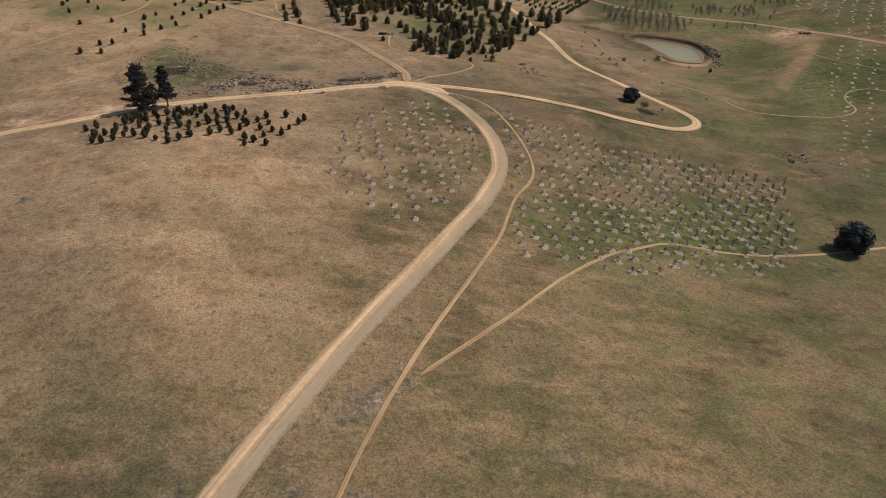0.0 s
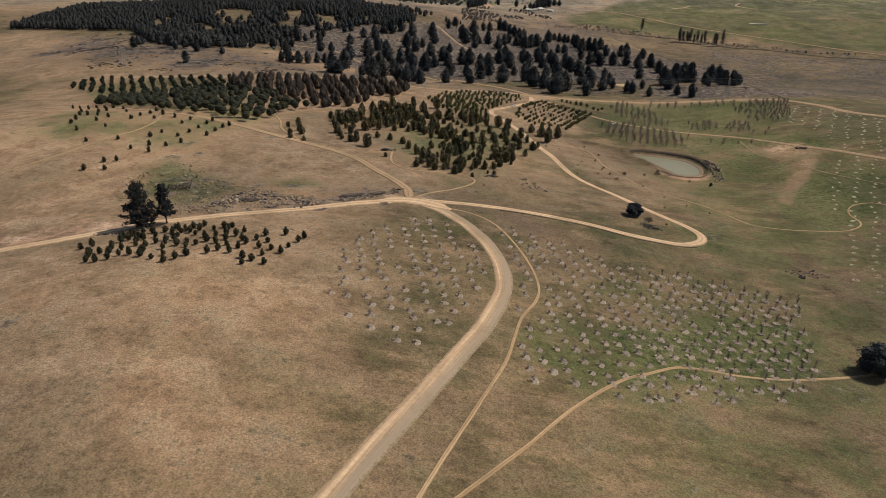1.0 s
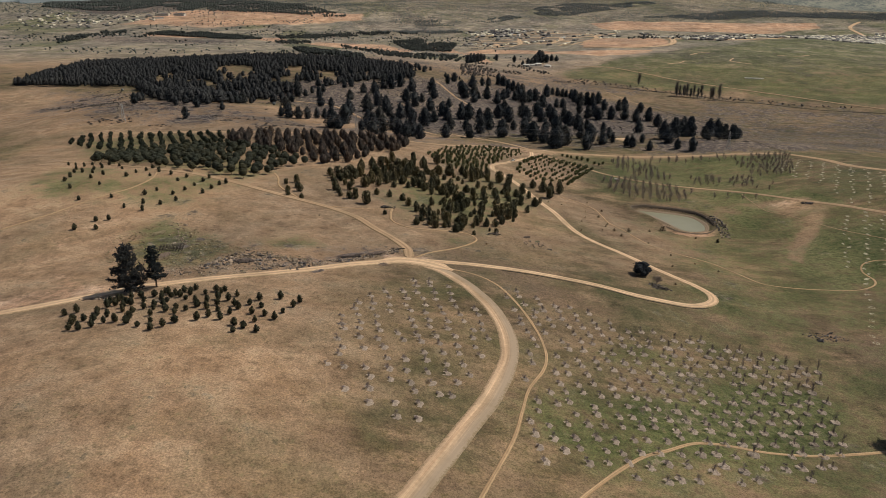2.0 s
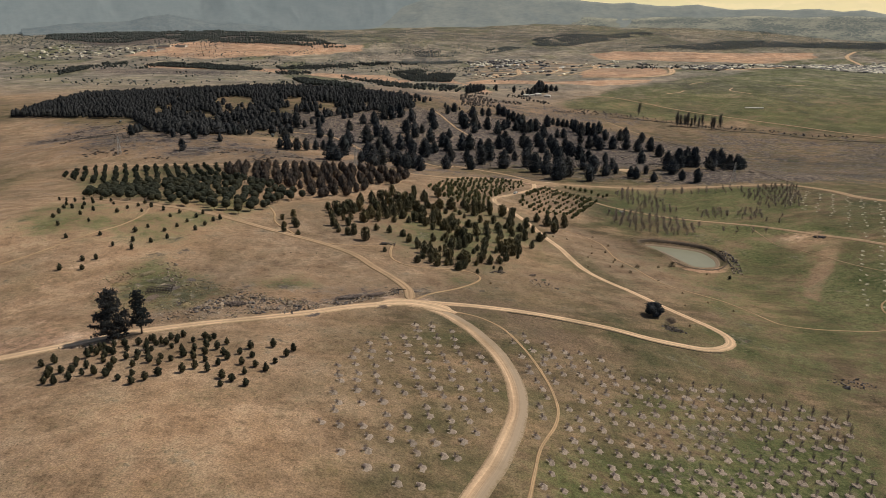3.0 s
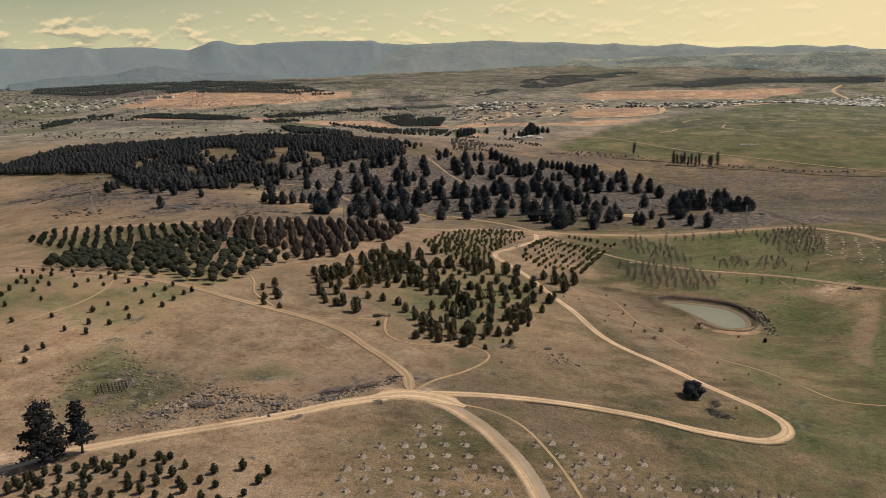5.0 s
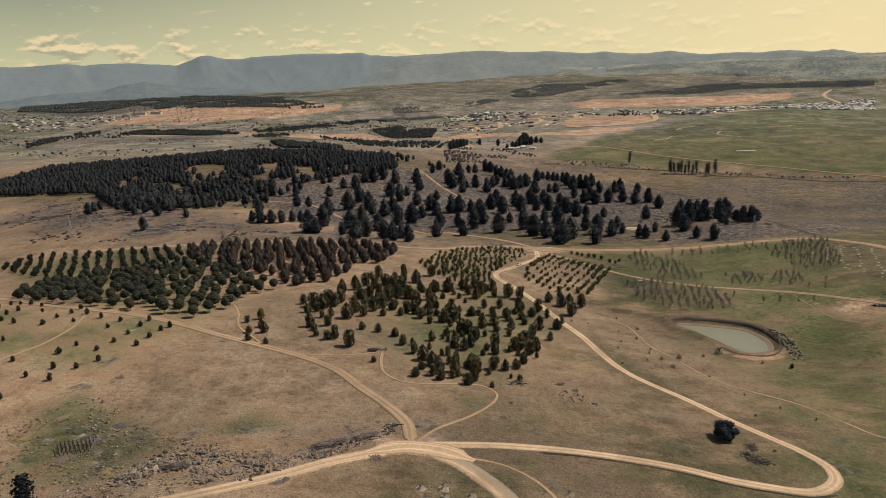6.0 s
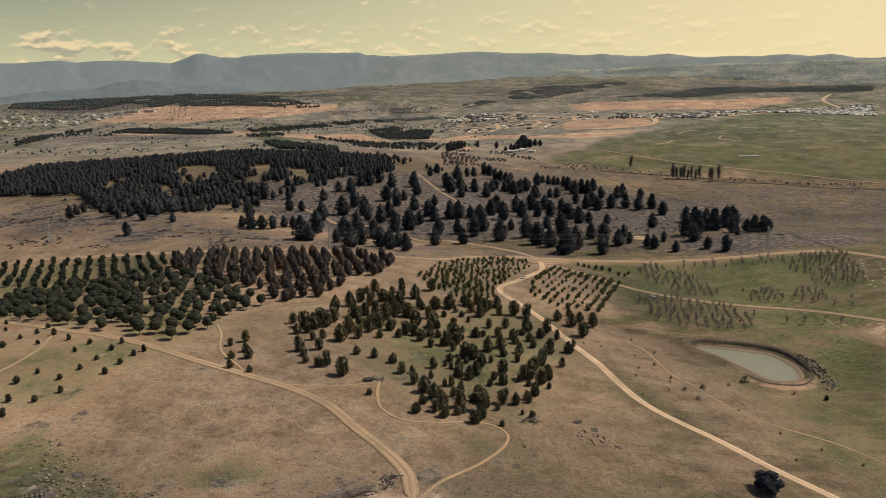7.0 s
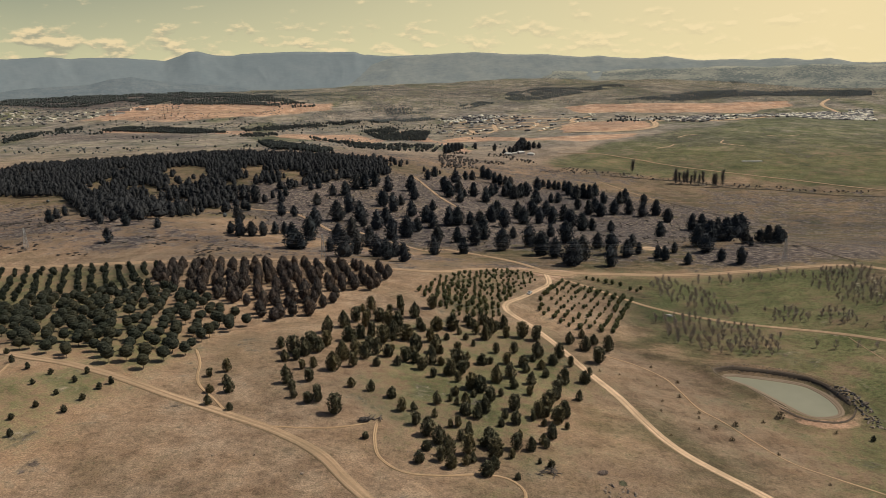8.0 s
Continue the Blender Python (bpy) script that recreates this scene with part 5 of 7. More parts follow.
def twig_shape(h, spread, seed, boughs, twigs, r0, fine_r):
    """A bare crown: rising boughs that fork into a brush of fine twigs."""
    r = random.Random(seed)
    trunk, fine = Shape(), Shape()
    trunk.beam((0, 0, -0.2), (0.03 * h, 0, 0.4 * h), r0, r0 * 0.7, 5)
    trunk.beam((0.03 * h, 0, 0.4 * h), (0.0, 0.03 * h, 0.86 * h), r0 * 0.7, r0 * 0.2, 4)
    for k in range(boughs):
        t = r.uniform(0.07, 0.72)
        a = 2.4 * k + r.uniform(-0.5, 0.5)
        n = spread * r.uniform(0.45, 1.0) * (1.15 - 0.6 * t)
        p = Vector((0.03 * h, 0, h * t))
        q = p + Vector((math.cos(a) * n, math.sin(a) * n, h * r.uniform(0.14, 0.30)))
        fine.beam(p, q, r0 * 0.42, r0 * 0.16, 3)
        for _ in range(twigs):
            w = p.lerp(q, r.uniform(0.25, 1.0))
            d = Vector((r.uniform(-1, 1), r.uniform(-1, 1), r.uniform(0.1, 1.1))).normalized()
            fine.spike(w, w + d * h * r.uniform(0.10, 0.26), fine_r * r.uniform(0.7, 1.3))
    return trunk, fine


def make_sapling(h, seed, ring, label, group, mulch_mat):
    root = tagged(new("seedling" if ring else "sapling"), label, "sapling", group)
    v, f = mulch_shape(1.6 if not ring else 1.65, seed, ring)
    part("mulch_ring", mesh_of("mulch_ring", v, f, mulch_mat), root, "pale straw mulch")
    trunk, fine = twig_shape(h, 0.30 * h, seed, 5 if ring else 15, 4 if ring else 18, 0.018 + 0.006 * h, 0.015)
    trunk.add(fine.v, fine.f)
    part("stem", trunk.mesh("stem", M_SAPWOOD), root, "bare grey-brown twigs")
    root["tall"] = h
    return root


M_POPLAR = plain_material("grey_poplar_twigs", (0.105, 0.092, 0.085), (0.190, 0.168, 0.152), 2.0, per_object=0.2)
M_SAPWOOD = plain_material("purple_brown_twigs", (0.135, 0.104, 0.100), (0.230, 0.184, 0.174), 2.0, per_object=0.2)
M_RING = plain_material("bleached_mulch", (0.29, 0.26, 0.18), (0.45, 0.40, 0.29), 1.5, bumpy=0.2, per_object=0.15)
sapling_kind = Kind([make_sapling(1.9 + 0.35 * k, 200 + k, False, "bare sapling in a mound of pale mulch", "saplings on the dry slope", M_MULCH) for k in range(4)])
ring_kind = Kind([make_sapling(1.2 + 0.2 * k, 210 + k, True, "tiny bare sapling in a bleached mulch ring", "saplings on the green slope", M_RING) for k in range(3)])
SAPLINGS = [(24, 274), (35, 267), (50, 261), (64, 255), (78, 247), (100, 247), (130, 238), (142, 234), (132, 208), (121, 181), (113, 172), (60, 158), (44, 164), (33, 158), (27, 166), (34, 196), (38, 226), (34, 248)]
foot_path = spline([(22, 278), (30, 271), (36, 259), (40, 246), (43, 232), (44, 219), (42, 208), (36, 194), (33, 182), (30, 170), (25, 156)], 1.0)
wide_road = spline(SOUTH_ROAD[:13], 2.0)


def clear_of_ways(x, y):
    return np.min(np.hypot(foot_path[:, 0] - x, foot_path[:, 1] - y)) > 2.0 and np.min(np.hypot(wide_road[:, 0] - x, wide_road[:, 1] - y)) > 4.6



for x, y in rows_in(SAPLINGS, 5.4, 5.3, 11, 0.6, 201, 0.97):
    if clear_of_ways(x, y):
        sapling_kind.put(x, y, rng.uniform(0.85, 1.15), sz=rng.uniform(0.55, 0.9) * (1.0 + 1.1 * max(0, (x - 62) / 60)))
for x, y in rows_in([(4, 268), (14, 262), (22, 246), (26, 228), (26, 212), (22, 198), (14, 180), (2, 165), (-20, 180), (-22, 240)], 5.8, 5.8, 11, 0.6, 202, 0.95):
    if clear_of_ways(x, y):
        sapling_kind.put(x, y, rng.uniform(0.9, 1.15), sz=rng.uniform(0.5, 0.85))
for x, y in rows_in([(240, 422), (262, 410), (300, 330), (300, 280), (185, 236), (166, 254), (182, 290), (205, 340), (226, 390)], 7.4, 9.0, 62, 0.9, 203, 0.95):
    ring_kind.put(x, y, rng.uniform(0.8, 1.1))
for x, y in rows_in([(262, 580), (302, 590), (322, 550), (310, 470), (274, 412), (256, 430), (262, 490)], 7.4, 9.0, 62, 0.9, 204, 0.95):
    ring_kind.put(x, y, rng.uniform(0.8, 1.1))


# ---------------------------------------------------------------- bare trees in rows
def make_bare(h, spread, seed, label, group, boughs, twigs, r0, fine_r, name="bare_tree", twig_mat=M_TWIG):
    root = tagged(new(name), label, "tree", group)
    trunk, fine = twig_shape(h, spread, seed, boughs, twigs, r0, fine_r)
    part("trunk", trunk.mesh("trunk", M_SAPWOOD), root)
    part("twig_crown", fine.mesh("twig_crown", twig_mat), root, "leafless grey twigs")
    root["tall"] = h
    return root


bare_kind = Kind([make_bare(4.3 + 0.45 * k, 1.5, 220 + k, "leafless grey young tree in a planted row", "leafless trees in rows", 26, 18, 0.06, 0.018) for k in range(4)])
for outline, dx, dy, seed in (
        ([(146, 612), (166, 620), (176, 600), (182, 538), (172, 526), (160, 534), (146, 566)], 4.4, 6.0, 221),
        ([(176, 617), (232, 616), (300, 620), (296, 608), (262, 600), (228, 600), (178, 600)], 6.6, 8.0, 225),
        ([(246, 600), (300, 616), (284, 566), (262, 526), (238, 530), (242, 570)], 4.8, 6.6, 222),
        ([(192, 542), (232, 522), (226, 502), (184, 518)], 4.2, 6.0, 223),
        ([(126, 528), (140, 532), (170, 512), (180, 492), (166, 468), (136, 474), (120, 488)], 4.5, 6.2, 224)):
    for x, y in rows_in(outline, dx, dy, -14, 0.7, seed, 0.9):
        bare_kind.put(x, y, rng.uniform(0.75, 1.15))
plant(bare_kind, [(190, 477, 5.0), (197, 473, 5.2), (206, 470, 4.6), (213, 467, 4.6), (225, 494, 3.8), (230, 486, 4.0), (238, 500, 3.6)])
poplar_kind = Kind([make_bare(21 + 2 * k, 2.9, 230 + k, "tall narrow leafless poplar in a windbreak", "poplar windbreak", 40, 20, 0.26, 0.075, "poplar_tree", M_POPLAR) for k in range(3)])
plant(poplar_kind, [(402, 1258), (408, 1257), (414, 1256), (420, 1255), (426, 1255), (432, 1254), (438, 1252), (443, 1250), (405, 1264), (418, 1262), (454, 1236), (458, 1238), (469, 1235), (357, 1340)])

# bushes on the slope below the dam, and thickets in the rocks
M_DRYBUSH = foliage_material("dry_bush_foliage", (0.085, 0.064, 0.040), (0.215, 0.155, 0.096))
dry_kind = Kind([make_tree("bush", "small brown half-bare bush on the dry slope", "bush", "bushes on the dry slope", 1.5 + 0.2 * k, 0.85, PROFILES["egg"], 0.0, M_DRYBUSH, 60, 0.26, 125 + k, 0.05, 2, core=(0.16, 0.34), wild=2.4)
                 for k in range(3)])
plant(dry_kind, [(100, 450, 1.2), (106, 434, 1.3), (101, 418, 1.5), (103, 403, 1.3), (104, 390, 1.7), (113, 394, 1.9), (106, 381, 1.7), (101, 398, 1.1), (74, 439, 1.1), (82, 437, 1.0), (126, 399, 1.4),
                 (110, 300, 1.0), (118, 330, 1.0), (140, 330, 1.1), (30, 322, 1.0), (95, 428, 0.9), (92, 412, 1.0), (97, 388, 0.9), (88, 402, 1.0), (118, 372, 1.1), (124, 352, 1.0), (132, 340, 0.9), (84, 380, 0.9)])
plant(dry_kind, [(135, 404, 3.0), (150, 392, 1.4)])
plant(bush_kind, [(160, 386, 2.2), (36, 346, 2.6), (33, 348, 2.0)])


def thicket(name, x, y, long, deep, high, turn, mat, label, seed):
    root = tagged(new(name), label, "thicket")
    v, f = crown_shape(0.0, 1.0, 1.0, PROFILES["ball"], 420, 0.16, seed)
    v = [(a * long / 2, b * deep / 2, max(c, 0.0) * high - 0.1) for a, b, c in v]
    part("foliage", mesh_of("foliage", v, f, mat), root)
    root.matrix_basis = pose(x, y, height(x, y) - 0.1, 0, 0, turn)


M_BRAMBLE = foliage_material("dry_bramble", (0.080, 0.064, 0.060), (0.20, 0.165, 0.148))
M_STRAWWEED = foliage_material("straw_weed", (0.13, 0.105, 0.062), (0.30, 0.245, 0.150))
M_WEED = foliage_material("grey_green_weed", (0.06, 0.058, 0.034), (0.17, 0.155, 0.095))
for k, (x, y, long, deep) in enumerate(((-104, 300, 9, 5), (-96, 292, 6, 4), (-112, 308, 8, 4), (-88, 284, 7, 3.5), (-92, 302, 5, 3), (-118, 296, 7, 5), (-80, 290, 6, 2.6), (-100, 282, 8, 4), (-84, 274, 6, 3), (-110, 284, 5, 3.4))):
    thicket("weed_patch", x, y, long, deep, 0.35 + 0.05 * (k % 4), 37 * k, (M_WEED, M_BRAMBLE, M_STRAWWEED)[k % 3],
            ("low grey-green weeds among hillside rocks", "low purple-grey weeds among hillside rocks", "pale dry weeds among hillside rocks")[k % 3], 310 + k)
hill_weeds = scatter_in([(-128, 300), (-112, 322), (-96, 312), (-80, 296), (-62, 290), (-40, 280), (-56, 262), (-84, 256), (-104, 258), (-122, 276)], 1.3, 420, 345, 0.1)
forest_stuff("hillside_weeds", hill_weeds, [random.Random(int(x * 53 + y * 29)).uniform(0.15, 0.5) for x, y in hill_weeds], 1.5, PROFILES["ball"], M_STRAWWEED, "pale dry weeds and grass clumps on the rocky hillside", 346, 12, 5.0, 3, 5)
thicket("bramble_thicket", -27, 287, 11, 3.6, 1.1, 22, M_BRAMBLE, "low purple-grey leafless bramble patch beside rocks", 301)
thicket("bramble_thicket", -17, 292, 8, 3.0, 1.0, 30, M_BRAMBLE, "low purple-grey leafless bramble patch beside rocks", 302)
thicket("bramble_thicket", -66, 275, 7, 4.0, 1.3, 10, M_BRAMBLE, "low brown bramble patch among rocks", 303)
thicket("weed_patch", -38, 265, 8.5, 3.4, 0.28, 25, M_BRAMBLE, "flattened grey-brown weeds below the road", 304)
thicket("weed_patch", -14, 279, 5.5, 3.4, 0.4, 10, M_BRAMBLE, "low clump of grey-brown weeds in dry grass", 305)
thicket("bramble_thicket", 51, 345, 3.6, 2.2, 0.9, 25, M_BRAMBLE, "low purple-grey bramble patch on the open slope", 350)
thicket("weed_patch", 55, 339, 4.0, 2.2, 0.35, 60, M_WEED, "low grey-green weeds among slope rocks", 351)
leafless = make_bare(4.0, 3.0, 307, "grey leafless bush behind fallen branches", "", 44, 30, 0.06, 0.024, "leafless_bush")
leafless.matrix_basis = pose(101, 297, height(100.5, 297) - 0.1)
thicket("weed_patch", -20, 368, 4.0, 2.6, 1.5, 0, M_BRAMBLE, "grey leafless bush at the path's end", 308)


# ---------------------------------------------------------------- rocks and fallen wood
def rock_mesh(seed, mat):
    r = random.Random(seed)
    v, n = [(0, 0, -0.35)], 5
    for z, rad in ((-0.3, 0.9), (0.14, 1.0), (0.5, 0.66)):
        v += [(rad * r.uniform(0.65, 1.2) * math.cos(6.2832 * (k + r.uniform(-0.3, 0.3)) / n), rad * r.uniform(0.55, 1.0) * math.sin(6.2832 * (k + r.uniform(-0.3, 0.3)) / n),
               z + r.uniform(-0.14, 0.14)) for k in range(n)]
    v.append((r.uniform(-0.2, 0.2), r.uniform(-0.2, 0.2), 0.62))
    f = [(0, 1 + (k + 1) % n, 1 + k) for k in range(n)]
    for j in range(2):
        f += [(1 + j * n + k, 1 + j * n + (k + 1) % n, 1 + (j + 1) * n + (k + 1) % n, 1 + (j + 1) * n + k) for k in range(n)]
    f += [(1 + 2 * n + k, 1 + 2 * n + (k + 1) % n, 3 * n + 1) for k in range(n)]
    return mesh_of("rock", v, f, mat)


def rock_group(name, label, category, places, sizes, meshes, seed):
    r = random.Random(seed)
    cx, cy = sum(p[0] for p in places) / len(places), sum(p[1] for p in places) / len(places)
    root = tagged(new(name), label, category)
    root.matrix_basis = pose(cx, cy, height(cx, cy))
    bpy.context.view_layer.update()
    inv = root.matrix_basis.inverted()
    for x, y in places:
        ob = part("rock", meshes[r.randrange(len(meshes))], root)
        s = r.uniform(*sizes) * (1.6 if r.random() < 0.08 else 1)
        ob.matrix_basis = inv @ pose(x, y, height(x, y) + 0.1 * s, r.uniform(-35, 35), r.uniform(-35, 35), r.uniform(0, 360)) @ Matrix.Diagonal((s * r.uniform(0.9, 1.5), s * r.uniform(0.5, 1), s * r.uniform(0.55, 1.2), 1))


pale_rocks = [rock_mesh(400 + k, M_ROCK) for k in range(6)]
dark_rocks = [rock_mesh(420 + k, M_DARKROCK) for k in range(6)]
rock_group("rock_outcrop", "broken weathered rocks strewn above the gravel road", "rocks",
           scatter_in([(-75, 286), (-66, 290), (-53, 283), (-39, 277), (-35, 272), (-47, 264), (-57, 261), (-71, 262), (-88, 258), (-80, 268)], 0.8, 300, 431, -0.1), (0.25, 0.95), pale_rocks + dark_rocks[:3], 1)
rock_group("rock_outcrop", "broken weathered rocks along the verge", "rocks", scatter_in([(-39, 277), (-28, 285), (-16, 293), (-8, 302), (-8, 296), (-22, 283), (-35, 272)], 0.8, 150, 432, -0.1), (0.2, 0.7), pale_rocks + dark_rocks[:3], 2)
rubble, rr = Shape(), random.Random(450)
for x, y in scatter_in([(-96, 262), (-80, 272), (-75, 288), (-62, 291), (-50, 286), (-36, 280), (-26, 287), (-14, 297), (-8, 301), (-8, 295), (-22, 282), (-38, 272), (-56, 262), (-76, 257)], 0.5, 1900, 451, 0.06):
    me, sz, turn = rr.choice(pale_rocks + dark_rocks[:2]), rr.uniform(0.10, 0.30) * (2.0 if rr.random() < 0.12 else 1), rr.uniform(0, 6.28)
    spin = Matrix.Translation((x, y, height(x, y) + 0.05 * sz)) @ Matrix.Rotation(turn, 4, "Z") @ Matrix.Rotation(rr.uniform(-0.6, 0.6), 4, "X") @ Matrix.Diagonal((sz * 1.3, sz * 0.8, sz, 1))
    rubble.add([spin @ v.co for v in me.vertices], [tuple(p.vertices) for p in me.polygons])
M_RUBBLE, un, ul, ub = material("broken_stone", 0.9, 0.15)
ul.new(ramp(un, ul, un.new("ShaderNodeNewGeometry").outputs["Random Per Island"], [(0.0, (0.06, 0.048, 0.040)), (0.45, (0.19, 0.150, 0.115)), (1.0, (0.44, 0.355, 0.265))]), ub.inputs["Base Color"])
tagged(new("rubble", rubble.mesh("rubble", M_RUBBLE)), "broken stone rubble strewn over the cut bank", "rubble", kind="stuff")
rock_group("rock_outcrop", "pale boulders in grass on the hilltop", "rocks", scatter_in([(-113, 322), (-106, 322), (-92, 300), (-86, 295), (-94, 292), (-106, 304)], 1.2, 45, 433, 0.05), (0.3, 0.8), pale_rocks, 3)
rock_group("rock_outcrop", "boulders at the foot of the pines", "rocks", scatter_in([(-112, 236), (-98, 238), (-92, 242), (-100, 234)], 1.4, 16, 434), (0.4, 1.0), pale_rocks, 4)
rock_group("rock_outcrop", "grey rocks on the open slope", "rocks", scatter_in([(48, 338), (56, 338), (61, 326), (49, 325)], 1.0, 42, 435, 0.0), (0.2, 0.7), pale_rocks + dark_rocks[:1], 5)
rock_group("rock_bank", "dark tumbled rocks armouring the dam's bank", "rocks", scatter_in([(167, 427), (172.5, 424), (174, 408), (171, 395), (166, 396), (167.5, 408), (168, 416)], 1.15, 70, 436), (0.45, 1.0), dark_rocks + pale_rocks[:3], 6)
rock_group("rock_bank", "small dark rocks on the dam's crest", "rocks", scatter_in([(124, 452), (145, 450.5), (160, 444), (163, 441), (160, 440), (144, 447), (126, 449.5)], 1.5, 44, 437), (0.2, 0.4), dark_rocks, 7)
rock_group("rock_pile", "heap of dark rocks among fallen branches", "rocks", scatter_in([(97, 296), (103, 297), (106, 291), (100, 290)], 0.9, 26, 442), (0.3, 0.75), dark_rocks, 12)
rock_group("rock_pile", "pile of dark rocks in grass", "rocks", scatter_in([(146, 262), (160, 264), (164, 258), (150, 256)], 1.0, 40, 438), (0.3, 0.7), dark_rocks, 8)
rock_group("rock_pile", "pile of dark boulders on bare red soil", "rocks", scatter_in([(233, 447.5), (238, 446), (237.5, 442.5), (233.5, 443)], 1.1, 11, 439), (0.7, 1.2), dark_rocks, 9)
rock_group("rock_outcrop", "low grey stones among dry grass", "rocks", scatter_in([(-6, 352), (2, 356), (4, 344), (-6, 344)], 1.0, 22, 440, 0.0), (0.2, 0.5), pale_rocks, 10)


def log_pile(x, y, spread, count, seed, label):
    r = random.Random(seed)
    root = tagged(new("log_pile"), label, "logs")
    root.matrix_basis = pose(x, y, height(x, y))
    for k in range(count):
        s = Shape()
        n = r.uniform(1.5, 4.5)
        s.beam((-n / 2, 0, 0), (0, r.uniform(-0.3, 0.3), 0.1), 0.18, 0.15, 6)
        s.beam((0, r.uniform(-0.2, 0.2), 0.1), (n / 2, r.uniform(-0.5, 0.5), 0.2), 0.15, 0.08, 5)
        s.beam((n * 0.1, 0, 0.1), (n * 0.3, r.choice((-0.9, 0.9)), 0.7), 0.08, 0.03, 4)
        ob = part("log", s.mesh("log", M_LOG), root)
        ob.matrix_basis = pose(r.uniform(-spread, spread), r.uniform(-spread, spread) * 0.6, 0.15 + 0.1 * (k % 4), r.uniform(-8, 8), r.uniform(-14, 14), r.uniform(0, 180))


log_pile(101, 293, 3.4, 30, 501, "grey fallen branches heaped beside the hairpin")
log_pile(34, 342, 3.0, 12, 502, "dark rotting logs in dry grass")
log_pile(-17, 370, 2.2, 9, 503, "bleached dead branches at the path's end")
log_pile(-9, 299, 1.8, 7, 504, "dark stump and roots at the rocks' edge")


def stake_frame(x, y, turn):
    root = tagged(new("stake_fence"), "block of dark wooden stakes joined by rails", "fence")
    post = Shape().beam((0, 0, -0.3), (0, 0, 1.9), 0.13, 0.10, 5).mesh("stake", M_LOG)
    for j in range(4):
        for k in range(9):
            part("stake", post, root).matrix_basis = pose(k * 1.1 - 4.4, j * 1.7, 0, 0, 8 if j % 2 else -8, 0)
        for z in (0.7, 1.5):
            part("rail", Shape().beam((-4.8, j * 1.7, z), (4.8, j * 1.7, z + 0.05), 0.07, 0.07, 5).mesh("rail", M_LOG), root)
    root.matrix_basis = pose(x, y, height(x, y), 0, 0, turn)


stake_frame(-99, 286, 12)


# tussocks in the nearer grass
M_TUFT = foliage_material("dry_tussock", (0.080, 0.066, 0.038), (0.205, 0.158, 0.095))
tufts = scatter_in([(-160, 180), (-20, 130), (60, 110), (130, 150), (130, 240), (90, 260), (70, 330), (60, 440), (-60, 330), (-160, 330)], 1.5, 2900, 520, -0.05)
lanes = np.vstack([spline(line, 2.5) for line in (LOOP_ROAD, SOUTH_ROAD, WEST_ROAD, NORTH_TRACK)])
tufts = [(x, y) for x, y in tufts if np.min(np.hypot(lanes[:, 0] - x, lanes[:, 1] - y)) > 5.0 and outline_distance(np.array([x]), np.array([y]), POND_LINE)[0] > 4]
forest_stuff("grass_tussocks", tufts, [random.Random(int(x * 71 + y * 37)).uniform(0.08, 0.22) for x, y in tufts], 0.8, PROFILES["ball"], M_TUFT, "small dry tussocks dotted over the grass", 530, 6, 4.0, 3, 5)
rock_group("rock_outcrop", "few pale stones lying in dry grass", "rocks", scatter_in([(-60, 350), (-20, 340), (-14, 310), (-50, 308), (-80, 330)], 6, 14, 441, 0.0), (0.3, 0.7), pale_rocks, 11)


# ---------------------------------------------------------------- power line
def make_pylon():
    root = tagged(new("pylon"), "slender grey steel lattice power pylon", "pylon", "power line")
    h, w0, w1 = 17.0, 1.5, 0.35

    def corner(k, t):
        w = w0 + (w1 - w0) * t
        return Vector(((-w, w, w, -w)[k], (-w, -w, w, w)[k], h * t))

    for k in range(4):
        part("leg", Shape().beam(corner(k, 0) - Vector((0, 0, 0.5)), corner(k, 1), 0.10, 0.07, 4).mesh("leg", M_STEEL), root)
    lattice = Shape()
    levels = [0, 0.16, 0.31, 0.45, 0.58, 0.70, 0.81, 0.91, 1.0]
    for a, b in zip(levels, levels[1:]):
        for k in range(4):
            lattice.beam(corner(k, a), corner((k + 1) % 4, b), 0.045, 0.045, 3).beam(corner((k + 1) % 4, a), corner(k, b), 0.045, 0.045, 3)
            lattice.beam(corner(k, b), corner((k + 1) % 4, b), 0.045, 0.045, 3)
    part("lattice", lattice.mesh("lattice", M_STEEL), root)
    for z, half in ((16.6, 1.9), (14.8, 2.4), (13.0, 2.1)):
        arm = Shape()
        for s in (-1, 1):
            arm.beam((0, -0.25, z), (0, s * half, z + 0.1), 0.06, 0.04, 4).beam((0, 0.0, z + 0.7), (0, s * half, z + 0.1), 0.05, 0.04, 4)
        crossarm = part("crossarm", arm.mesh("crossarm", M_STEEL), root)
        for s in (-1, 1):
            part("insulator", Shape().beam((0, s * half, z + 0.1), (0, s * half, z - 0.9), 0.07, 0.07, 6).mesh("insulator", M_DARKROCK), crossarm, "dark ceramic insulator")
    return root


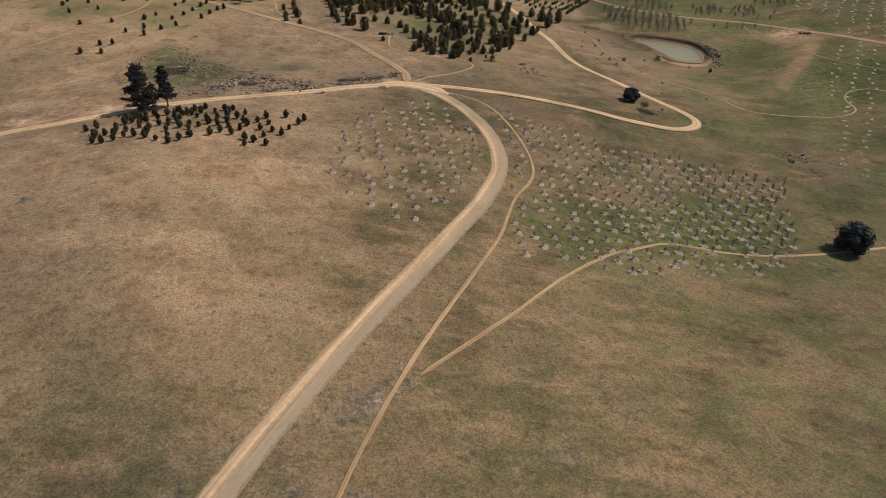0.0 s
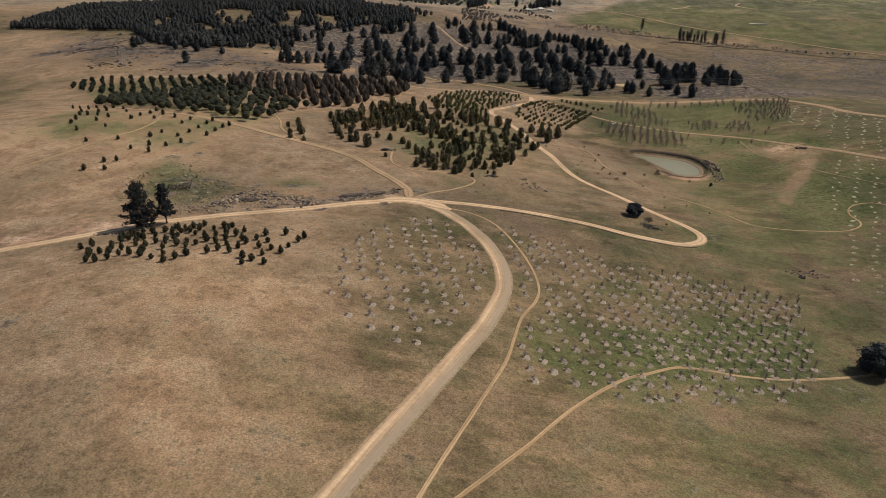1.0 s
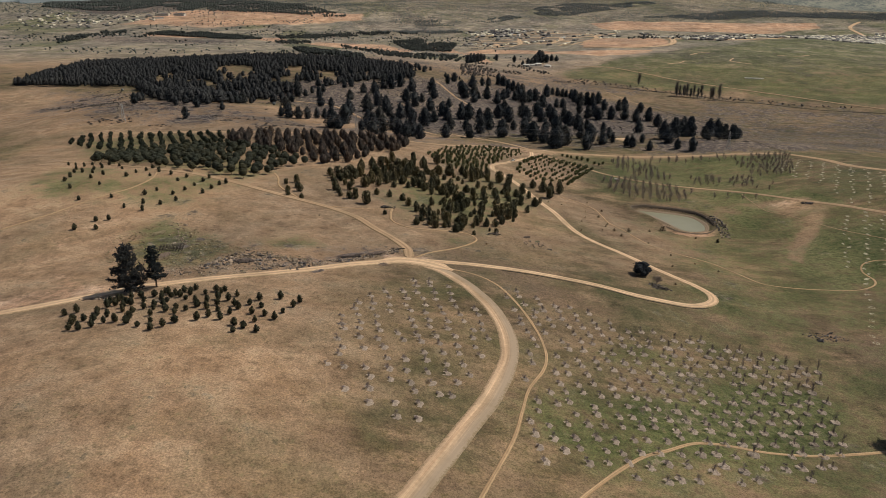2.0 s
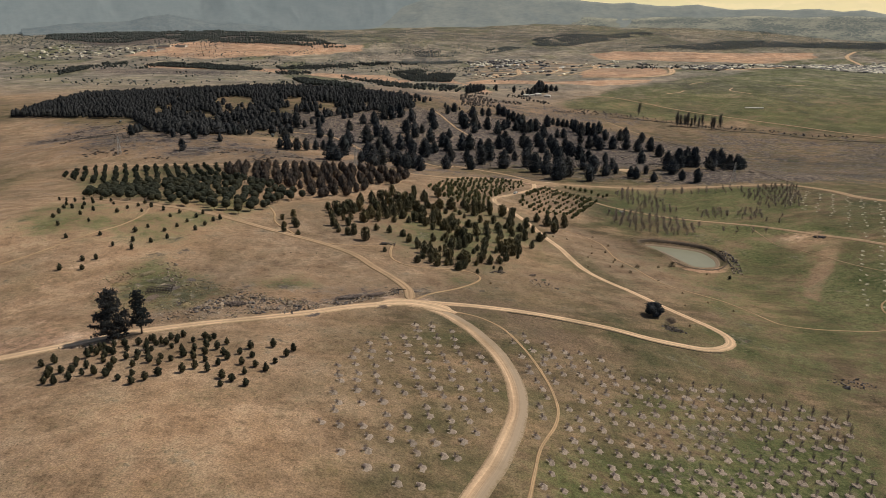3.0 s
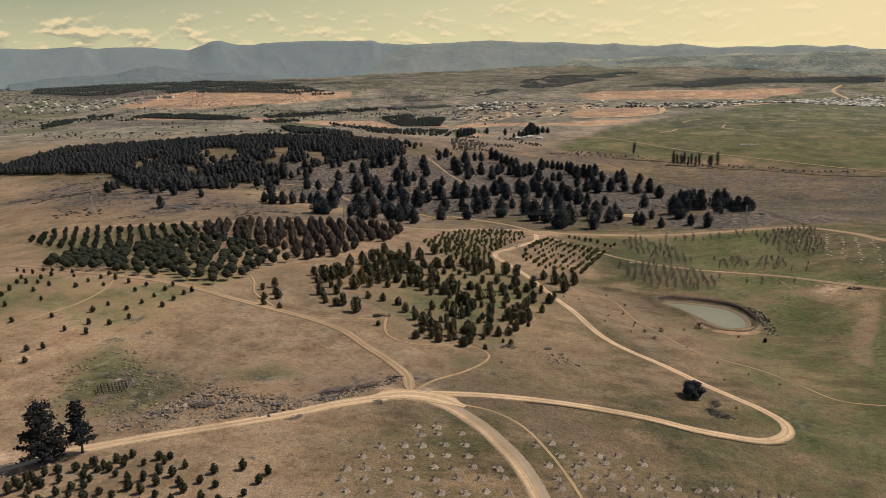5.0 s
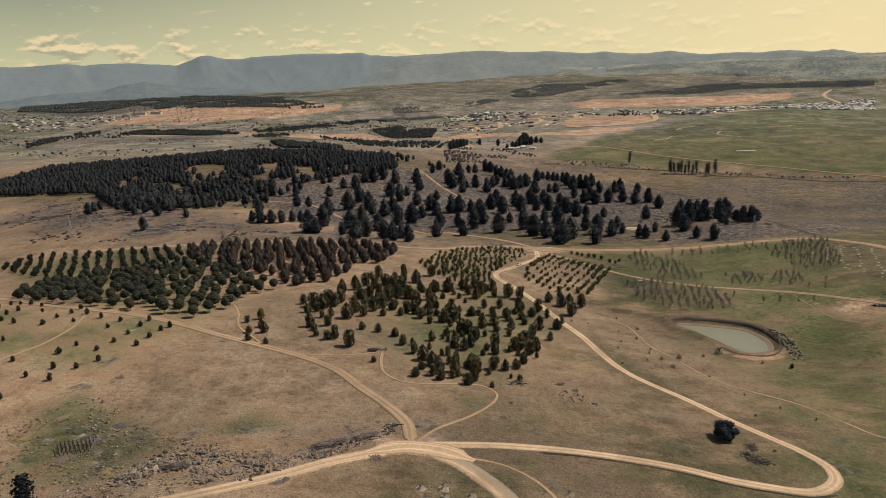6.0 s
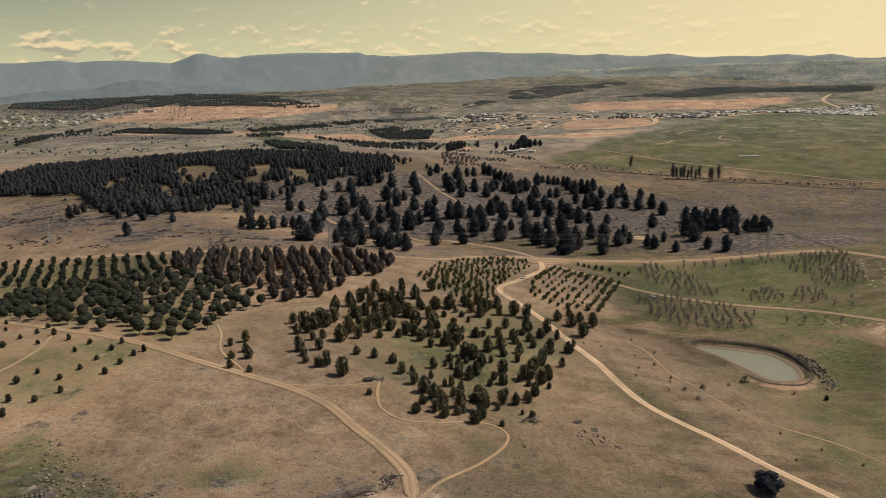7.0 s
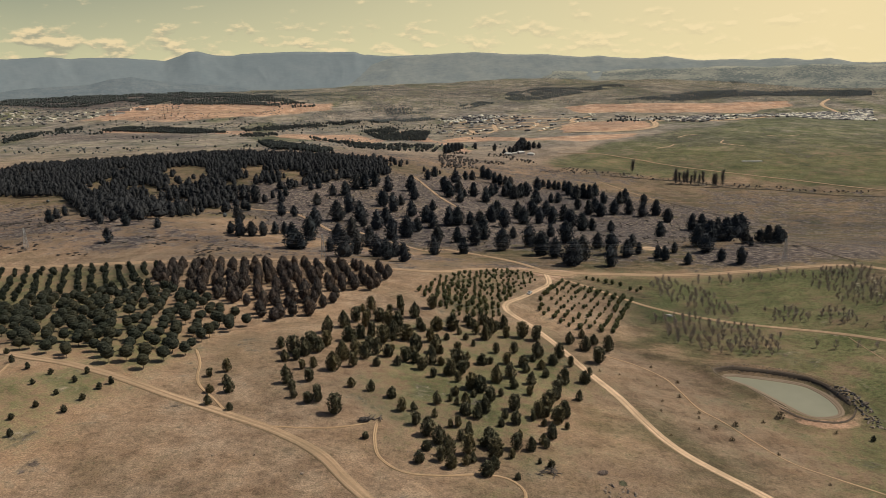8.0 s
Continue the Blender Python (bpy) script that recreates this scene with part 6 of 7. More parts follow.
PYLONS = [(-560, 705), (-288, 671), (-69, 640), (264, 652), (560, 690)]
first = make_pylon()
for k, (x, y) in enumerate(PYLONS):
    at = pose(x, y, height(x, y), 0, 0, 4)
    if k:
        copy_thing(first, at)
    else:
        first.matrix_basis = at
for (x0, y0), (x1, y1) in zip(PYLONS, PYLONS[1:]):
    for z, half in ((16.6, 1.9), (14.8, 2.4), (13.0, 2.1)):
        for s in (-1, 1):
            a = Vector((x0, y0 + s * half, height(x0, y0) + z - 0.9))
            b = Vector((x1, y1 + s * half, height(x1, y1) + z - 0.9))
            pts = [a.lerp(b, k / 24) - Vector((0, 0, 5.0 * 4 * (k / 24) * (1 - k / 24))) for k in range(25)]
            ring = [Vector((0, 0.035 * math.cos(2.0944 * k), 0.035 * math.sin(2.0944 * k))) for k in range(3)]
            tube = [p + q for p in pts for q in ring]
            sides = [(3 * i + k, 3 * i + (k + 1) % 3, 3 * i + 3 + (k + 1) % 3, 3 * i + 3 + k) for i in range(24) for k in range(3)]
            tagged(new("power_cable", mesh_of("power_cable", tube, sides, M_STEEL)), "thin sagging grey overhead power cable", "cable", "power cables")


# ---------------------------------------------------------------- far woods, town and farm
def belt(outline, gap, count, seed, low=6, high=10, clump=0.0):
    return [(x, y, random.Random(int(x * 13 + y * 7)).uniform(low, high)) for x, y in scatter_in(outline, gap, count, seed, clump)]


# far trees paler and bluer than the belts: haze put into leaf colour
M_FARWOOD = foliage_material("hazed_gum_foliage", (0.096, 0.108, 0.108), (0.144, 0.155, 0.148))
M_WINTER = foliage_material("winter_scrub", (0.110, 0.090, 0.083), (0.200, 0.165, 0.150))
BELTS = [
    ([(-907, 2235), (-895, 2368), (-681, 2350), (-551, 2217), (-620, 2150), (-724, 2181)], 9.5, 420),
    ([(-1151, 2467), (-1064, 2454), (-1010, 2337), (-1097, 2358)], 14, 40),
    ([(-494, 2148), (-417, 2239), (-387, 2127), (-470, 2052)], 16, 30),
    ([(-382, 1858), (-345, 1875), (-148, 1379), (-156, 1295), (-261, 1455)], 9, 300),
    ([(-301, 2122), (-215, 1932), (-73, 1644), (-132, 1641)], 18, 40),
    ([(-182, 2402), (-97, 2533), (33, 2345), (13, 2026), (-92, 2028)], 13, 240),
    ([(-136, 2968), (45, 3061), (72, 2947), (-109, 2857)], 18, 60),
]
BELTS += [
    ([(-548, 2372), (-371, 2593), (-226, 2715), (41, 2818), (61, 2772), (-221, 2651), (-357, 2501), (-508, 2276)], 11, 260),
    ([(363, 3424), (586, 3666), (820, 3705), (1031, 3852), (1017, 3696), (638, 3355), (508, 3192), (368, 3240)], 14, 420),
    ([(831, 3212), (1144, 3328), (1440, 3418), (1740, 3483), (2058, 3383), (1921, 3164), (1604, 3219), (1070, 3118)], 13, 700),
    ([(113, 3036), (266, 3209), (308, 3133), (179, 2986)], 16, 70),
    ([(1610, 3880), (2040, 4197), (1963, 3981), (1572, 3722)], 22, 90),
]
BELTS += [
    ([(-1065, 2026), (-1102, 2235), (-1009, 2087), (-1004, 1916)], 15, 40),
]
far = [p for k, (o, gap, count) in enumerate(BELTS) for p in belt(o, gap * 0.62, count * 3, 600 + k, 4, 9, -0.22)]
hill = belt([(-2063, 3830), (-1711, 3684), (-1486, 3803), (-1264, 3994), (-962, 3861), (-600, 3250), (-400, 2990), (-510, 2930), (-690, 3000), (-880, 3040), (-1100, 3080), (-1279, 3330), (-1330, 3090), (-1500, 3110), (-1765, 3260)], 10.5, 5600, 640, 6, 11, -0.12)
far += belt([(-2200, 3000), (-1300, 2900), (-500, 3000), (-300, 3300), (-700, 4100), (-2200, 4100)], 12, 2600, 644, 3, 6.5, 0.0)
far += belt([(-1250, 2330), (-900, 2250), (-850, 2120), (-1150, 2150)], 12, 90, 646, 4, 7, -0.1)
far += belt([(500, 2080), (640, 2560), (1150, 2700), (1560, 2690), (1480, 2560), (1040, 2160), (740, 2010)], 18, 260, 649, 4, 7, -0.1)
far += belt([(-150, 1800), (30, 1760), (40, 1560), (-60, 1500), (-140, 1560)], 10, 120, 647, 5.2, 8, 0.0)
plant(pine_kind, [(178, 1560, 15), (186, 1572, 14), (197, 1586, 21), (205, 1600, 27), (213, 1612, 25), (222, 1606, 18), (236, 1628, 15), (246, 1622, 13), (166, 1560, 10), (153, 1614, 15), (117, 1657, 14), (89, 1659, 13), (80, 1620, 17), (72, 1600, 18), (64, 1576, 19), (56, 1555, 20), (49, 1535, 18)])
far += belt([(-900, 2300), (100, 2400), (100, 3000), (-300, 3200), (-700, 2700)], 13, 500, 645, 3, 6, 0.2)
far += belt([(-1600, 1900), (-400, 1500), (200, 1500), (100, 3300), (-500, 3300), (-1700, 2900)], 12, 1100, 641, 2.5, 5.5, 0.2)
far += belt([(-800, 3200), (300, 3100), (1900, 3000), (2300, 3900), (900, 4200), (-900, 4100)], 11, 4200, 642, 2.2, 5.0, 0.12)
far += belt([(-520, 960), (-180, 800), (-190, 960), (-520, 1010)], 18, 18, 643, 3, 6)
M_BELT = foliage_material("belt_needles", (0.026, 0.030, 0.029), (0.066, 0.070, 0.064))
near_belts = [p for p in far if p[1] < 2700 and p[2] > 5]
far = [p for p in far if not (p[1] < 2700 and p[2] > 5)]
forest_stuff("pine_belts", [p[:2] for p in near_belts], [p[2] * 1.05 for p in near_belts], 0.7, PROFILES["ball"], M_BELT, "dark pine belts across far paddocks", 655, 5, 3.4, 4, 5)
# leaf colour lightened to paint haze over this wooded hill
M_HILL = foliage_material("hazed_hill_foliage", (0.046, 0.053, 0.050), (0.096, 0.102, 0.092))
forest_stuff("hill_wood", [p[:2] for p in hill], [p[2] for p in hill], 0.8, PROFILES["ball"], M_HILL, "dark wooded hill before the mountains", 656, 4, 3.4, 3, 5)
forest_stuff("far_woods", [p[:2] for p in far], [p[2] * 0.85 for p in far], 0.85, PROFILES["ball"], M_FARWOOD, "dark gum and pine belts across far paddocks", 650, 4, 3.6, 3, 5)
scrub = belt([(30, 1251), (36, 1500), (80, 1560), (170, 1530), (210, 1420), (152, 1340)], 8, 210, 651, 2, 5, -0.05)
scrub += belt([(194, 1329), (258, 1386), (400, 1296), (520, 1232), (650, 1155), (648, 1140), (480, 1230), (300, 1318)], 6, 170, 652, 1.2, 3.2)
scrub += belt([(-160, 790), (-60, 720), (20, 720), (170, 700), (300, 745), (400, 1000), (280, 1200), (0, 1160), (-260, 960)], 6.5, 950, 653, 0.7, 1.8, 0.08)
scrub += belt([(-470, 940), (-300, 760), (-120, 690), (-100, 660), (-300, 690), (-420, 800)], 8, 200, 654, 0.6, 1.5, 0.15)
low = [p for k, (o, n) in enumerate((([(-449, 944), (-213, 979), (-141, 710), (-100, 640), (-309, 660), (-440, 780)], 520), ([(-160, 790), (-60, 700), (170, 680), (300, 700), (420, 1000), (280, 1230), (0, 1180), (-200, 960)], 420))) for p in belt(o, 3.2, n, 670 + k, 0.35, 0.95, 0.36)]
M_LOW = foliage_material("dark_low_scrub", (0.040, 0.033, 0.030), (0.105, 0.085, 0.072))
forest_stuff("low_scrub", [p[:2] for p in low], [p[2] for p in low], 2.8, PROFILES["ball"], M_LOW, "patches of low dark purple-brown scrub in dry grass", 680, 10, 5.0, 4, 6)
forest_stuff("heath_scrub", [p[:2] for p in scrub], [p[2] for p in scrub], 0.6, PROFILES["ball"], M_WINTER, "brown leafless scrub in heath", 660, 12, 3.6)


def make_house(w, d, h, rise, roof_mat, seed, name="house", label="low suburban house with a pale metal roof", group="houses of the far suburb"):
    root = tagged(new(name), label, "house", group)
    part("wall", Shape().box(-w / 2, -d / 2, -1.0, w / 2, d / 2, h).mesh("wall", M_WALL), root)
    e, r = 0.6, Shape()
    r.add([(-w / 2 - e, -d / 2 - e, h), (w / 2 + e, -d / 2 - e, h), (w / 2 + e, d / 2 + e, h), (-w / 2 - e, d / 2 + e, h), (-w / 2 + d * 0.3, 0, h + rise), (w / 2 - d * 0.3, 0, h + rise)],
          [(0, 1, 5, 4), (1, 2, 5), (2, 3, 4, 5), (3, 0, 4), (3, 2, 1, 0)])
    part("roof", r.mesh("roof", roof_mat), root)
    root["tall"] = h
    return root


house_kind = Kind([make_house(15 + 2 * k, 11 + k % 2, 3.2 + 1.6 * (k % 3 == 2), 2.2, M_DARKROOF if k % 3 == 1 else M_ROOF, k) for k in range(6)])
for outline, gap, count, seed in (([(691, 2687), (803, 2146), (1190, 2696), (1662, 2747), (1554, 2575), (1047, 2145), (726, 1992), (598, 2112)], 20, 40, 701),
                                  ([(70, 2796), (272, 2779), (423, 2671), (400, 2534), (67, 2692)], 26, 14, 702),
                                  ([(-1561, 2909), (-1536, 2990), (-1383, 2902), (-1320, 2731), (-1446, 2707)], 24, 10, 703)):
    for x, y in scatter_in(outline, gap, count, seed, 0.0 if seed == 701 else -0.4):
        house_kind.put(x, y, rng.uniform(0.6, 0.95) * (0.7 if x < 0 else 1.0))


def roof_stuff(outline, gap, count, seed, clump=0.0):
    """Further roofs of the suburb, too small to pick apart."""
    sh, r = Shape(), random.Random(seed)
    for x, y in scatter_in(outline, gap, count, seed, clump):
        w, d, z, a = r.uniform(5, 8), r.uniform(3.5, 5), height(x, y), r.uniform(0, 3.14)
        c, q = math.cos(a), math.sin(a)
        corner = [(x + u * c - v * q, y + u * q + v * c) for u, v in ((-w, -d), (w, -d), (w, d), (-w, d), (-w * 0.6, 0), (w * 0.6, 0))]
        sh.add([(*corner[k], z - 0.5) for k in range(4)] + [(*corner[k], z + 3) for k in range(4)] + [(*corner[k], z + 5) for k in (4, 5)],
               [(0, 1, 5, 4), (1, 2, 6, 5), (2, 3, 7, 6), (3, 0, 4, 7), (4, 5, 9, 8), (5, 6, 9), (6, 7, 8, 9), (7, 4, 8)])
    tagged(new("suburb_roofs", sh.mesh("suburb_roofs", M_SUBURB)), "crowded pale and dark roofs of the far suburb", "houses", kind="stuff")


M_SUBURB, sn, sl, sb = material("suburb_roofing", 0.6, 0.3)
sl.new(ramp(sn, sl, sn.new("ShaderNodeNewGeometry").outputs["Random Per Island"], [(0.0, (0.04, 0.04, 0.05)), (0.38, (0.13, 0.12, 0.11)), (0.62, (0.36, 0.33, 0.27)), (1.0, (0.86, 0.79, 0.60))]), sb.inputs["Base Color"])
roof_stuff([(691, 2687), (803, 2146), (1190, 2696), (1662, 2747), (1554, 2575), (1047, 2145), (726, 1992), (598, 2112)], 11, 1000, 705, -0.12)
roof_stuff([(1318, 2720), (1620, 2690), (1420, 2340), (1180, 2260), (1240, 2500)], 8.5, 520, 708, -0.5)
roof_stuff([(71, 2821), (256, 2838), (428, 2834), (640, 2734), (579, 2481), (430, 2250), (340, 1980), (220, 2050), (55, 2224)], 15, 130, 706, 0.08)
roof_stuff([(74, 2790), (220, 2830), (330, 2790), (220, 2700), (90, 2730)], 11, 90, 709, -0.3)
roof_stuff([(-1700, 2900), (-1536, 3000), (-1250, 2950), (-1100, 2800), (-1320, 2600), (-1500, 2650)], 20, 100, 707, 0.0)
shed_kind = Kind([make_house(46, 18, 7, 1.4, M_DARKROOF, 9, "shed", "long dark-roofed sheds on the far rise", "far sheds")])
plant(shed_kind, [(-1161, 2907, 7), (-1113, 2925, 7), (-1103, 2842, 6), (-1050, 2930, 7), (1110, 2420, 8), (1165, 2440, 7), (1060, 2330, 8), (1120, 2340, 7), (1180, 2360, 8), (1220, 2470, 7), (1240, 2560, 7), (1290, 2545, 7), (1330, 2570, 7)])
farm_kind = Kind([make_house(14, 9, 3.4, 2.4, M_ROOF, 11, "farmhouse", "pale-roofed farm building among dark trees", "farm buildings")])
plant(farm_kind, [(171, 1535, 3.4), (198, 1556, 3.6), (216, 1535, 3.0), (186, 1548, 2.6)])
ribbon("road", [(268, 1543), (342, 1524), (385, 1476), (437, 1407), (490, 1356), (593, 1266), (665, 1173), (760, 1060)], 4.5, M_TRACK, "farm track across the green paddock", lift=0.6, seed=31)
ribbon("road", [(1680, 3060), (1560, 2900), (1525, 2760), (1494, 2608)], 14, M_ROAD, "pale curving road on the far hill", lift=1.5, seed=32)
ribbon("road", [(60, 2080), (200, 2150), (360, 2230), (520, 2230), (640, 2160), (760, 2080)], 9, M_ROAD, "pale new suburban street", lift=1.2, seed=33)
ribbon("road", [(90, 2400), (260, 2420), (420, 2390), (560, 2300), (690, 2200), (900, 2180)], 9, M_ROAD, "pale new suburban street", lift=1.2, seed=34)
for k, line in enumerate(([(80, 2300), (230, 2330), (330, 2240), (345, 2060), (300, 1960)], [(110, 2560), (300, 2600), (460, 2560), (600, 2640)], [(180, 2060), (230, 2300), (250, 2560)], [(300, 2080), (360, 2340), (400, 2600)],
                          [(620, 2090), (760, 2010), (900, 2060), (1050, 2200)], [(345, 1877), (464, 1845), (567, 1885), (625, 2056), (640, 2200)],
                          [(80, 2190), (170, 2170), (260, 2120), (300, 2060)], [(100, 2480), (220, 2500), (340, 2470), (440, 2400)], [(90, 2700), (260, 2720), (420, 2690), (560, 2600)],
                          [(130, 2100), (160, 2260), (160, 2440)], [(430, 2300), (500, 2480), (520, 2640)])):
    ribbon("road", line, 15, M_ROAD, "pale new suburban street", lift=1.2, seed=40 + k)
ribbon("road", [(-1160, 2880), (-900, 2860), (-640, 2840), (-420, 2880)], 7, M_ROAD, "pale earth road across graded ground", lift=1.2, seed=50)
ribbon("road", [(-980, 2760), (-900, 2900), (-830, 3040)], 7, M_ROAD, "pale earth road across graded ground", lift=1.2, seed=51)
ribbon("road", [(-760, 2740), (-660, 2880), (-560, 3020)], 7, M_ROAD, "pale earth road across graded ground", lift=1.2, seed=52)
ribbon("road", [(-9, 1117), (6, 1060), (22, 989), (40, 930)], 4.0, M_TRACK, "faint track through the heath", lift=0.4, wobble=0.3, seed=53)
ribbon("road", [(-60, 780), (-31, 749), (3, 711), (17, 722)], 4.0, M_TRACK, "faint track through the heath", lift=0.3, wobble=0.3, seed=54)
ribbon("road", [(-230, 905), (-192, 893), (-133, 862), (-103, 813), (-80, 770)], 4.0, M_TRACK, "faint track through the heath", lift=0.4, wobble=0.3, seed=55)
ribbon("road", [(282, 1265), (313, 1173), (328, 1132)], 3.0, M_TRACK, "faint track through dry grass", lift=0.4, wobble=0.3, seed=56)
for k, line in enumerate(([(560, 1690), (590, 1720), (620, 1735)], [(640, 1640), (620, 1600), (650, 1560)], [(470, 1560), (500, 1575), (520, 1600)], [(760, 1700), (800, 1690), (840, 1710)])):
    ribbon("path", line, 3.5, M_ROAD, "short pale strip of bare earth in green grass", "path", lift=0.5, wobble=0.4, seed=60 + k)
ribbon("road", [(330, 1960), (420, 2120), (480, 2300), (560, 2480)], 9, M_ROAD, "pale new suburban street", lift=1.2, seed=35)


def pale_slab(x, y, w, d, h, turn, label, name):
    root = tagged(new(name), label, name.replace("_", " "))
    part("slab", Shape().box(-w / 2, -d / 2, -0.4, w / 2, d / 2, h).mesh("slab", M_WALL), root)
    part("rim", Shape().box(-w / 2 - 0.1, -d / 2 - 0.1, h, w / 2 + 0.1, d / 2 + 0.1, h + 0.12).mesh("rim", M_ROOF), root)
    root.matrix_basis = pose(x, y, height(x, y), 0, 0, turn)


ribbon("ditch", [(331, 1141), (363, 1066), (385, 1012), (384, 946)], 2.6, M_DITCH, "dark ragged ditch in rough grass", "ditch", lift=0.2, wobble=0.6, seed=70)
ribbon("ditch", [(319, 752), (312, 688), (310, 642)], 1.3, M_DITCH, "dark ragged ditch in rough grass", "ditch", lift=0.15, wobble=0.6, seed=71)
ribbon("ditch", [(300, 1318), (380, 1290), (441, 1268), (476, 1223), (523, 1204), (563, 1174), (599, 1144), (636, 1125), (720, 1080)], 5.0, M_DITCH, "dark overgrown creek bed", "ditch", lift=0.45, wobble=0.7, seed=72)
ribbon("pavement", [(170, 713), (178, 711), (186, 709), (194, 711)], 14, M_ROAD, "bare pale clay patch among pines", "clay patch", lift=0.3, wobble=0.4, seed=66)
pale_slab(137, 532, 3.4, 1.4, 0.7, -30, "pale concrete water trough beside the track", "trough")
pale_slab(598, 1416, 34, 7, 0.8, -10, "long pale concrete slab in green grass", "slab")


def vehicle(x, y, turn):
    root = tagged(new("pickup_truck"), "small white pickup truck stopped on the gravel road", "truck")
    body = Shape().box(-2.4, -0.9, 0.45, 2.4, 0.9, 1.0)
    body.add([(-0.5, -0.85, 1.0), (1.3, -0.85, 1.0), (1.3, 0.85, 1.0), (-0.5, 0.85, 1.0), (-0.3, -0.7, 1.75), (0.8, -0.7, 1.75), (0.8, 0.7, 1.75), (-0.3, 0.7, 1.75)],
             [(4, 5, 6, 7), (0, 1, 5, 4), (1, 2, 6, 5), (2, 3, 7, 6), (3, 0, 4, 7)])
    part("body", body.mesh("body", M_ROOF), root, "white painted body")
    part("windscreen", Shape().add([(1.31, -0.75, 1.05), (1.31, 0.75, 1.05), (0.86, 0.65, 1.7), (0.86, -0.65, 1.7)], [(0, 1, 2, 3)]).mesh("windscreen", M_DARKROOF), root, "dark glass")
    tyre = Shape().beam((0, -0.12, 0), (0, 0.12, 0), 0.38, 0.38, 12).mesh("wheel", M_DARKROOF)
    for wx in (-1.5, 1.5):
        for wy in (-0.85, 0.85):
            wheel = part("wheel", tyre, root)
            wheel.matrix_basis = pose(wx, wy, 0.38)
            part("rim", Shape().beam((0, -0.13, 0), (0, 0.13, 0), 0.2, 0.2, 10).mesh("rim", M_STEEL), wheel, "grey steel rim")
    root.matrix_basis = pose(x, y, height(x, y) + 0.2, 0, 0, turn)


vehicle(62, 556, 60)


# ---------------------------------------------------------------- mountains and sky
def mountain_range(profile, radius, depth, foot, mat, label, seed, relief=0.55):
    """A range of hills along an arc; profile: heading in degrees and crest height."""
    az = np.linspace(profile[0][0], profile[-1][0], 640)
    crest = np.interp(az, [p[0] for p in profile], [p[1] for p in profile])
    kernel = np.array([1, 2, 3, 2, 1]) / 9
    crest = np.convolve(np.pad(crest, 2, "edge"), kernel, "valid")
    rows = 20
    arc = radius * np.radians(az)
    v = []
    for j in range(rows):
        t = j / (rows - 1)                      # 0 at the foot, 1 at the crest
        rad = radius - depth * (1 - t)
        x, y = rad * np.sin(np.radians(az)), 168 + rad * np.cos(np.radians(az))
        # spurs run aslant down the face, gullies between them
        bend = 90 * field(arc, arc * 0 + t * 300, 400, seed + 9, 2)
        spur = np.abs(field(arc + 260 * t + bend, arc * 0 + 240 * t, 130, seed + 3, 3))
        side = np.abs(field(arc - 330 * t + bend, arc * 0 + 200 * t, 70, seed + 7, 3))
        rough = relief * (8 - 17 * spur - 13 * side) * math.sin(math.pi * min(1, t * 0.97 + 0.03)) ** 0.7 + (4.0 * field(x, y, 60, seed + 5, 4) if t == 1 else 0)
        v.append(np.column_stack([x, y, foot + (crest - foot) * t ** 1.15 + rough]))
    x, y = (radius + 60) * np.sin(np.radians(az)), 168 + (radius + 60) * np.cos(np.radians(az))
    v.append(np.column_stack([x, y, np.full(len(az), foot - 60.0)]))
    v = np.array(v)
    n, m = v.shape[:2]
    idx = np.arange(n * m).reshape(n, m)
    quads = np.stack([idx[:-1, :-1], idx[:-1, 1:], idx[1:, 1:], idx[1:, :-1]], -1).reshape(-1, 4)
    tagged(new("backdrop", mesh_of("backdrop", v.reshape(-1, 3), quads, mat, True)), label, "mountains", kind="structure")


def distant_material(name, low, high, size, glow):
    """Backdrop hills; haze of many kilometres of lit air put into colour and glow."""
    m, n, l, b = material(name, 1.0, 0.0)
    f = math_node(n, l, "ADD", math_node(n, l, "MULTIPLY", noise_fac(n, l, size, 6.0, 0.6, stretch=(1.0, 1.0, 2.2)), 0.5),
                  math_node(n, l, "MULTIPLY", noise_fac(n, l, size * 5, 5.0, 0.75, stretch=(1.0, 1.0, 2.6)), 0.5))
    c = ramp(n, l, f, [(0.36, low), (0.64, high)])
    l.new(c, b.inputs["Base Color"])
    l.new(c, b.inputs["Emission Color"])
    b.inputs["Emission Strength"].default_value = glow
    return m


# blue and pale tones include painted haze; the last number is its glow
M_RANGE = distant_material("hazed_blue_range", (0.122, 0.146, 0.154), (0.146, 0.166, 0.170), 0.006, 0.50)
M_RANGE_PALE = distant_material("hazed_pale_range", (0.118, 0.136, 0.138), (0.178, 0.186, 0.170), 0.006, 0.55)
# greyed grass and woods plus emission put haze into these hills
M_NEARHILL, hn, hl, hb = material("hazed_grassy_hill", 1.0, 0.0)
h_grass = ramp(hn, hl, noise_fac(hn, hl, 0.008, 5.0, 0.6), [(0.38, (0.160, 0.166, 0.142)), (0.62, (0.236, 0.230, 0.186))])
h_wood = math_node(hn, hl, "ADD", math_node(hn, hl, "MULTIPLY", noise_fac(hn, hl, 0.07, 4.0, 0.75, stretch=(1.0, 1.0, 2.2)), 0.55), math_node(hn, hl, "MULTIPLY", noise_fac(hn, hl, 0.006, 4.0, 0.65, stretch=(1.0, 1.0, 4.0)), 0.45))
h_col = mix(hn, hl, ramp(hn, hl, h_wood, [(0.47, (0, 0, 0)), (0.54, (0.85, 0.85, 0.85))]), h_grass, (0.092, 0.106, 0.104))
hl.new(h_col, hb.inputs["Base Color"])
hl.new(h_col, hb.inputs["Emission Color"])
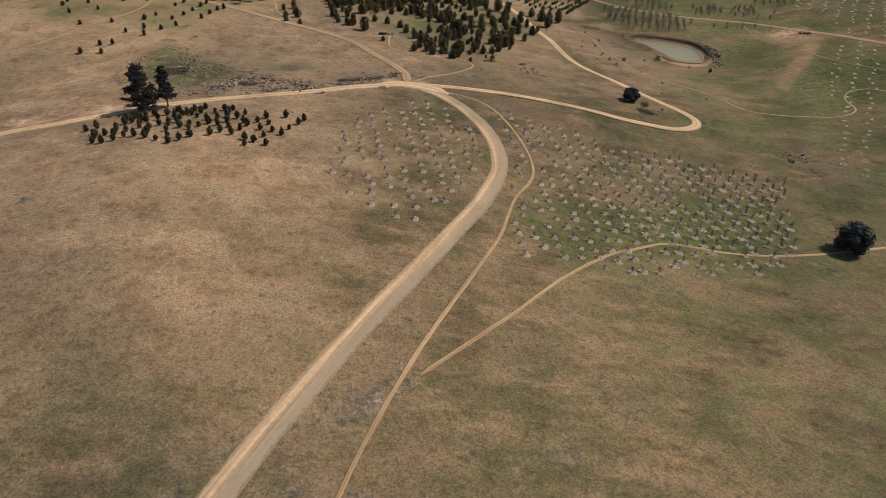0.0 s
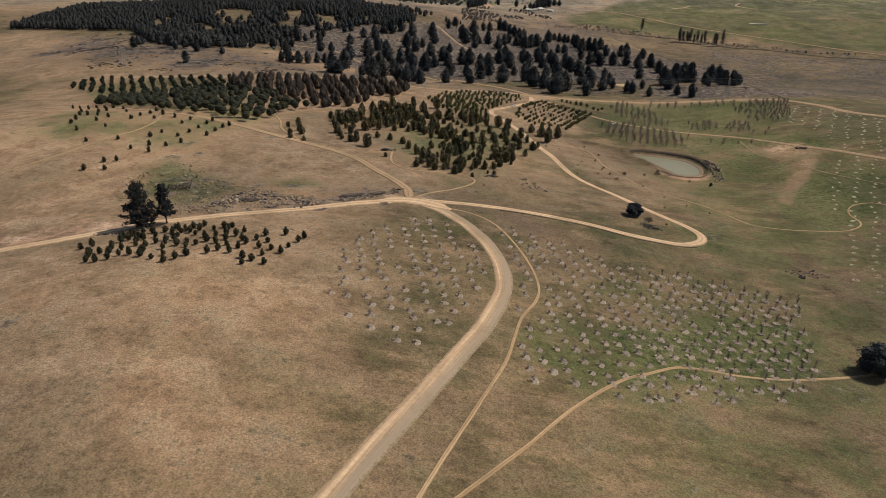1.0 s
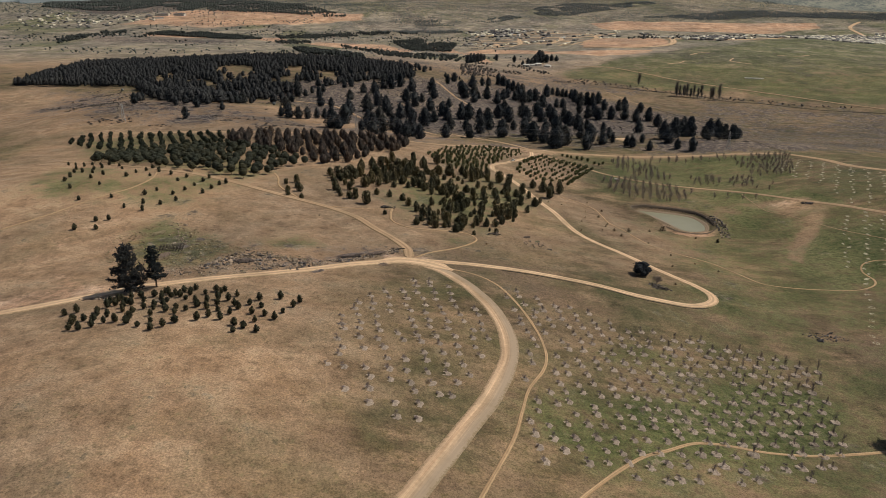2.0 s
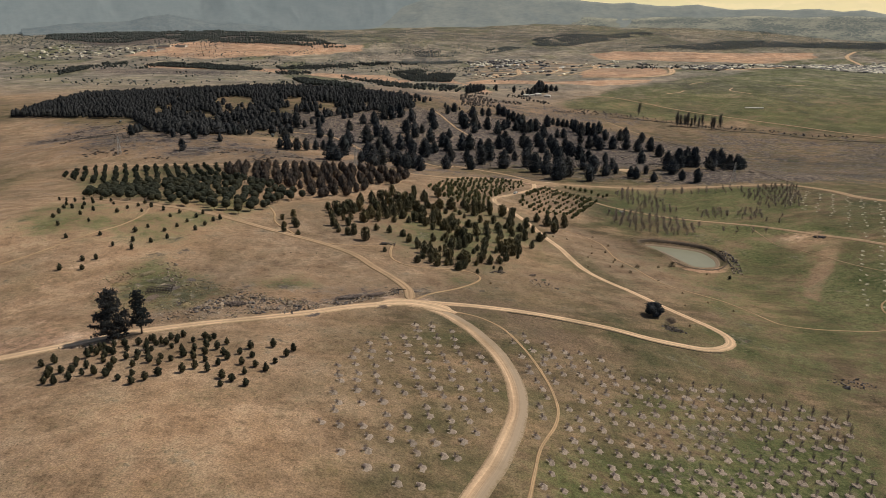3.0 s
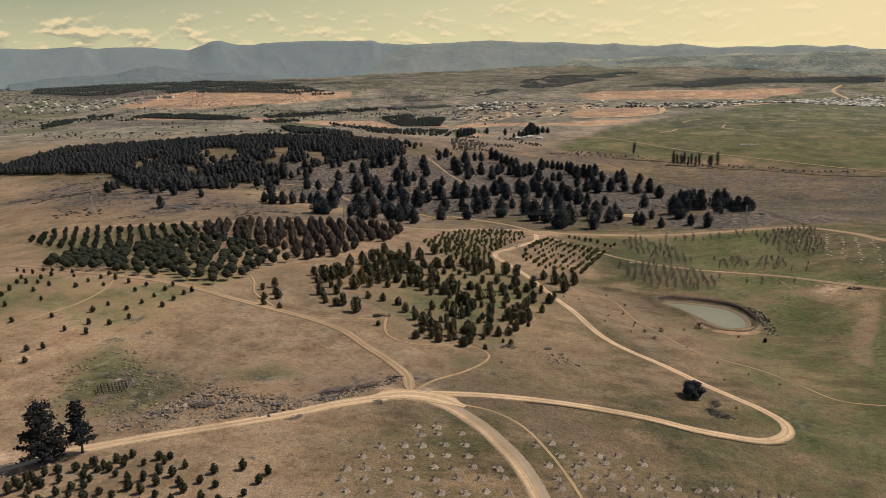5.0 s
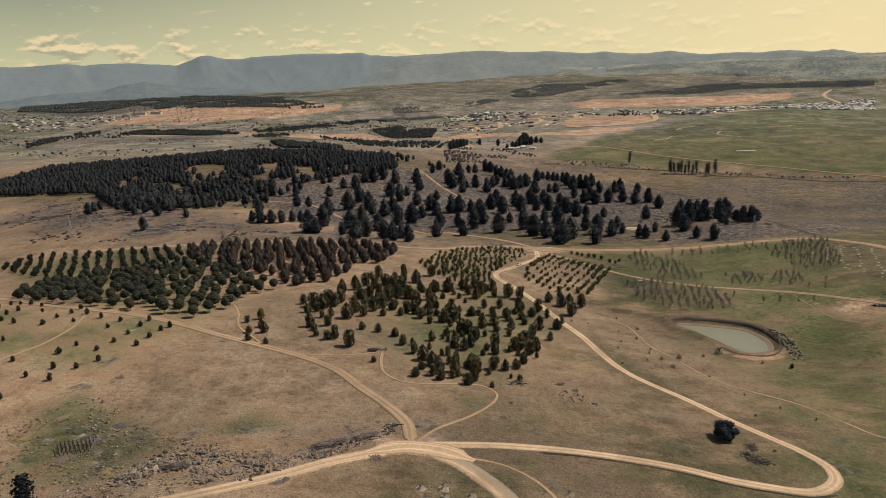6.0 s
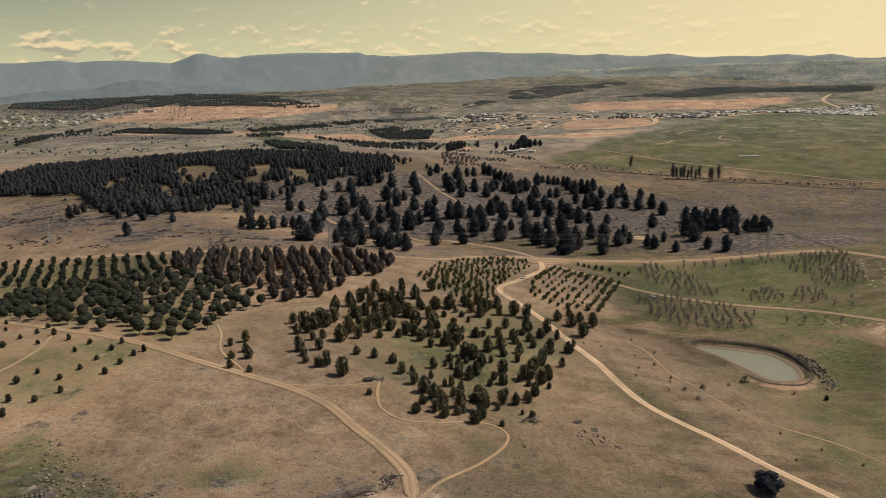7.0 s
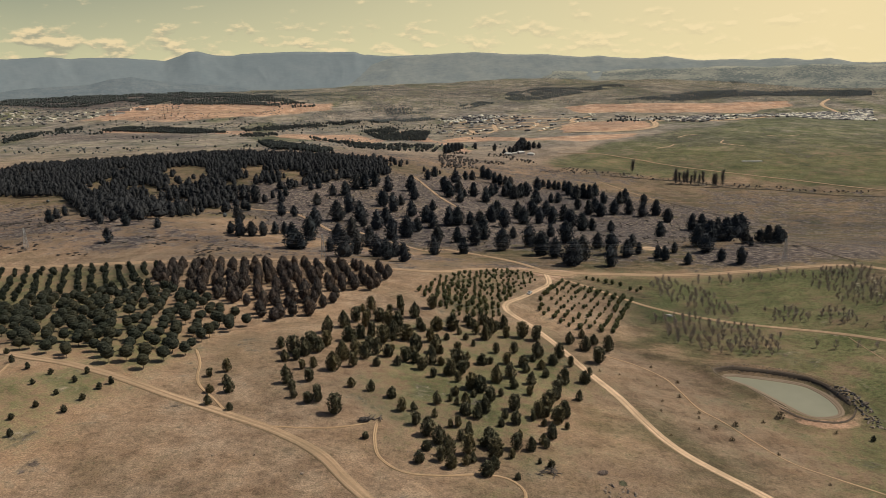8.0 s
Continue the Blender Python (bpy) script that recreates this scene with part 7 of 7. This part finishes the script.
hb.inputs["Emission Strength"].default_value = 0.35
M_FOOT = distant_material("hazed_dark_foothill", (0.085, 0.105, 0.115), (0.135, 0.150, 0.150), 0.012, 0.55)
WEST_CREST = [(-44, 285), (-38, 262), (-33, 290), (-29.1, 280), (-26.0, 290), (-25.0, 277), (-23.9, 285), (-22.0, 283), (-20.1, 271), (-18.9, 261), (-17.9, 288), (-17.2, 312),
              (-16.5, 316), (-15.3, 292), (-14.0, 288), (-13.4, 297), (-11.9, 304), (-9.3, 309), (-6.7, 301), (-4.9, 302), (-4.3, 284), (-2.2, 272), (0.9, 276), (3, 240), (6, 200)]
EAST_CREST = [(-9, 62), (-7, 110), (-4.5, 200), (-2, 260), (1.8, 277), (4.5, 284), (6.8, 268), (8.8, 262), (10.3, 259), (11.6, 245), (12.9, 241), (14.2, 245), (16.0, 226), (17.6, 225), (18.9, 235), (21.3, 203),
              (23.3, 206), (24.9, 200), (27.1, 206), (28.6, 190), (30.0, 197), (31.4, 172), (32.6, 170), (38, 190), (44, 175)]
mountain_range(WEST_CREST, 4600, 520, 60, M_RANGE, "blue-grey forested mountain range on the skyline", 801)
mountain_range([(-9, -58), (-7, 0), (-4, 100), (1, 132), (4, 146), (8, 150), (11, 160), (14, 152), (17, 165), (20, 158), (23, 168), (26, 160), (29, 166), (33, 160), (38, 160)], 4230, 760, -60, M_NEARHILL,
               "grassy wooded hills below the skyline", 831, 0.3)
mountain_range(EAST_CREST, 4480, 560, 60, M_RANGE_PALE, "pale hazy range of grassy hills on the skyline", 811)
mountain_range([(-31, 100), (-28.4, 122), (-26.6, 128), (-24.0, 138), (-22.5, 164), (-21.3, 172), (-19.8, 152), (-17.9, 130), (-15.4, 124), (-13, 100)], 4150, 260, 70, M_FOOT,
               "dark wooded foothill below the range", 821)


def build_sky():
    """The hazy cloud-dotted sky along the skyline."""
    m = bpy.data.materials.new("hazy_sky")
    m.use_nodes = True
    n, l = m.node_tree.nodes, m.node_tree.links
    n.remove(n["Principled BSDF"])
    e = n.new("ShaderNodeEmission")
    l.new(e.outputs[0], n["Material Output"].inputs[0])
    c = n.new("ShaderNodeTexCoord")
    s = n.new("ShaderNodeSeparateXYZ")
    l.new(c.outputs["Object"], s.inputs[0])
    side = n.new("ShaderNodeMapRange")
    l.new(s.outputs[0], side.inputs["Value"])
    side.inputs["From Min"].default_value, side.inputs["From Max"].default_value = -2200, 2400
    up = n.new("ShaderNodeMapRange")
    l.new(s.outputs[2], up.inputs["Value"])
    up.inputs["From Min"].default_value, up.inputs["From Max"].default_value = 220, 700
    low = ramp(n, l, side.outputs[0], [(0.0, (0.60, 0.58, 0.36)), (0.55, (0.72, 0.66, 0.40)), (1.0, (0.86, 0.72, 0.42))])
    top = ramp(n, l, side.outputs[0], [(0.0, (0.30, 0.33, 0.25)), (0.55, (0.60, 0.56, 0.36)), (1.0, (0.84, 0.70, 0.42))])
    col = mix(n, l, up.outputs[0], low, top)

    def puffs(drop):
        mp = n.new("ShaderNodeMapping")
        mp.inputs["Scale"].default_value = (1.0, 1.0, 2.5)
        mp.inputs["Location"].default_value = (310, 0, drop)
        l.new(c.outputs["Object"], mp.inputs[0])
        f = node(n, "ShaderNodeTexNoise", Scale=0.0050, Detail=5.0, Roughness=0.52)
        l.new(mp.outputs[0], f.inputs["Vector"])
        return f.outputs["Fac"]

    def soft_step(value, low_end, high_end):
        r = n.new("ShaderNodeMapRange")
        r.interpolation_type = "SMOOTHSTEP"
        l.new(value, r.inputs["Value"])
        r.inputs["From Min"].default_value, r.inputs["From Max"].default_value = low_end, high_end
        return r.outputs[0]

    # flat-based cumulus thins out with height: cream tops, grey-green bases
    body, above = puffs(0), puffs(55)
    fade = math_node(n, l, "MULTIPLY", soft_step(s.outputs[2], 400, 600), 0.16)
    cover = soft_step(math_node(n, l, "SUBTRACT", body, fade), 0.46, 0.62)
    crown = soft_step(math_node(n, l, "SUBTRACT", body, above), -0.07, 0.09)
    lit = ramp(n, l, side.outputs[0], [(0.0, (0.86, 0.69, 0.42)), (1.0, (0.93, 0.77, 0.47))])
    base = ramp(n, l, side.outputs[0], [(0.0, (0.36, 0.35, 0.26)), (0.5, (0.54, 0.49, 0.33)), (1.0, (0.78, 0.66, 0.40))])
    thin = math_node(n, l, "SUBTRACT", 0.85, math_node(n, l, "MULTIPLY", side.outputs[0], 0.25))
    col = mix(n, l, math_node(n, l, "MULTIPLY", cover, thin), col, mix(n, l, crown, base, lit))
    l.new(col, e.inputs[0])
    az = np.radians(np.linspace(-42, 37, 48))
    v = [(4900 * math.sin(a), 80 + 4900 * math.cos(a), z) for z in (-100, 735) for a in az]
    k = len(az)
    tagged(new("backdrop", mesh_of("sky_backdrop", v, [(i, i + 1, k + i + 1, k + i) for i in range(k - 1)], m)), "hazy warm sky with small flat clouds", "sky", kind="structure")


build_sky()
